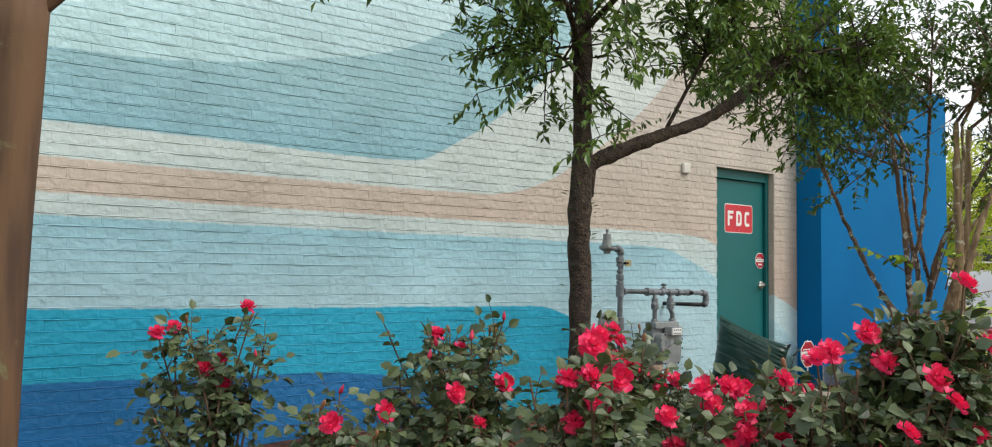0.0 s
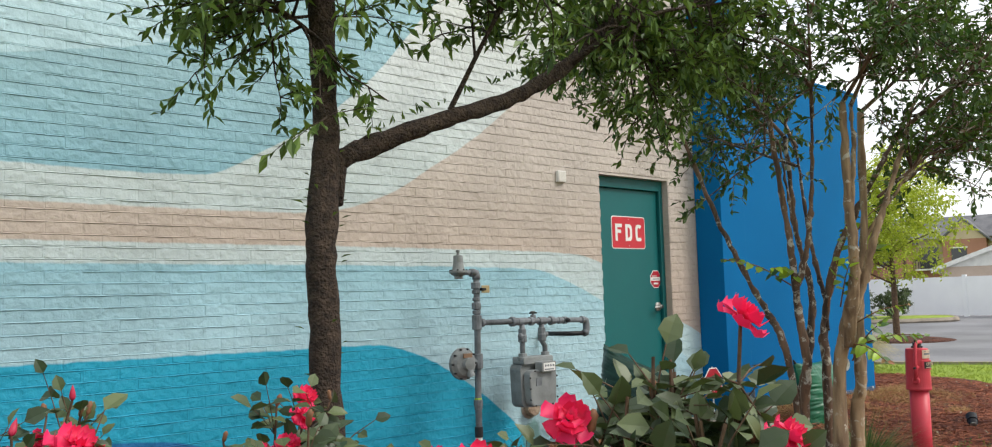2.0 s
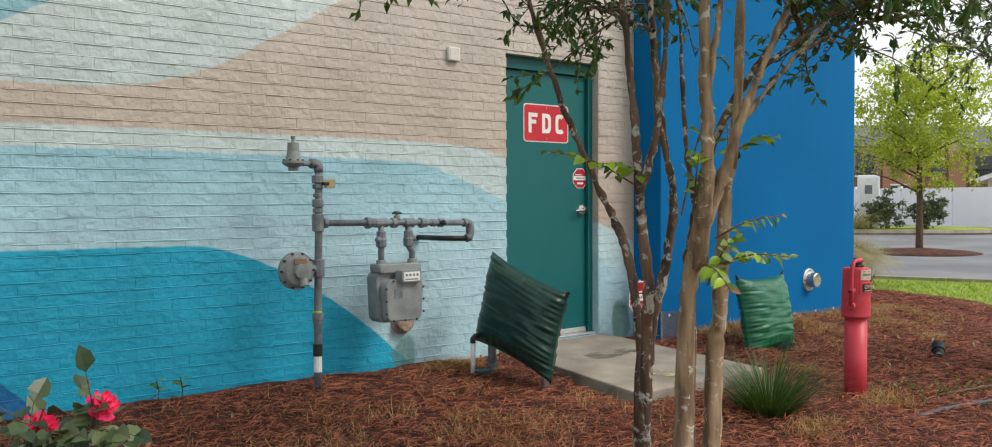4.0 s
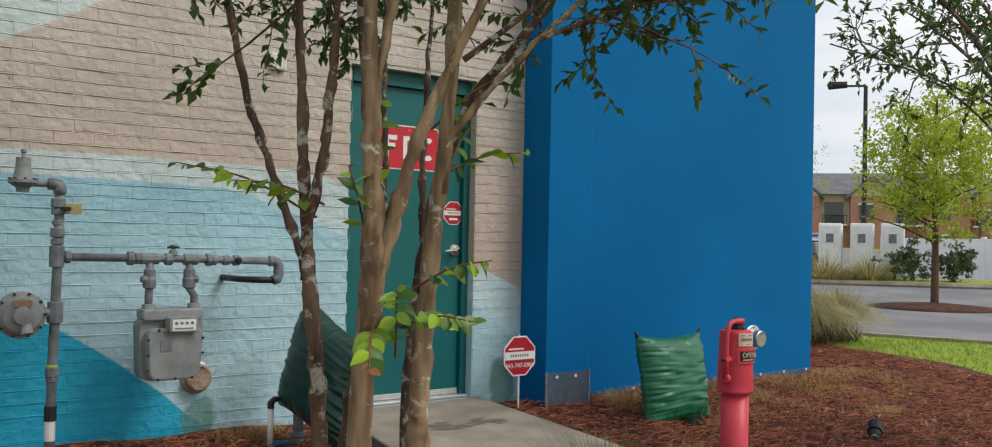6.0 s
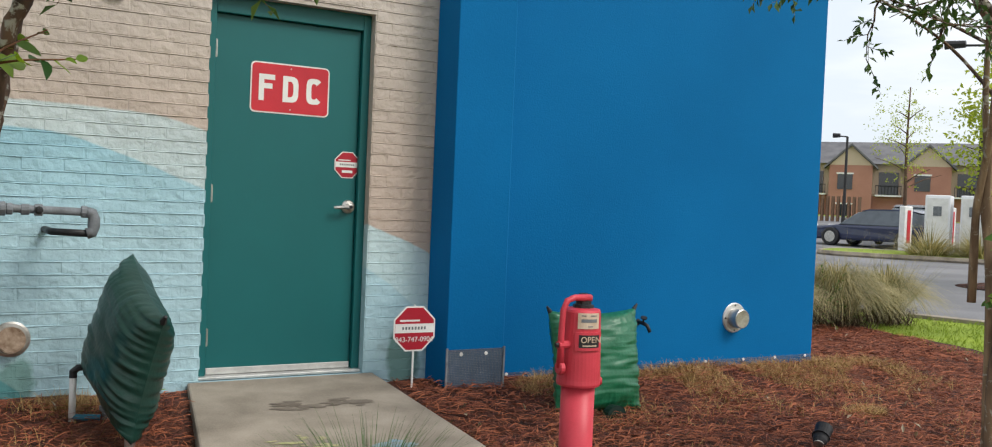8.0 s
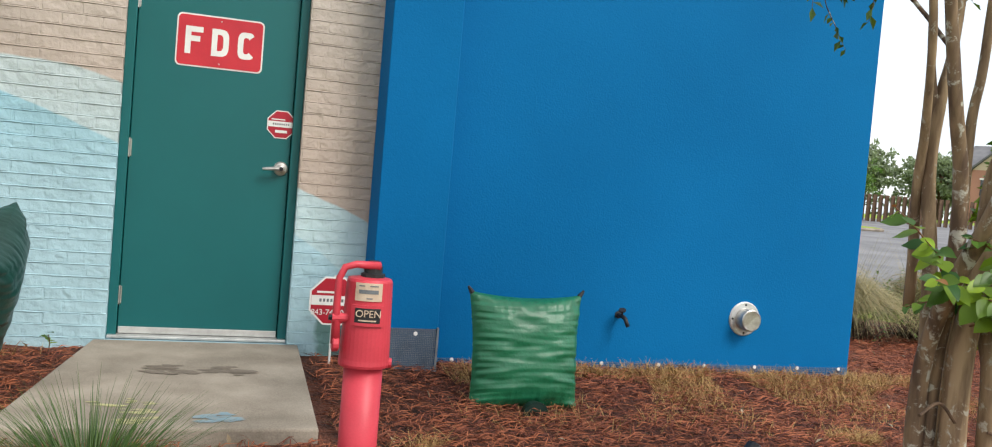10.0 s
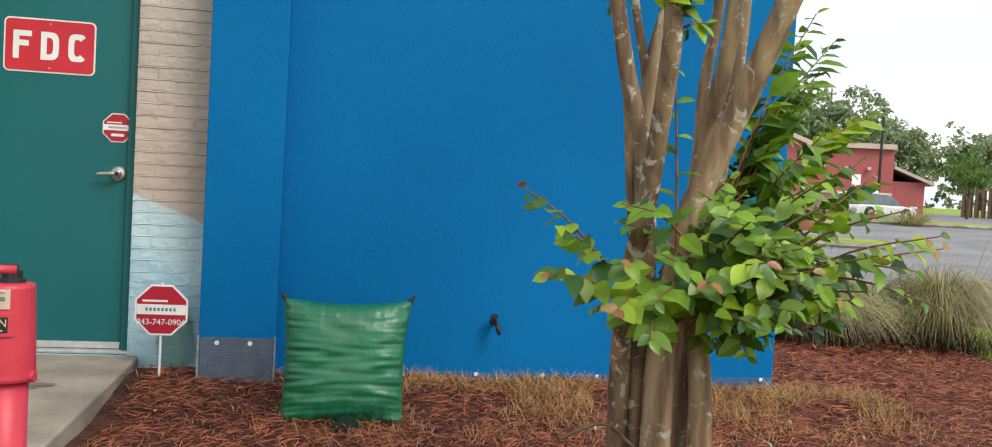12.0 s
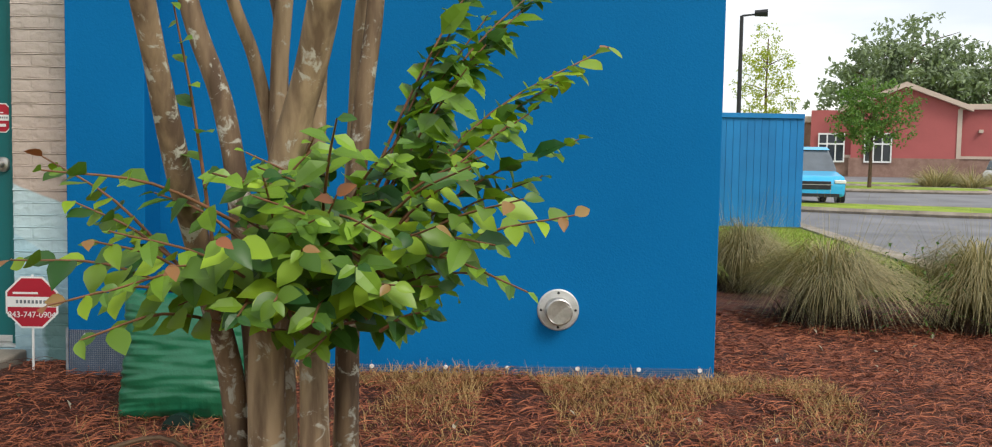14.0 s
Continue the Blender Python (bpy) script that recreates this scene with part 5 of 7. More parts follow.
def spray(base, wood, joined, start, tip, rng, size, count, singles):
    """A leafy shoot: paired leaves along it that hang a little, smaller and redder to the tip."""
    start, tip = Vector(start), Vector(tip)
    mid = start.lerp(tip, .5) + Vector((0, 0, .08 * (tip - start).length))
    line = spline([start, mid, tip], 4)
    part("shoot", Geo().tube(line, [.004 * (1 - .8 * i / len(line)) + .0008 for i in range(len(line))], 5, caps=False), M_STEM_RED, base, smooth=True)
    d = (tip - start).normalized()
    face = Vector((d.x * .45, d.y * .3 - .6, .5))
    for i in range(count):
        f = .22 + .78 * i / (count - 1)
        k = min(len(line) - 2, int(f * (len(line) - 1)))
        p = line[k].lerp(line[k + 1], f * (len(line) - 1) - k)
        side = d.cross(Vector((0, 0, 1))).normalized() * (1 if i % 2 else -1)
        out = (side * rng.uniform(.5, 1.0) + d * rng.uniform(.3, .9) + Vector((0, 0, rng.uniform(-.95, .1)))).normalized()
        last = f > .88
        s = size * (rng.uniform(.7, 1.15) * (1.1 - .35 * f) if not last else rng.uniform(.35, .5))
        red = last and i >= count - 2 and rng.random() < .35
        if singles[0] > 0:
            singles[0] -= 1
            piece("leaf", rng.choice(RED_LEAVES if red else LEAVES), base, aim(p, out, rng, s, face))
        else:
            joined.blade(p, out, face + Vector((rng.uniform(-.4, .4), rng.uniform(-.3, .3), rng.uniform(0, .4))), s, s * .55, .14, 2)


rng = random.Random(77)
wood, joined = Geo(), Geo()
left = [300]
FRONT = [(10.63, 2.97, 1.53, 11), (10.65, 2.78, 1.31, 11), (10.72, 2.92, 1.43, 11), (10.80, 2.62, 1.24, 9), (10.84, 2.72, 1.36, 11), (10.88, 2.58, 1.18, 9),
         (11.47, 2.70, 1.28, 13), (11.30, 2.60, 1.36, 11), (11.15, 2.55, 1.38, 11), (11.04, 2.62, 1.32, 11), (11.34, 2.76, 1.46, 11), (11.2, 2.7, 1.5, 11), (11.25, 2.58, 1.26, 11),
         (11.85, 2.87, 1.42, 13), (11.73, 2.72, 1.46, 11), (11.62, 2.85, 1.52, 13), (11.55, 2.72, 1.40, 11), (11.70, 3.0, 1.62, 13), (11.55, 2.84, 1.26, 11)]
HIGH = [(12.0, 3.49, 1.87, 23), (11.88, 3.6, 2.12, 23), (11.85, 3.4, 1.76, 21), (11.72, 3.45, 2.18, 23), (11.65, 3.3, 1.92, 21), (11.76, 3.2, 1.66, 21), (11.6, 3.1, 1.76, 19), (11.9, 3.3, 1.6, 19), (11.62, 3.4, 2.0, 19),
        (11.55, 3.35, 1.8, 17), (11.7, 3.5, 1.9, 19), (11.8, 3.25, 1.5, 17), (11.55, 3.2, 1.6, 17), (11.78, 3.5, 2.0, 19)]
for x, y, z, n in FRONT:
    a = Vector((11.17 + .4 * (x - 11.2), 3.02, 1.16 + .25 * (z - 1.2) + rng.uniform(-.03, .03)))
    spray(myrtle_c, wood, joined, a - oc, Vector((x, y, z)) - oc, rng, .10, n, left)
TOPS = [(11.03, 2.66, 2.10), (10.87, 2.62, 2.08), (11.05, 2.75, 1.98), (10.98, 2.60, 2.2), (10.86, 2.7, 2.22), (11.0, 2.7, 2.28)]
for tip in TOPS:
    spray(myrtle_c, wood, joined, Vector((10.94, 2.74, 1.94)) - oc, Vector(tip) - oc, rng, .075, 9, left)
for x, y, z, n in HIGH:
    a = Vector((11.33, 3.28, 1.2 + .35 * (z - 1.5)))
    spray(myrtle_c, wood, joined, a - oc, Vector((x, y, z)) - oc, rng, .122, n + 3, left)
spray(myrtle_c, wood, joined, Vector((11.05, 2.88, 1.32)) - oc, Vector((10.985, 2.81, 1.86)) - oc, rng, .075, 9, left)
for _ in range(62):
    a = Vector((11.25 + rng.uniform(-.16, .2), 3.0 + rng.uniform(-.1, .2), rng.uniform(1.12, 1.4)))
    d = Vector((rng.uniform(-.34, .38), rng.uniform(-.36, .1), rng.uniform(-.05, .24)))
    spray(myrtle_c, wood, joined, a - oc, a + d - oc, rng, .095, 9, left)
tagged(part("skirt_leaves", joined, M_BIG_LEAF_MASS, myrtle_c, "broad fresh green leaves"), kind="stuff")
g = Geo()
for a, b in (((11.2, 3.05, .75), (11.45, 2.9, .55)), ((11.3, 3.1, .7), (11.52, 2.85, .30)), ((11.0, 3.0, .8), (10.75, 2.9, .85))):
    part("dead_twig", Geo().tube(spline([Vector(a) - oc, (Vector(a) + Vector(b)) / 2 - oc + Vector((.02, .02, .05)), Vector(b) - oc], 4), .006, 6), M_TWIG, myrtle_c, "bare grey twig")


# a few sprays on the door myrtle
wood, joined = Geo(), Geo()
left = [110]
for a, b, n in (((6.40, 3.35, 1.62), (6.02, 3.55, 1.78), 13), ((6.40, 3.3, 1.66), (6.1, 3.3, 1.72), 11), ((6.44, 3.05, 1.30), (6.28, 2.78, 1.22), 11), ((6.5, 3.0, 1.3), (6.55, 2.7, 1.34), 13),
                ((6.6, 3.1, 1.4), (6.72, 2.85, 1.5), 11), ((6.68, 3.1, 1.75), (7.0, 3.05, 1.85), 11), ((6.7, 3.1, 1.7), (6.95, 3.3, 1.95), 9), ((6.45, 3.1, 1.5), (6.3, 2.95, 1.75), 9), ((6.5, 3.2, 1.5), (6.42, 3.0, 1.95), 9),
                ((6.55, 3.1, 1.2), (6.4, 2.85, 1.42), 11), ((6.66, 3.1, 1.9), (6.9, 3.0, 2.1), 9)):
    spray(myrtle_b, wood, joined, Vector(a) - ob, Vector(b) - ob, rng, .08, n, left)

# brown trunk at the start
rng = random.Random(41)
myrtle_d, od = tree("crape_myrtle", .415, 1.61, "crape myrtle with a straight warm brown trunk", "tree",
                    [([(.385, 1.61, .1), (.392, 1.61, .8), (.405, 1.61, 1.5), (.425, 1.61, 2.02)], .043, .038, .06, M_BARK_WARM),
                     ([(.42, 1.61, 1.98), (.51, 1.585, 2.07), (.65, 1.55, 2.16), (.85, 1.5, 2.4)], .022, .014, .1, M_BARK_WARM),
                     ([(.42, 1.61, 1.98), (.39, 1.63, 2.2), (.36, 1.66, 2.6)], .03, .02, .1, M_BARK_WARM)],
                    [([(.85, 1.5, 2.4), (1.1, 1.4, 2.8), (1.3, 1.3, 3.1)], .012), ([(.36, 1.66, 2.6), (.2, 1.8, 2.9), (0, 1.9, 3.2)], .012)],
                    rng, M_BARK_WARM, M_MYRTLE_LEAF, secs=8, terts=4, leaves=8, size=.055, ratio=.5, start=.5, reach=.5)


myrtle_d.location += Vector((.018, .018, -.07))

# ---- roses ----
def rose_mesh(name, rng, open_):
    """Layers of cupped petals round a tight heart, 1 across."""
    g = Geo()
    for ring, (count, r, tilt, size) in enumerate(((6, .10, .1 + .9 * open_, .44), (6, .08, .35 + .5 * open_, .38), (5, .05, .75 + .2 * open_, .30), (4, .02, 1.15, .2))):
        for i in range(count):
            a = 2 * math.pi * (i + .5 * ring) / count + rng.uniform(-.25, .25)
            t = tilt + rng.uniform(-.15, .15) - (.5 if ring == 0 else 0)
            c, s = math.cos(a), math.sin(a)
            rad, up = math.cos(t), math.sin(t)
            pts = []
            for u, w, curl in ((0, .22, 0), (.45, .52, .03), (.8, .56, .08), (1.0, .26, .0)):
                for v in (-1, 0, 1):
                    d = r + u * size * rad * 1.05
                    z = .05 * ring + u * size * up - curl * 1.6 + abs(v) * .06
                    x, y = d, v * w * size * .8
                    pts.append((x * c - y * s, x * s + y * c, z))
            k = len(g.v)
            g.v += pts
            for q in range(3):
                for v in range(2):
                    b = k + q * 3 + v
                    g.f.append((b, b + 3, b + 4, b + 1))
    return g.mesh(name, M_PETAL, True)


rng = random.Random(9)
ROSES = [rose_mesh("flower", rng, o) for o in (0.05, .35, .7)]
BUD = Geo().lathe((0, 0, 0), (0, 0, 1), [(0, .08), (.12, .26), (.3, .32), (.6, .24), (.9, .08), (1.0, .01)], 8).mesh("bud", M_BUD, True)
DRY_BUD = Geo().lathe((0, 0, 0), (0, 0, 1), [(0, .08), (.2, .26), (.5, .25), (.7, .3), (.9, .1)], 7).mesh("bud", M_STEM_RED, True)


def rose_bush(x, y, top, radius, canes, flowers, buds, seed, leafy=1.0, low=.68, bare=.3, leaf_size=1.0, bloom=.95):
    """Arching canes with compound leaves, blooms and buds at the cane ends. flowers: places of the large blooms."""
    rng = random.Random(seed)
    z0 = gz(x, y)
    base = thing("rose_bush", x, y, z0, "shrub rose with dark leaves and double crimson-pink blooms", "rose bush", "roses along the walk")
    wood, leaf = Geo(), Geo()
    h = top - z0
    tips = []
    ends = [Vector(f) - Vector((x, y, z0)) for f in flowers]
    for i in range(canes):
        if i < len(ends):
            tip = ends[i] - Vector((0, 0, .03))
        else:
            a = rng.uniform(0, 6.28)
            rr = radius * rng.uniform(.25, 1.0)
            tip = Vector((rr * math.cos(a), rr * math.sin(a), h * rng.uniform(low, 1.0) * (1.04 - .12 * rr / radius)))
        root = Vector((rng.uniform(-.06, .06), rng.uniform(-.06, .06), -.03))
        mid = root.lerp(tip, .5) + Vector((rng.uniform(-.06, .06), rng.uniform(-.06, .06), .1 * h))
        line = spline([root, mid, tip], 6)
        part("cane", Geo().tube(line, [.007 - .0045 * k / len(line) for k in range(len(line))], 5, caps=False), M_TWIG, base, smooth=True)
        tips.append((tip, (line[-1] - line[-2]).normalized()))
        for _ in range(int(20 * leafy)):
            f = rng.uniform(bare, 1.0)
            k = min(len(line) - 2, int(f * (len(line) - 1)))
            p = line[k]
            d = (rand_dir(rng, .1) + Vector((0, 0, .1))).normalized()
            ln = rng.uniform(.06, .15)
            q = p + d * ln
            wood.tube([p, p + d * ln * .5 + Vector((0, 0, .006)), q], [.0018, .0014, .001], 4, caps=False)
            side = d.cross(Vector((0, 0, 1)))
            side = side.normalized() if side.length > .01 else Vector((1, 0, 0))
            for u, sg in ((1.0, 0), (.62, 1), (.62, -1), (.35, 1), (.35, -1)):
                dd = (d * (.5 if sg else 1) + side * sg + Vector((0, 0, rng.uniform(-.7, .05)))).normalized()
                s = leaf_size * rng.uniform(.034, .056) * (1.2 if not sg else 1)
                leaf.blade(p.lerp(q, u), dd, (rng.uniform(-.7, .5), rng.uniform(-1.0, .3), .6), s, s * .74, .10, 2)
    tagged(part("leaf_stalk", wood, M_TWIG, base, smooth=True), kind="stuff")
    tagged(part("foliage", leaf, M_ROSE_LEAF, base, "dark green glossy leaves"), kind="stuff")
    for i, (tip, d) in enumerate(tips):
        if i < len(ends):
            s = bloom * rng.uniform(.070, .095) * (.7 if tip.z + z0 > 1.62 else 1)
            tilt = pose(*tip, rng.uniform(15, 65), rng.uniform(-20, 20), rng.uniform(-40, 40))
            o = piece("flower", rng.choice(ROSES), base, tilt @ Matrix.Scale(s, 4))
            o["label"] = "open double crimson bloom"
        elif i < len(ends) + buds:
            s = bloom * rng.uniform(.02, .034)
            piece("bud", BUD if rng.random() < .45 else DRY_BUD, base, pose(*tip, rng.uniform(-25, 25), rng.uniform(-25, 25), 0) @ Matrix.Diagonal((s, s, s * 1.5, 1)))
    return base


rose_bush(1.60, 3.64, 1.43, .30, 15, [(1.53, 3.60, 1.23), (1.61, 3.60, 1.17), (1.70, 3.60, 1.46), (1.36, 3.62, 1.37), (1.42, 3.62, 1.39), (1.60, 3.62, 1.26)], 6, 101, .85, .66, .6, .85, .75)
rose_bush(1.82, 2.95, 1.22, .22, 12, [(1.66, 2.88, 1.11), (1.86, 2.88, 1.13)], 4, 110, 1.0, .72, .5, .9, .85)
rose_bush(2.26, 2.96, 1.42, .34, 20, [(2.02, 2.70, 1.20), (2.335, 3.09, 1.31), (2.16, 3.0, 1.375), (2.40, 2.9, 1.19), (2.2, 2.8, 1.07)], 10, 102, 1.0, .74, .55, .9, .85)
rose_bush(1.97, 2.05, 1.38, .17, 18, [(2.105, 2.128, 1.415), (1.99, 2.05, 1.32), (2.03, 2.04, 1.24), (1.905, 2.048, 1.32), (1.92, 2.04, 1.20), (1.86, 1.92, 1.335), (2.05, 2.0, 1.31), (2.0, 2.05, 1.40), (1.96, 2.0, 1.26), (2.09, 2.07, 1.30)], 3, 103, .8, .7, .4, .9, .95)
rose_bush(2.83, 2.69, 1.36, .26, 22, [(2.70, 2.63, 1.265), (2.948, 2.863, 1.375), (2.876, 2.754, 1.34), (2.817, 2.726, 1.275), (2.66, 2.56, 1.265), (2.717, 2.543, 1.257), (2.90, 2.7, 1.24), (3.04, 2.7, 1.15), (2.9, 2.6, 1.2)], 6, 104, 1.1)
rose_bush(3.75, 2.88, 1.13, .40, 24, [(3.88, 2.98, 1.07), (3.62, 2.7, 1.10), (3.77, 2.65, 1.0), (3.47, 2.7, .97), (3.97, 2.8, 1.14), (3.52, 3.0, 1.12)], 8, 105, 1.2)
rose_bush(2.52, 2.06, 1.24, .27, 26, [(2.26, 2.0, 1.19), (2.54, 2.0, 1.26), (2.47, 2.0, 1.21), (2.65, 2.0, 1.17), (2.64, 1.99, 1.10), (2.42, 2.0, 1.26), (2.29, 2.0, 1.10), (2.72, 2.1, 1.235), (2.70, 2.2, 1.235), (2.54, 1.93, 1.12), (2.45, 1.93, 1.08)], 5, 107, 1.1)
rose_bush(3.03, 2.02, 1.28, .27, 26, [(2.85, 2.0, 1.14), (2.85, 2.0, 1.26), (2.92, 2.0, 1.18), (3.0, 1.99, 1.04), (3.16, 2.0, 1.05), (3.05, 1.9, 1.2), (3.15, 2.1, 1.2), (2.75, 1.94, 1.08)], 6, 106, 1.1)
rose_bush(2.55, 1.58, 1.37, .15, 18, [(2.46, 1.6, 1.40), (2.39, 1.6, 1.38), (2.55, 1.6, 1.26), (2.69, 1.6, 1.28), (2.70, 1.6, 1.17), (2.47, 1.32, 1.35), (2.57, 1.32, 1.28), (2.32, 1.32, 1.23), (2.70, 1.32, 1.19), (2.56, 1.5, 1.375)], 4, 109, 1.0, .7, .5, .85, .85)
rose_bush(2.735, 1.49, 1.54, .15, 40, [(2.786, 1.388, 1.585), (2.783, 1.32, 1.425), (2.62, 1.585, 1.443)], 9, 108, 1.35, .78, .66, .85, .86)


# ---- grasses ----
def blade_strip(g, p, d, length, width, arch, rng, segs=5):
    """A long arching grass blade."""
    p, d = Vector(p), Vector(d).normalized()
    s = d.cross(Vector((0, 0, 1)))
    s = s.normalized() if s.length > .01 else Vector((1, 0, 0))
    s = (s + Vector((rng.uniform(-.5, .5), rng.uniform(-.5, .5), 0))).normalized()
    k = len(g.v)
    cur = Vector(p)
    for i in range(segs + 1):
        f = i / segs
        w = width * (1 - f) + .0006
        g.v += [tuple(cur + s * w / 2), tuple(cur - s * w / 2)]
        d = (d + Vector((0, 0, -arch * (.3 + f)))).normalized()
        cur = cur + d * length / segs
    for i in range(segs):
        a = k + 2 * i
        g.f.append((a, a + 1, a + 3, a + 2))


def tuft(name, x, y, r, h, n, width, arch, material, label, category, seed, group="", spread=0.9):
    rng = random.Random(seed)
    base = thing(name, x, y, gz(x, y), label, category, group)
    g = Geo()
    for _ in range(n):
        a = rng.uniform(0, 6.283)
        rr = r * math.sqrt(rng.random())
        d = Vector((math.cos(a) * spread * (.15 + rr / r), math.sin(a) * spread * (.15 + rr / r), 1.0))
        blade_strip(g, (rr * .45 * math.cos(a), rr * .45 * math.sin(a), -.02), d, h * rng.uniform(.6, 1.2), width, arch * rng.uniform(.5, 1.3), rng)
    tagged(part("grass_blade", g, material, base), kind="stuff")
    return base


tuft("lilyturf_clump", 8.14, 3.86, .27, .46, 800, .006, .22, M_TUFT, "dark green clump of grassy lilyturf in pine straw", "grass clump", 1)


def mound(x, y, r, h, n, label, seed):
    """A rounded clump of long blades that rise from the middle and fall over to the ground."""
    rng = random.Random(seed)
    base = thing("fountain_grass", x, y, gz(x, y), label, "grass clump", "fountain grasses")
    g, under = Geo(), Geo()
    for i in range(n):
        a, lean = rng.uniform(0, 6.283), rng.random() ** .7
        reach, top = r * (.45 + .6 * lean) * rng.uniform(.85, 1.12), h * (1.0 - .42 * lean) * rng.uniform(.75, 1.08)
        c, s = math.cos(a), math.sin(a)
        width = rng.uniform(.005, .011)
        fall = rng.uniform(.3, 1.0)
        bow = rng.uniform(-.22, .22)
        low = i % 3 == 0
        k = len(g.v)
        for j in range(8):
            f = j / 7
            rad = .12 * r * lean + reach * f ** 1.25
            z = top * math.sin(math.pi * min(1, f * (.55 + .42 * fall))) ** .8 if f > 0 else -.02
            w = width * (1 - f * .85) / 2
            sway = bow * f * f
            g.v += [(rad * c - (w + sway) * s, rad * s + (w + sway) * c, z + .3 * w), (rad * c + (w - sway) * s, rad * s - (w - sway) * c, z - .3 * w)]
        for j in range(7):
            q = k + 2 * j
            g.f.append((q, q + 1, q + 3, q + 2))
        # short dark blades, added to put shade into the underside
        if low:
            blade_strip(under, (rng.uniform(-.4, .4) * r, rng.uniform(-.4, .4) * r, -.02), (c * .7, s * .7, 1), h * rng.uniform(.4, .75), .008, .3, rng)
    for _ in range(170):
        a, lean = rng.uniform(0, 6.283), rng.uniform(.2, .9)
        blade_strip(g, (.2 * r * math.cos(a), .2 * r * math.sin(a), 0), (lean * math.cos(a), lean * math.sin(a), 1), h * rng.uniform(1.1, 1.75), .0045, rng.uniform(.04, .22), rng, 6)
    tagged(part("grass_blade", g, M_FOUNTAIN, base), kind="stuff")
    tagged(part("dead_thatch", under, M_UNDER_SHADE, base, "dark brown blades added as the shade under the mound"), kind="stuff")
    return base


for gx, gy, gr, gh, gn, gs in ((14.25, 10.0, .62, .72, 1500, 2), (14.38, 8.05, .78, .70, 2100, 3), (15.55, 7.95, .80, .74, 2000, 4), (16.6, 8.1, .7, .7, 1200, 5)):
    mound(gx, gy, gr, gh, gn, "rounded mound of arching fountain grass, shade added below as dark blades", gs)
# green weeds in the dry clumps
wd = thing("bed_weed", 14.92, 7.7, gz(14.92, 7.7), "small green weed growing through the dry grass", "weed")
wood, joined = Geo(), Geo()
rng = random.Random(15)
for x, y in ((0, 0), (.15, .1), (-.12, .25), (.1, .3)):
    for _ in range(14):
        a = Vector((x + rng.uniform(-.1, .1), y + rng.uniform(-.1, .1), .2))
        twig(wood, joined, a, rand_dir(rng, .9), rng.uniform(.3, .55), rng, 12, .04, .5, .1, 1)
tagged(part("stalk", wood, M_TWIG, wd), kind="stuff")
tagged(part("leaves", joined, M_MID_LEAF, wd), kind="stuff")


def scatter(name, n, seed, place, material, label, category, make):
    rng = random.Random(seed)
    g = Geo()
    for _ in range(n):
        x, y = place(rng)
        make(g, x, y, gz(x, y) + .022 * noise.noise(Vector((x * 2.3, y * 2.3, 0))) + .011 * noise.noise(Vector((x * 7, y * 7, 3))), rng)
    return solid(name, g, material, label, category, kind="stuff")


def on_slab(x, y):
    return 7.60 + .16 * (y - 4.45) < x < 9.1 and 4.45 < y < 6.1


def bed_place(rng):
    while True:
        x, y = rng.uniform(3.2, 15.5), rng.uniform(1.8, 8.6)
        if on_slab(x, y) or (y > 5.98 and x < 13.0) or x > 15.0 + .55 * max(0, y - 6):
            continue
        return x, y


def needle(g, x, y, z, rng):
    a = rng.uniform(0, 6.283)
    ln, t = rng.uniform(.05, .14), rng.uniform(-.05, .30)
    c, s = math.cos(a) * ln, math.sin(a) * ln
    b = rng.uniform(-.25, .25)
    w = rng.uniform(.0014, .0027)
    nx, ny = -math.sin(a) * w, math.cos(a) * w
    z += rng.uniform(.002, .022)
    k = len(g.v)
    mx, my = x + c * .5 - s * b * .4, y + s * .5 + c * b * .4
    g.v += [(x - nx, y - ny, z), (x + nx, y + ny, z), (mx + nx, my + ny, z + ln * t * .7 + .004), (mx - nx, my - ny, z + ln * t * .7 + .001), (x + c, y + s, z + ln * t * .6)]
    g.f += [(k, k + 1, k + 2, k + 3), (k + 3, k + 2, k + 4)]


scatter("pine_straw", 92000, 51, bed_place, M_NEEDLE, "loose rust-brown pine needles strewn over the bed", "pine straw", needle)


def dry_place(rng):
    while True:
        if rng.random() < .3:
            x, y = rng.uniform(5, 14.5), rng.uniform(2.2, 6.5)
            if noise.noise(Vector((x * 1.3, y * 1.3, 4))) < .22 or (y > 5.9 and x < 13):
                continue
        elif rng.random() < .62:
            x, y = rng.uniform(9.9, 13.6), 5.95 - abs(rng.gauss(0, .42))
        elif rng.random() < .5:
            x, y = rng.gauss(6.4, .9), rng.gauss(4.6, .5)
        else:
            x, y = rng.choice([(7.28, 5.85), (9.0, 3.6), (9.6, 4.4), (12.0, 4.6), (8.0, 3.4)])
            x, y = x + rng.gauss(0, .12), y + rng.gauss(0, .08)
        if on_slab(x, y) or y > 6.0 or noise.noise(Vector((x * 1.9, y * 1.9, 8))) < -.12:
            continue
        return x, y


def dry_blade(g, x, y, z, rng):
    a = rng.uniform(0, 6.283)
    blade_strip(g, (x, y, z - .005), (math.cos(a) * .7, math.sin(a) * .7, rng.uniform(.4, 1.2)), rng.uniform(.04, .13), .004, .3, rng, 2)


scatter("dry_grass", 17000, 52, dry_place, M_DRY_GRASS, "withered ochre grass along the foot of the wall", "dry grass", dry_blade)


def litter(g, x, y, z, rng):
    g.blade((x, y, z + .02), rand_dir(rng, .1), (0, 0, 1), rng.uniform(.03, .06), .022, .15, 1)


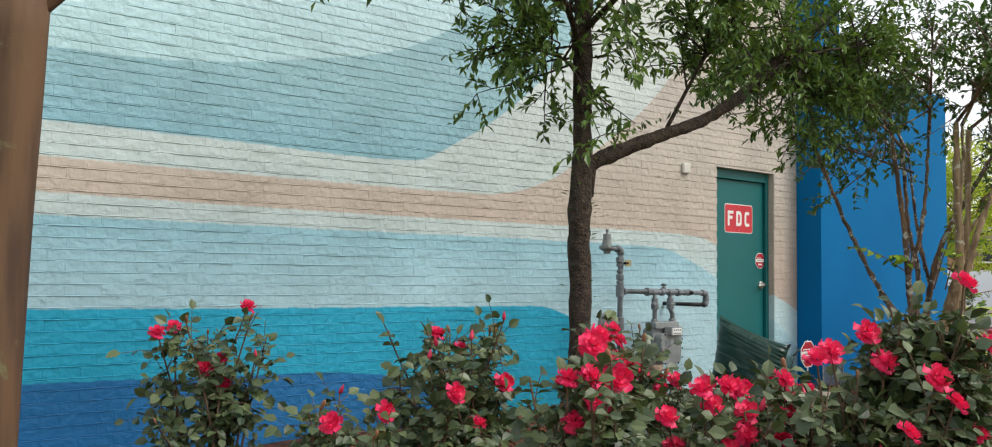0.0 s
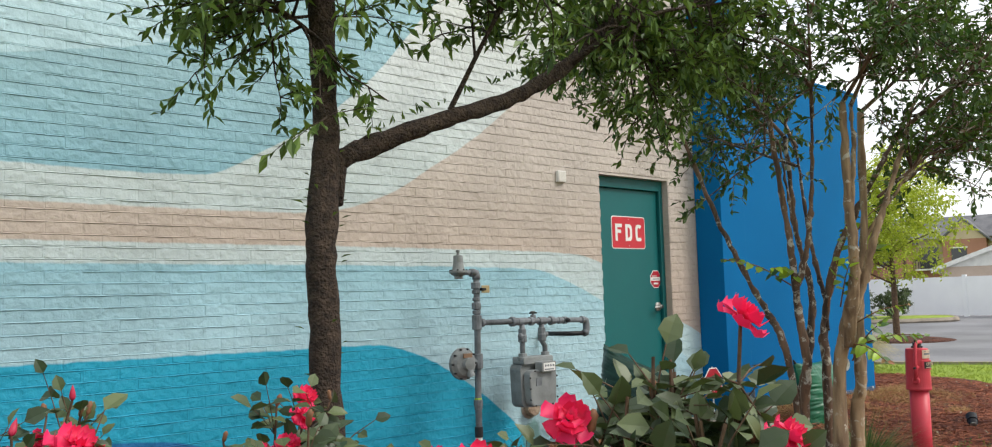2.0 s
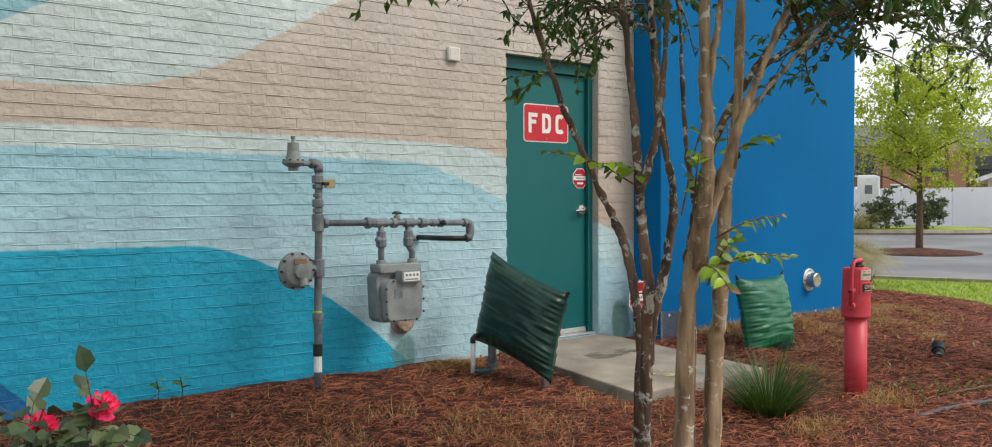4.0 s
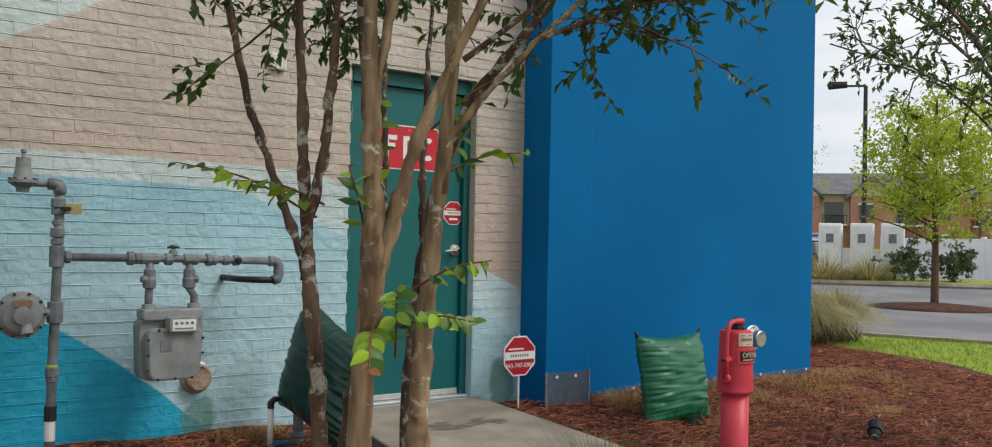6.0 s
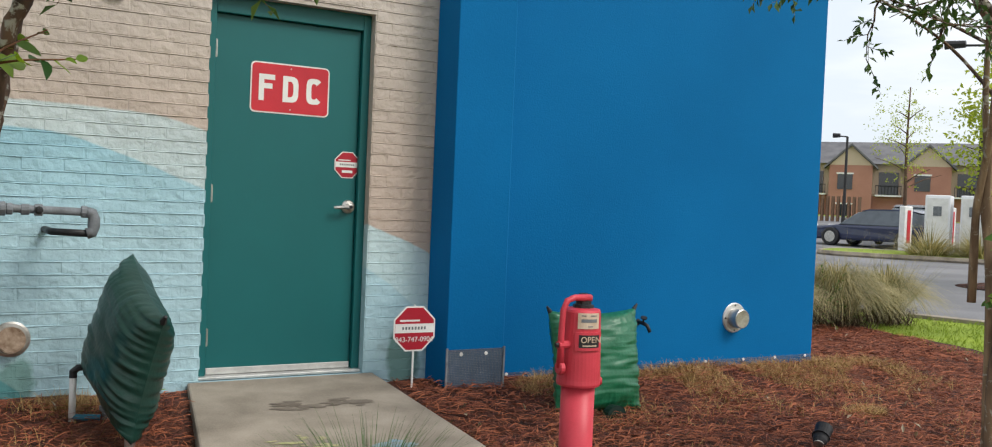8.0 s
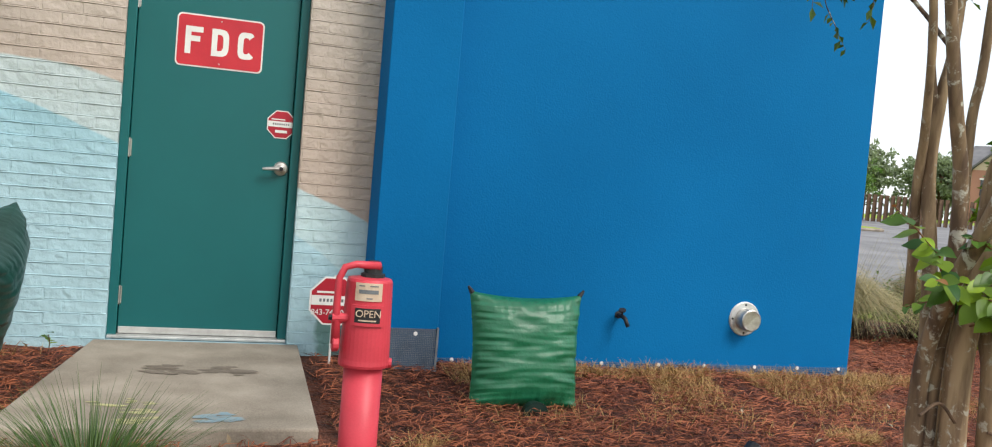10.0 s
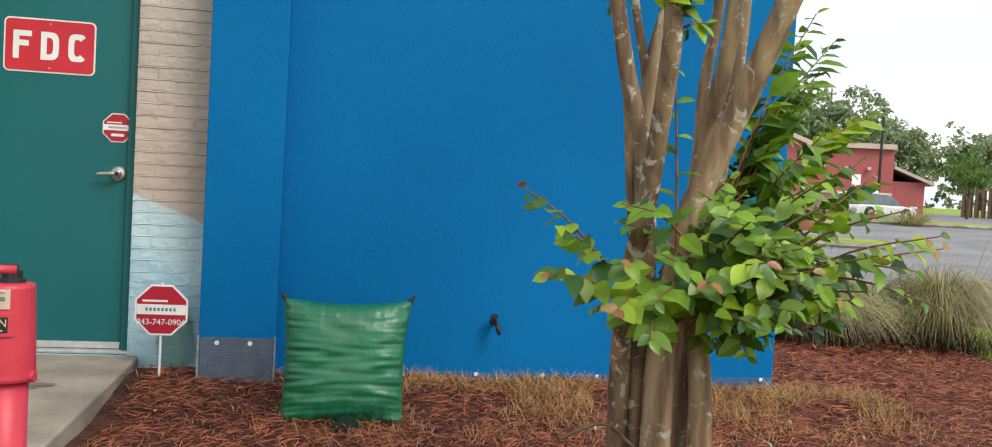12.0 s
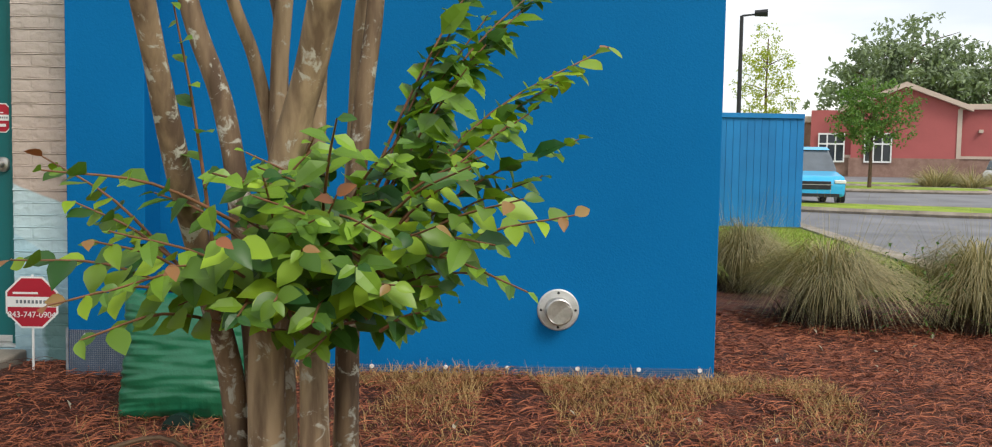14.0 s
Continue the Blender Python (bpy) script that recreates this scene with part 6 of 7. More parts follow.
scatter("fallen_leaves", 260, 53, bed_place, leaf_mat("dead_leaf", (0.24, 0.17, 0.10), (0.40, 0.36, 0.26), trans=0.1), "scattered pale dead leaves on the pine straw", "leaf litter", litter)


def lawn_place(rng):
    while True:
        x, y = rng.uniform(13.2, 22.5), rng.uniform(4.0, 22.0)
        if x < 15.0 + .55 * max(0, min(y, 9) - 6.0) - 1.3 * max(0, y - 9) - .2 or x > 17.2 + .14 * max(0.0, y - 11) + .12 * max(0, 11 - y) ** 1.6:
            continue
        return x, y


def lawn_blade(g, x, y, z, rng):
    g.blade((x, y, z - .04), rand_dir(rng, 1.2), (0, 1, 0), rng.uniform(.05, .09), .008, .1, 1)


scatter("lawn_grass", 26000, 54, lawn_place, leaf_mat("lawn_blade", (0.19, 0.28, 0.025), (0.34, 0.43, 0.05)), "bright green mown grass blades", "grass", lawn_blade)
stick = thing("fallen_stick", 9.7, 3.35, gz(9.7, 3.35) + .02, "thin bare stick lying on the pine straw", "stick")
part("stick", Geo().tube([(-.35, .1, .01), (.0, .02, .02), (.4, -.03, .012), (.75, -.12, .02)], [.009, .01, .008, .005], 6), M_TWIG, stick)

for x, y, s in ((5.21, 5.98, 1.0), (5.33, 5.93, 1.1), (7.70, 5.88, .8), (9.25, 3.62, .7)):
    w = thing("small_weed", x, y, gz(x, y), "small weed with round leaves in the pine straw", "weed", "weeds in the bed")
    part("stalk", Geo().tube([(0, 0, -.02), (.01, 0, .07 * s), (.0, .01, .13 * s)], .003, 5), M_TWIG, w)
    for i in range(7):
        a = i * .9
        piece("leaf", LEAVES[i % 3], w, pose(0, .0, .07 * s + .01 * i, 0, -15, math.degrees(a)) @ Matrix.Scale(.06 * s, 4))
hose = thing("drip_hose", 9.2, 3.2, gz(9.2, 3.2) + .02, "grey-blue irrigation hose half buried in straw", "hose")
part("hose", Geo().tube(spline([(-.5, .09, -.01), (-.1, .02, .012), (.25, -.03, .006), (.7, -.18, .012), (1.3, -.25, -.01)], 5), .014, 8), surface("hose_rubber", (0.08, 0.085, 0.10), (0.05, 0.055, 0.065), rough=.6, scale=20), hose, smooth=True)
rng = random.Random(99)
wood, joined = Geo(), Geo()
low = thing("green_weeds", 9.4, 3.5, gz(9.4, 3.5), "low green weeds creeping round the red post", "weed")
for _ in range(60):
    twig(wood, joined, (rng.gauss(0.1, .32), rng.gauss(-.05, .16), .0), rand_dir(rng, .8), rng.uniform(.05, .12), rng, 6, .025, .6, .1, 1)
tagged(part("runner", wood, M_TWIG, low), kind="stuff")
tagged(part("leaves", joined, M_MID_LEAF, low), kind="stuff")

# ---- far things ----
def leaf_cloud(g, rng, centre, radii, clumps, per, size, ratio=.55, hollow=.35):
    """Clumps of leaves spread through an uneven crown."""
    c = Vector(centre)
    for _ in range(clumps):
        d = rand_dir(rng)
        r = (hollow + (1 - hollow) * rng.random()) * (1 + .28 * noise.noise(d * 2.1 + c))
        q = c + Vector((d.x * radii[0] * r, d.y * radii[1] * r, d.z * radii[2] * r))
        cr = rng.uniform(.10, .2) * (radii[0] + radii[2]) / 2
        for _ in range(per):
            e = rand_dir(rng) * cr * rng.random() ** .5
            e.z *= .6
            g.blade(q + e, rand_dir(rng, -.15), rand_dir(rng, .6), size * rng.uniform(.7, 1.3), size * ratio, .15, 1)


def far_tree(name, x, y, top, radius, clear, label, leafmat, size, clumps, per, seed, bark=None, group="", trunk=.09):
    rng = random.Random(seed)
    z0 = gz(x, y)
    base = thing(name, x, y, z0, label, "tree", group)
    h = top - z0
    wood, leaf = Geo(), Geo()
    part("trunk", stem_geo([(0, 0, -.1), (.02, .01, h * .3), (-.02, .02, h * .6), (0, 0, h * .92)], trunk, trunk * .25, rng, knob=.15, step=4), bark or M_TWIG, base, smooth=True)
    for i in range(13):
        a = rng.uniform(0, 6.283)
        z = clear + (h - clear) * rng.uniform(.0, .75)
        ln = radius * rng.uniform(.6, .95) * (1.1 - .5 * (z - clear) / (h - clear))
        wood.tube([(0, 0, z), (ln * .5 * math.cos(a), ln * .5 * math.sin(a), z + ln * .25), (ln * math.cos(a), ln * math.sin(a), z + ln * .4)], [trunk * .3, trunk * .2, trunk * .08], 5, caps=False)
    tagged(part("branchwork", wood, bark or M_TWIG, base), kind="stuff")
    leaf_cloud(leaf, rng, (0, 0, (clear + h) / 2), (radius, radius, (h - clear) / 2), clumps, per, size)
    tagged(part("crown", leaf, leafmat, base), kind="stuff")
    return base


far_tree("cypress_tree", 24.8, 11.0, 5.25, 1.75, 1.35, "young tree with feathery lime green foliage on the lawn", M_LIME_LEAF, .10, 420, 26, 61)
ring = Geo().lathe((24.8, 11.0, gz(24.8, 11.0) - .03), (0, 0, 1), [(0, 1.5), (.06, 1.1), (.12, .3), (.13, .01)], 24)
solid("tree_ring", ring, M_STRAW_BED, "low mulch mound round the young tree", "mulch ring", smooth=True)
far_tree("street_tree", 27.9, 39.6, 5.5, 1.9, 1.6, "young green tree on a grassy car park island", M_MID_LEAF, .15, 240, 20, 62)
far_tree("street_tree", 23.3, 39.2, 7.4, 1.25, 1.6, "slender young tree with sparse pale leaves", M_LIME_LEAF, .12, 190, 16, 63)
far_tree("street_tree", 37.1, 23.2, 7.0, 1.3, 2.2, "thin nearly bare young tree by the car park", M_LIME_LEAF, .09, 120, 10, 64)
far_tree("street_tree", 40.5, 17.5, 8.5, 2.2, 3.0, "loose tree with pale spring leaves behind the fence", M_LIME_LEAF, .13, 120, 14, 65)
far_tree("street_tree", 47.5, 50.0, 5.2, 1.8, 1.3, "small bright green tree beside the red building", M_MID_LEAF, .18, 130, 14, 66)
for i, (x, y, top, r) in enumerate(((49.5, 89, 14.0, 5.5), (51.5, 87.5, 16.0, 6.5), (57.5, 84, 13.8, 6.0), (65, 93, 9.5, 5), (71, 94, 11, 5), (79, 90, 10, 5), (86, 84, 9, 5.5), (92, 76, 9, 5))):
    far_tree("broad_tree", x, y, top, r, 2.2, "large green tree behind the red building, haze put into its colour", M_HAZED_LEAF, .55, 210, 26, 70 + i, group="woods behind the building", trunk=.3)
rng = random.Random(88)
g = Geo()
for i in range(340):
    x, y = rng.uniform(45, 110), rng.uniform(86, 100)
    if rng.random() < .5:
        x, y = rng.uniform(124, 145), rng.uniform(10, 110)
    leaf_cloud(g, rng, (x, y, gz(x, y) + rng.uniform(.5, 7)), (3, 3, 2.5), 5, 10, .6)
solid("far_woods", g, M_HAZED_LEAF, "distant belt of woodland, its green paled for haze", "woods", kind="stuff")


def shrub(name, x, y, r, h, label, leafmat, size, seed, category="shrub", group=""):
    rng = random.Random(seed)
    base = thing(name, x, y, gz(x, y), label, category, group)
    g = Geo()
    leaf_cloud(g, rng, (0, 0, h / 2), (r, r, h / 2), 90, 20, size, hollow=.2)
    tagged(part("foliage", g, leafmat, base), kind="stuff")
    return base


shrub("dark_shrub", 33.3, 16.4, .95, 1.5, "rounded dark green shrub before the white fence", M_ROSE_LEAF, .12, 91, group="shrubs by the fence")
shrub("dark_shrub", 34.0, 15.2, .75, 1.35, "rounded dark green shrub before the white fence", M_ROSE_LEAF, .12, 92, group="shrubs by the fence")
for i, (x, y, n, h) in enumerate(((31.8, 18.3, 500, 1.1), (32.6, 17.2, 500, 1.1), (33.2, 43.9, 400, 1.2), (31.7, 41.7, 500, 1.2), (33.0, 41.0, 400, 1.1), (36.3, 39.0, 300, 1.0), (35.0, 42.5, 400, 1.1), (38.0, 41.0, 300, .9))):
    tuft("tan_grass", x, y, .9, h * 1.25, n, .03, .42, M_FOUNTAIN, "tan clump of ornamental grass beside the asphalt", "grass clump", 200 + i, "tan grasses")

# lamps
def street_lamp(x, y, top, arm, turn, label):
    base = thing("street_lamp", x, y, gz(x, y), label, "street lamp")
    h = top - gz(x, y)
    part("pole", Geo().lathe((0, 0, -.1), (0, 0, 1), [(0, .14), (.6, .14), (.62, .10), (h, .07)], 12), M_BLACK, base)
    c, s = math.cos(radians(turn)), math.sin(radians(turn))
    part("arm", Geo().tube([(0, 0, h - .1), (arm * c, arm * s, h - .05)], .04, 8), M_BLACK, base)
    part("lamp_head", Geo().tube([(arm * .7 * c, arm * .7 * s, h - .02), (arm * 1.4 * c, arm * 1.4 * s, h - .02)], [.12, .15], 8), M_BLACK, base)


street_lamp(35.3, 19.1, 7.4, .9, 115, "dark metal street lamp by the white fence")
street_lamp(21.7, 37.5, 7.6, .7, -20, "slim dark car park lamp behind the blue enclosure")
street_lamp(52.8, 39.1, 6.5, .6, 120, "distant dark car park lamp")
street_lamp(43.5, 53.0, 7.4, .4, 160, "tall dark pole in front of the red building")

# white vinyl fence
M_VINYL = surface("white_vinyl", (0.80, 0.81, 0.83), (0.74, 0.75, 0.78), rough=0.4, scale=1, fine=60, bump=0.02)
fence = thing("white_fence", 0, 0, 0, "long white vinyl privacy fence across the road", "fence")
fa, fb = Vector((39.8, 21.0)), Vector((35.2, 3.0))
NP = 8
for i in range(NP + 1):
    p = fa.lerp(fb, i / NP)
    z = gz(p.x, p.y)
    part("post", Geo().box(p.x - .07, p.x + .07, p.y - .07, p.y + .07, z - .1, z + 1.55), M_VINYL, fence)
    if i < NP:
        q = fa.lerp(fb, (i + 1) / NP)
        zq = gz(q.x, q.y)
        d = (q - p).normalized() * .07
        nn = Vector((-d.y, d.x)) * .35
        a, b = p + d, q - d
        part("panel", Geo().add([(a.x - nn.x, a.y - nn.y, z + .03), (b.x - nn.x, b.y - nn.y, zq + .03), (b.x + nn.x, b.y + nn.y, zq + .03), (a.x + nn.x, a.y + nn.y, z + .03),
                                 (a.x - nn.x, a.y - nn.y, z + 1.48), (b.x - nn.x, b.y - nn.y, zq + 1.48), (b.x + nn.x, b.y + nn.y, zq + 1.48), (a.x + nn.x, a.y + nn.y, z + 1.48)],
                                [(0, 3, 2, 1), (4, 5, 6, 7), (0, 1, 5, 4), (1, 2, 6, 5), (2, 3, 7, 6), (3, 0, 4, 7)]), M_VINYL, fence)
for i, t in enumerate((0.0, .36, .70)):
    x, y = 33.3 + .95 * t * 1.4, 19.1 - 1.75 * t * 1.4
    cab = thing("utility_cabinet", x, y, gz(x, y), "white metal utility cabinet beside the road", "cabinet", "utility cabinets")
    cab.rotation_euler.z = radians(-61)
    part("cabinet_body", Geo().box(-.36, .36, -.5, .5, 0, 1.95), M_VINYL, cab, bevel=.03)
    part("cabinet_door", Geo().box(-.30, .30, -.53, -.502, .12, 1.85), M_WHITE, cab)
    part("louvre", Geo().box(-.12, .12, -.545, -.532, 1.3, 1.6), M_GREY_PAINT, cab)

# blue enclosure
M_BOARD = surface("blue_board", (0.004, 0.19, 0.46), (0.003, 0.15, 0.38), rough=0.55, scale=1.5, fine=60, bump=0.1, vary=.06)
shed = thing("board_enclosure", 0, 0, 0, "bright blue timber board enclosure behind the building", "enclosure")
SY = 20.55
z0 = gz(16, SY)
n = 0
x = 12.4
while x < 18.40:
    part("board", Geo().box(x, x + .145, SY, SY + .025, z0, 2.60), M_BOARD, shed)
    x += .152
part("side_panel", Geo().box(18.38, 18.41, SY + .03, SY + 5, z0, 2.60), M_BOARD, shed)
part("back_panel", Geo().box(12.4, 18.40, SY + .027, SY + .06, z0, 2.60), M_BOARD, shed)
part("cap_rail", Geo().box(12.35, 18.46, SY - .05, SY + .09, 2.602, 2.70), M_BOARD, shed)

# grassy island with kerb
def island(cx, cy, ax, ay, turn, label):
    g, k = Geo(), Geo()
    ring = []
    for i in range(28):
        a = 2 * math.pi * i / 28
        u, v = ax * math.copysign(abs(math.cos(a)) ** .5, math.cos(a)), ay * math.copysign(abs(math.sin(a)) ** .5, math.sin(a))
        c, s = math.cos(radians(turn)), math.sin(radians(turn))
        ring.append((cx + u * c - v * s, cy + u * s + v * c))
    g.add([(x, y, gz(x, y) + .13) for x, y in ring], [tuple(range(28))])
    solid("island_lawn", g, M_LAWN, label, "traffic island", kind="structure")
    line = [(x, y, gz(x, y) + .05) for x, y in ring] + [(ring[0][0], ring[0][1], gz(*ring[0]) + .05)]
    solid("kerb_island", Geo().tube(line, .1, 6, caps=False), M_CONCRETE, "pale concrete kerb round the grassy island", "kerb", kind="structure")


island(23.2, 26.5, 3.4, 1.3, -22, "small grassy island in the car park")
island(27.9, 39.6, 4.5, 1.6, -25, "grassy island with a young tree")
island(34.5, 42.0, 7.0, 1.5, -25, "planted island with ornamental grasses")
island(33.0, 17.5, 4.5, 1.6, -61, "planted island before the white fence")


# cars
def car(x, y, turn, paint, label, h=1.66, ln=4.6, w=1.84):
    base = thing("parked_car", x, y, gz(x, y), label, "car")
    base.rotation_euler.z = radians(turn)
    M_GLASS = surface("car_glass", (0.10, 0.12, 0.14), rough=0.08, spec=0.8, bump=0.0)
    low = [(-.5, .25), (-.5, .62), (-.46, .80), (-.25, .93), (.22, .95), (.46, .92), (.5, .70), (.5, .28)]

    def loft(prof, ws, zs):
        g = Geo()
        k = len(prof)
        for sgn in (-1, 1):
            g.v += [(px * ln, sgn * w / 2 * wz, pz * zs) for (px, pz), wz in zip(prof, ws)]
        g.f += [tuple(range(k)), tuple(reversed(range(k, 2 * k)))] + [((i + 1) % k, i, k + i, k + (i + 1) % k) for i in range(k)]
        return g

    part("body", loft(low, [.93, .98, .97, .95, .95, .96, .97, .93], h / 1.66), paint, base, bevel=.09)
    part("cabin", loft([(-.25, .92), (-.10, 1.45), (.0, 1.60), (.30, 1.62), (.44, 1.42), (.46, .91)], [.93, .80, .76, .76, .80, .93], h / 1.66), M_GLASS, base, "dark windows", bevel=.04)
    part("roof", loft([(-.08, 1.52), (.0, 1.61), (.30, 1.64), (.42, 1.50), (.30, 1.57), (.0, 1.55)], [.81, .78, .78, .80, .78, .78], h / 1.66), paint, base)
    part("grille", Geo().box(-ln / 2 - .02, -ln / 2 + .02, -.46, .46, .50, .74), M_BLACK, base, "black grille", bevel=.01)
    part("lower_grille", Geo().box(-ln / 2 - .03, -ln / 2 + .02, -.7, .7, .28, .38), M_BLACK, base)
    part("badge_bar", Geo().box(-ln / 2 - .03, -ln / 2 - .021, -.5, .5, .63, .65), M_STEEL, base)
    for sy in (-.72, .72):
        part("headlight", Geo().box(-ln / 2 - .015, -ln / 2 + .2, sy - .16, sy + .16, .68, .78), M_WHITE, base, bevel=.02)
        for sx in (-.30, .31):
            wheel = part("wheel", Geo().lathe((sx * ln, sy * 1.24 - .11, .34), (0, 1, 0), [(0, .30), (.02, .34), (.20, .34), (.22, .30)], 20), M_BLACK, base, "black tyre")
            part("rim", Geo().lathe((sx * ln, sy * 1.24 - .115, .34), (0, 1, 0), [(0, .02), (.001, .21), (.229, .21), (.23, .02)], 16), M_STEEL, wheel)
    return base


car(21.8, 30.2, 80, surface("sky_blue_paint", (0.03, 0.40, 0.70), (0.027, 0.37, 0.66), rough=0.2, spec=.7, bump=0), "bright sky blue parked car with a black grille", h=1.85)
car(36.2, 23.6, -78, surface("navy_paint", (0.03, 0.04, 0.09), (0.025, 0.032, 0.075), rough=0.2, spec=.7, bump=0), "dark navy parked car beside a charging post", h=1.45)
car(39.5, 24.5, 20, surface("black_paint", (0.015, 0.015, 0.017), rough=0.2, spec=.7, bump=0), "black parked car behind the charging post")
car(37.3, 43.6, 200, surface("silver_paint", (0.62, 0.62, 0.62), (0.55, 0.55, 0.55), rough=0.25, bump=0), "silver parked car in front of the red building", h=1.4)
for x, y in ((35.2, 21.7), (36.6, 21.0)):
    c = thing("charging_post", x, y, gz(x, y), "white and red electric charging post", "charging post", "charging posts")
    part("post_body", Geo().box(-.22, .22, -.12, .12, 0, 1.6), M_WHITE, c, bevel=.05)
    part("red_panel", Geo().box(-.09, .09, -.135, -.122, .3, 1.45), M_SIGN_RED, c, bevel=.005)
for x, y, h in ((37.2, 45.2, 2.3), (37.9, 44.6, 1.5)):
    c = thing("parking_sign", x, y, gz(x, y), "small white sign on a thin post", "sign", "parking signs")
    part("post", Geo().tube([(0, 0, 0), (0, 0, h)], .03, 8), M_WHITE, c)
    part("sign_plate", Geo().box(-.25, .25, -.05, -.032, h - .55, h), M_WHITE, c)

# red building
# The cladding red is lightened towards pink to carry the distance haze.
M_REDWALL = surface("hazed_red_cladding", (0.40, 0.10, 0.095), (0.34, 0.085, 0.08), rough=0.6, scale=.6, fine=20, bump=.1)
M_TRIM = surface("tan_trim", (0.55, 0.44, 0.36), (0.48, 0.38, 0.31), rough=0.7, scale=1, fine=20)
M_BRICKRED = surface("dull_brick", (0.30, 0.19, 0.15), (0.22, 0.13, 0.10), rough=0.9, scale=3, fine=14, bump=.2)
M_ROOFGREY = surface("grey_roof", (0.16, 0.16, 0.17), (0.10, 0.10, 0.11), rough=0.8, scale=1, fine=9, bump=.2)
M_PANE = surface("dark_pane", (0.02, 0.022, 0.025), rough=0.1, spec=.8, bump=0)
red = thing("red_building", 32.3, 59.3, gz(36, 58), "low red restaurant building with tan trim and a gable", "building")
red.rotation_euler.z = math.atan2(53.6 - 59.3, 46.9 - 32.3)
zb = gz(36, 58)


def rb(name, x0, x1, y0, y1, za, zb_, m, label="", bev=0):
    return part(name, Geo().box(x0, x1, y0, y1, za, zb_), m, red, label, bevel=bev)


rb("brick_base", 0, 13.9, 0, .3, -.5, 1.15, M_BRICKRED, "brown brick base")
rb("red_wall", .0, 13.9, .02, 9, 1.152, 4.1, M_REDWALL)
rb("base_trim", 0, 13.9, -.06, .0, 1.15, 1.32, M_TRIM)
rb("cornice", 8.4, 14.0, -.25, 9.1, 4.1, 4.42, M_TRIM, "tan cornice")
rb("low_wing", 13.92, 15.9, .3, 8, -.5, 2.1, M_REDWALL)
part("wing_roof", Geo().add([(13.95, 0, 3.1), (16.4, 0, 2.1), (16.4, 8, 2.1), (13.95, 8, 3.1), (13.95, 0, 2.9), (16.4, 0, 1.9), (16.4, 8, 1.9), (13.95, 8, 2.9)],
                            [(0, 1, 2, 3), (7, 6, 5, 4), (0, 4, 5, 1), (1, 5, 6, 2), (2, 6, 7, 3), (3, 7, 4, 0)]), M_TRIM, red)
part("gable_wall", Geo().add([(2.4, -.3, 1.15), (8.4, -.3, 1.15), (8.4, -.3, 4.3), (5.4, -.3, 5.5), (2.4, -.3, 4.3), (2.4, 6, 1.15), (8.4, 6, 1.15), (8.4, 6, 4.3), (5.4, 6, 5.5), (2.4, 6, 4.3)],
                             [(0, 1, 2, 3, 4), (9, 8, 7, 6, 5), (0, 5, 6, 1), (1, 6, 7, 2), (4, 9, 5, 0)]), M_REDWALL, red)
for s in (-1, 1):
    part("gable_roof", Geo().add([(5.4, -.8, 5.75), (5.4 + s * 3.7, -.8, 4.25), (5.4 + s * 3.7, 6, 4.25), (5.4, 6, 5.75), (5.4, -.8, 5.45), (5.4 + s * 3.7, -.8, 3.95), (5.4 + s * 3.7, 6, 3.95), (5.4, 6, 5.45)],
                                 [(0, 1, 2, 3), (7, 6, 5, 4), (0, 4, 5, 1), (1, 5, 6, 2), (2, 6, 7, 3), (3, 7, 4, 0)]), M_TRIM, red, "pale gable roof edge")
rb("corner_trim", 8.3, 8.55, -.36, -.3, 1.15, 4.1, M_TRIM)
rb("pillar_base", 2.3, 8.5, -.35, -.01, -.5, 1.15, M_BRICKRED)
for x in (.5, 3.2):
    win = rb("window", x, x + 1.5, -.42 if x > 2 else -.1, -.36 if x > 2 else -.03, .9, 2.6, M_PANE, "dark pane")
    for k in range(4):
        part("window_bar", Geo().box(x + .5 * k - .04, x + .5 * k + .04, (-.47 if x > 2 else -.15), (-.425 if x > 2 else -.105), .85, 2.65), M_WHITE, win)
    for z in (.9, 2.0, 2.62):
        part("window_bar", Geo().box(x - .04, x + 1.54, (-.46 if x > 2 else -.14), (-.426 if x > 2 else -.106), z - .05, z + .05), M_WHITE, win)
for x in (9.6, 11.0, 12.4):
    part("wall_lamp", Geo().box(x - .12, x + .12, -.25, .01, 2.7, 2.9), M_TRIM, red, bevel=.03)
rb("left_wing", -9, -.02, 1.5, 9, -.5, 3.4, M_BRICKRED)
rb("left_cornice", -9.1, -.03, 1.3, 9.1, 3.4, 3.8, M_TRIM)
red.location.z = zb

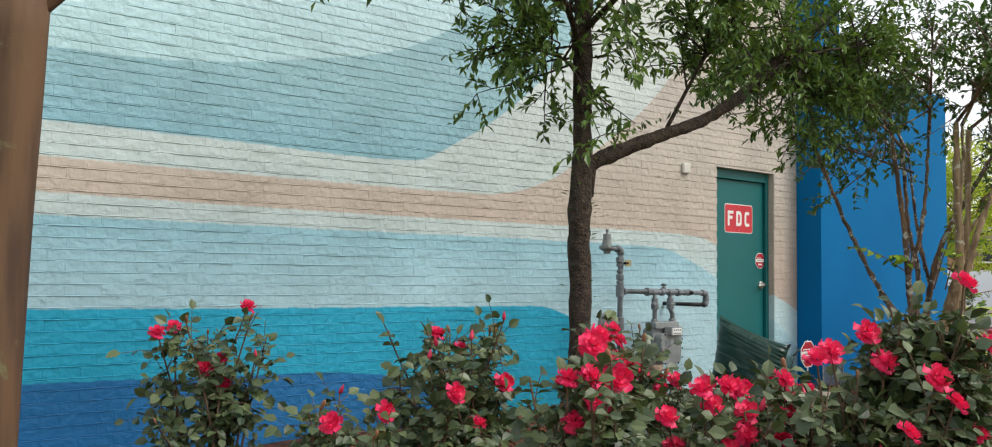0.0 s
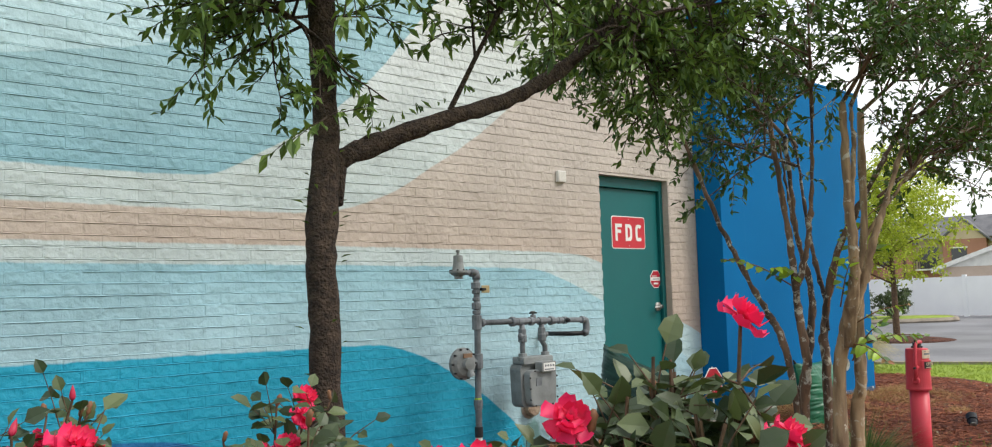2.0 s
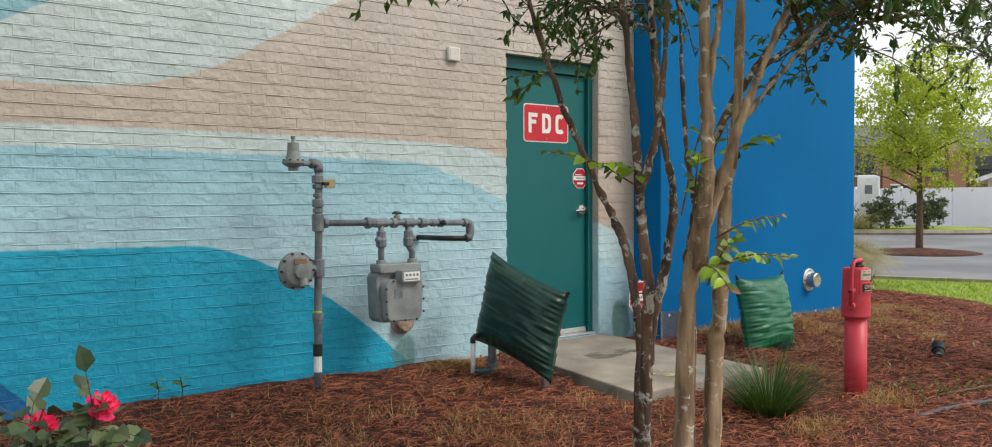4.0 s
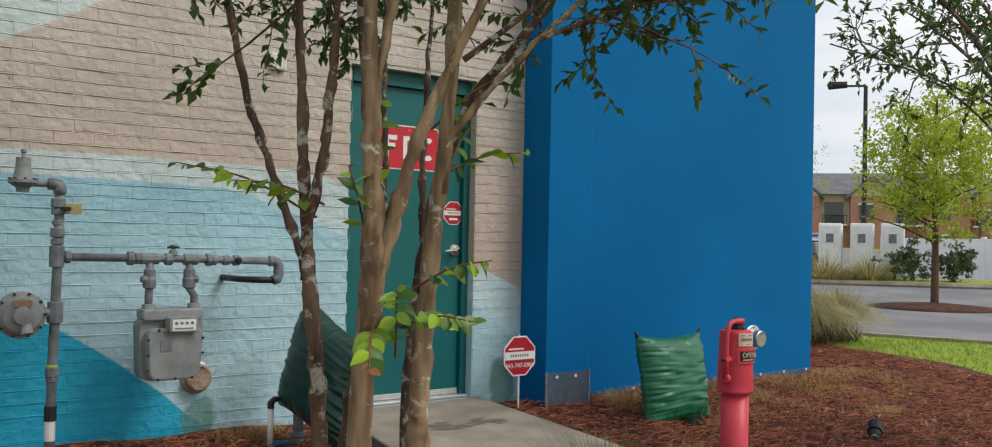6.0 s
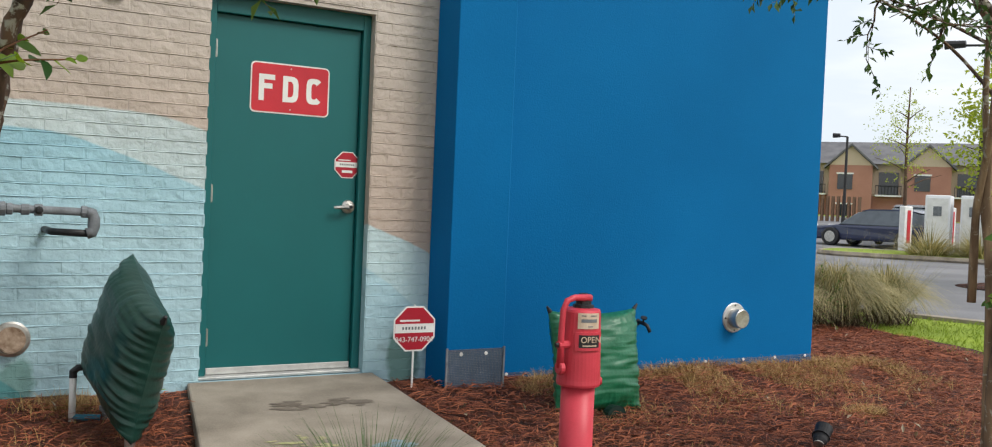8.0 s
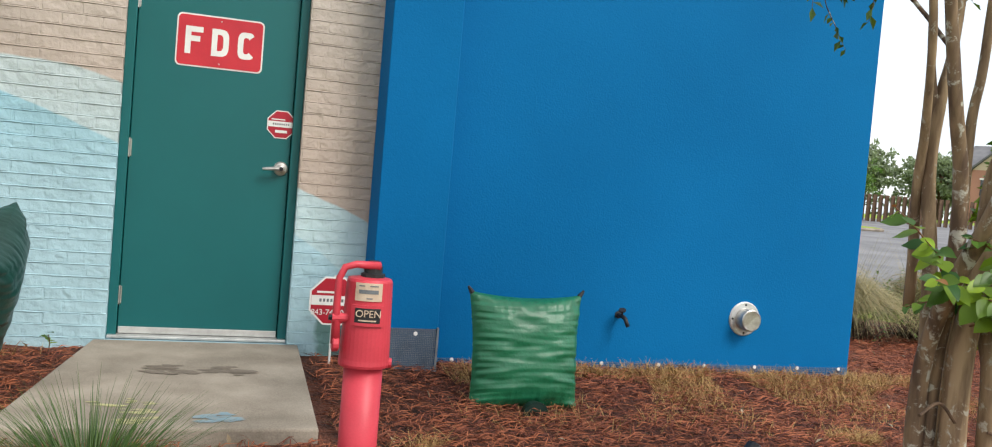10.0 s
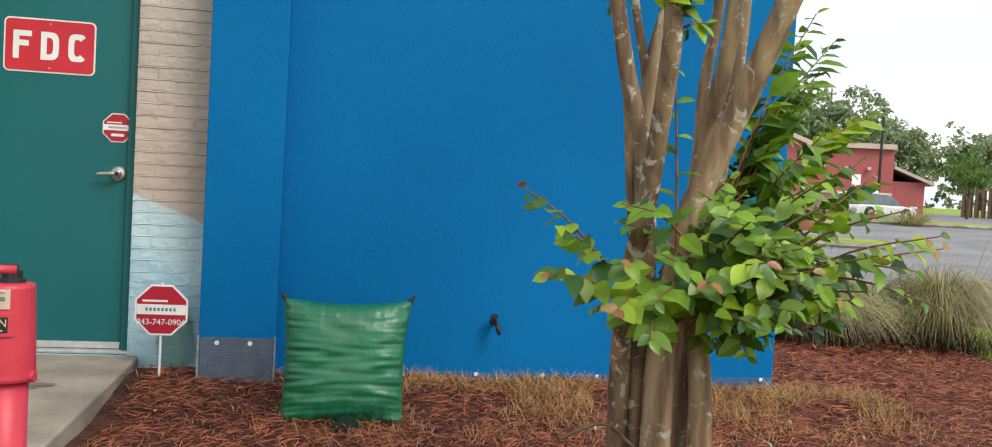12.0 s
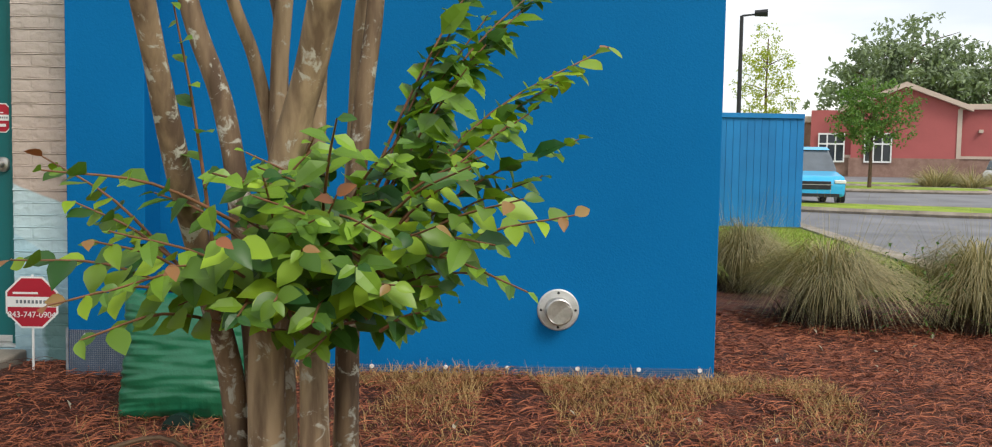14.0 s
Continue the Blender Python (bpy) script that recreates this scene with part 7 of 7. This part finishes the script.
# apartments
def apartments(x, y, turn, width, label, seed):
    base = thing("apartment_house", x, y, gz(x, y) - 1.3, label, "house")
    base.rotation_euler.z = radians(turn)
    # Brick and siding are set paler, with distance haze in their colours.
    m_red = surface("hazed_red_brick", (0.40, 0.20, 0.15), (0.33, 0.16, 0.12), rough=.9, scale=.5, fine=12)
    m_wall = surface("hazed_tan_siding", (0.52, 0.42, 0.32), (0.45, 0.36, 0.27), rough=.8, scale=.4, fine=12)
    part("wall", Geo().box(0, width, 0, 9, -.5, 6.5), m_wall, base)
    part("brick_band", Geo().box(-.03, width + .03, -.05, -.003, -.5, 3.2), m_red, base, "red brick lower storey")
    part("roof", Geo().add([(-.6, -.7, 6.4), (width + .6, -.7, 6.4), (width + .6, 9.7, 6.4), (-.6, 9.7, 6.4), (.5, 4.5, 8.9), (width - .5, 4.5, 8.9)],
                           [(0, 1, 5, 4), (1, 2, 5), (2, 3, 4, 5), (3, 0, 4), (3, 2, 1, 0)]), M_ROOFGREY, base, "grey shingle roof")
    n = int(width // 7)
    for i in range(n):
        gx = 1.2 + i * 7
        part("brick_pier", Geo().box(gx, gx + 4, -1.2, 3.9, -.5, 6.2), m_red, base, "red brick pier")
        part("gable", Geo().add([(gx, -1.22, 6.2), (gx + 4, -1.22, 6.2), (gx + 2, -1.22, 8.1), (gx, 4, 6.2), (gx + 4, 4, 6.2), (gx + 2, 4, 8.1)],
                                [(0, 1, 2), (5, 4, 3), (0, 3, 4, 1), (1, 4, 5, 2), (2, 5, 3, 0)]), m_wall, base, "tan gable")
        for sd in (-1, 1):
            part("gable_roof", Geo().add([(gx + 2, -1.5, 8.35), (gx + 2 + sd * 2.5, -1.5, 6.05), (gx + 2 + sd * 2.5, 4, 6.05), (gx + 2, 4, 8.35), (gx + 2, -1.5, 8.12), (gx + 2 + sd * 2.5, -1.5, 5.82), (gx + 2 + sd * 2.5, 4, 5.82), (gx + 2, 4, 8.12)],
                                         [(0, 1, 2, 3), (7, 6, 5, 4), (0, 4, 5, 1), (1, 5, 6, 2), (2, 6, 7, 3), (3, 7, 4, 0)]), M_ROOFGREY, base)
        for k in range(2):
            win = part("window", Geo().box(gx + .8, gx + 2.2, -1.26, -1.205, .8 + 3.0 * k, 2.3 + 3.0 * k), M_PANE, base, "dark window")
            part("window_frame", Geo().box(gx + .7, gx + 2.3, -1.3, -1.262, 2.3 + 3.0 * k, 2.45 + 3.0 * k), M_WHITE, win)
        balc = part("balcony", Geo().box(gx + 4.3, gx + 6.7, -1.0, -.06, 3.2, 3.35), M_WHITE, base)
        for k in range(9):
            part("baluster", Geo().box(gx + 4.3 + .29 * k, gx + 4.36 + .29 * k, -1.0, -.95, 3.35, 4.2), M_BLACK, balc)
        part("balcony_rail", Geo().box(gx + 4.3, gx + 6.7, -1.02, -.94, 4.2, 4.28), M_BLACK, balc)
        part("door_pane", Geo().box(gx + 4.6, gx + 6.4, -.1, -.06, 3.4, 5.6), M_PANE, base)


apartments(77.0, 72.0, -52, 36, "brick and tan apartment house with grey gabled roofs", 1)
apartments(98.0, 47.0, -78, 42, "tan apartment house with balconies behind the white fence", 2)
gar = thing("garage", 46.0, 15.0, gz(46, 15), "low garage with a pale gabled roof behind the fence", "garage")
gar.rotation_euler.z = radians(-75)
part("wall", Geo().box(-3, 3, 0, 6, -.5, 1.9), M_TRIM, gar)
part("gable", Geo().add([(-3, -.02, 1.9), (3, -.02, 1.9), (0, -.02, 2.9)], [(0, 1, 2)]), M_WHITE, gar)
for s in (-1, 1):
    part("roof", Geo().add([(0, -.3, 3.1), (s * 3.4, -.3, 1.85), (s * 3.4, 6.3, 1.85), (0, 6.3, 3.1), (0, -.3, 2.9), (s * 3.4, -.3, 1.65), (s * 3.4, 6.3, 1.65), (0, 6.3, 2.9)],
                           [(0, 1, 2, 3), (7, 6, 5, 4), (0, 4, 5, 1), (1, 5, 6, 2), (2, 6, 7, 3), (3, 7, 4, 0)]), M_WHITE if s else M_ROOFGREY, gar)
back = thing("board_fence", 0, 0, 0, "weathered grey board fence beside the red building", "fence")
for i in range(40):
    p = Vector((49.5, 53.0)).lerp(Vector((62.0, 45.0)), i / 40)
    z = gz(p.x, p.y)
    part("board", Geo().box(p.x - .16, p.x + .16, p.y - .02, p.y + .02, z, z + 1.8), M_TWIG, back)
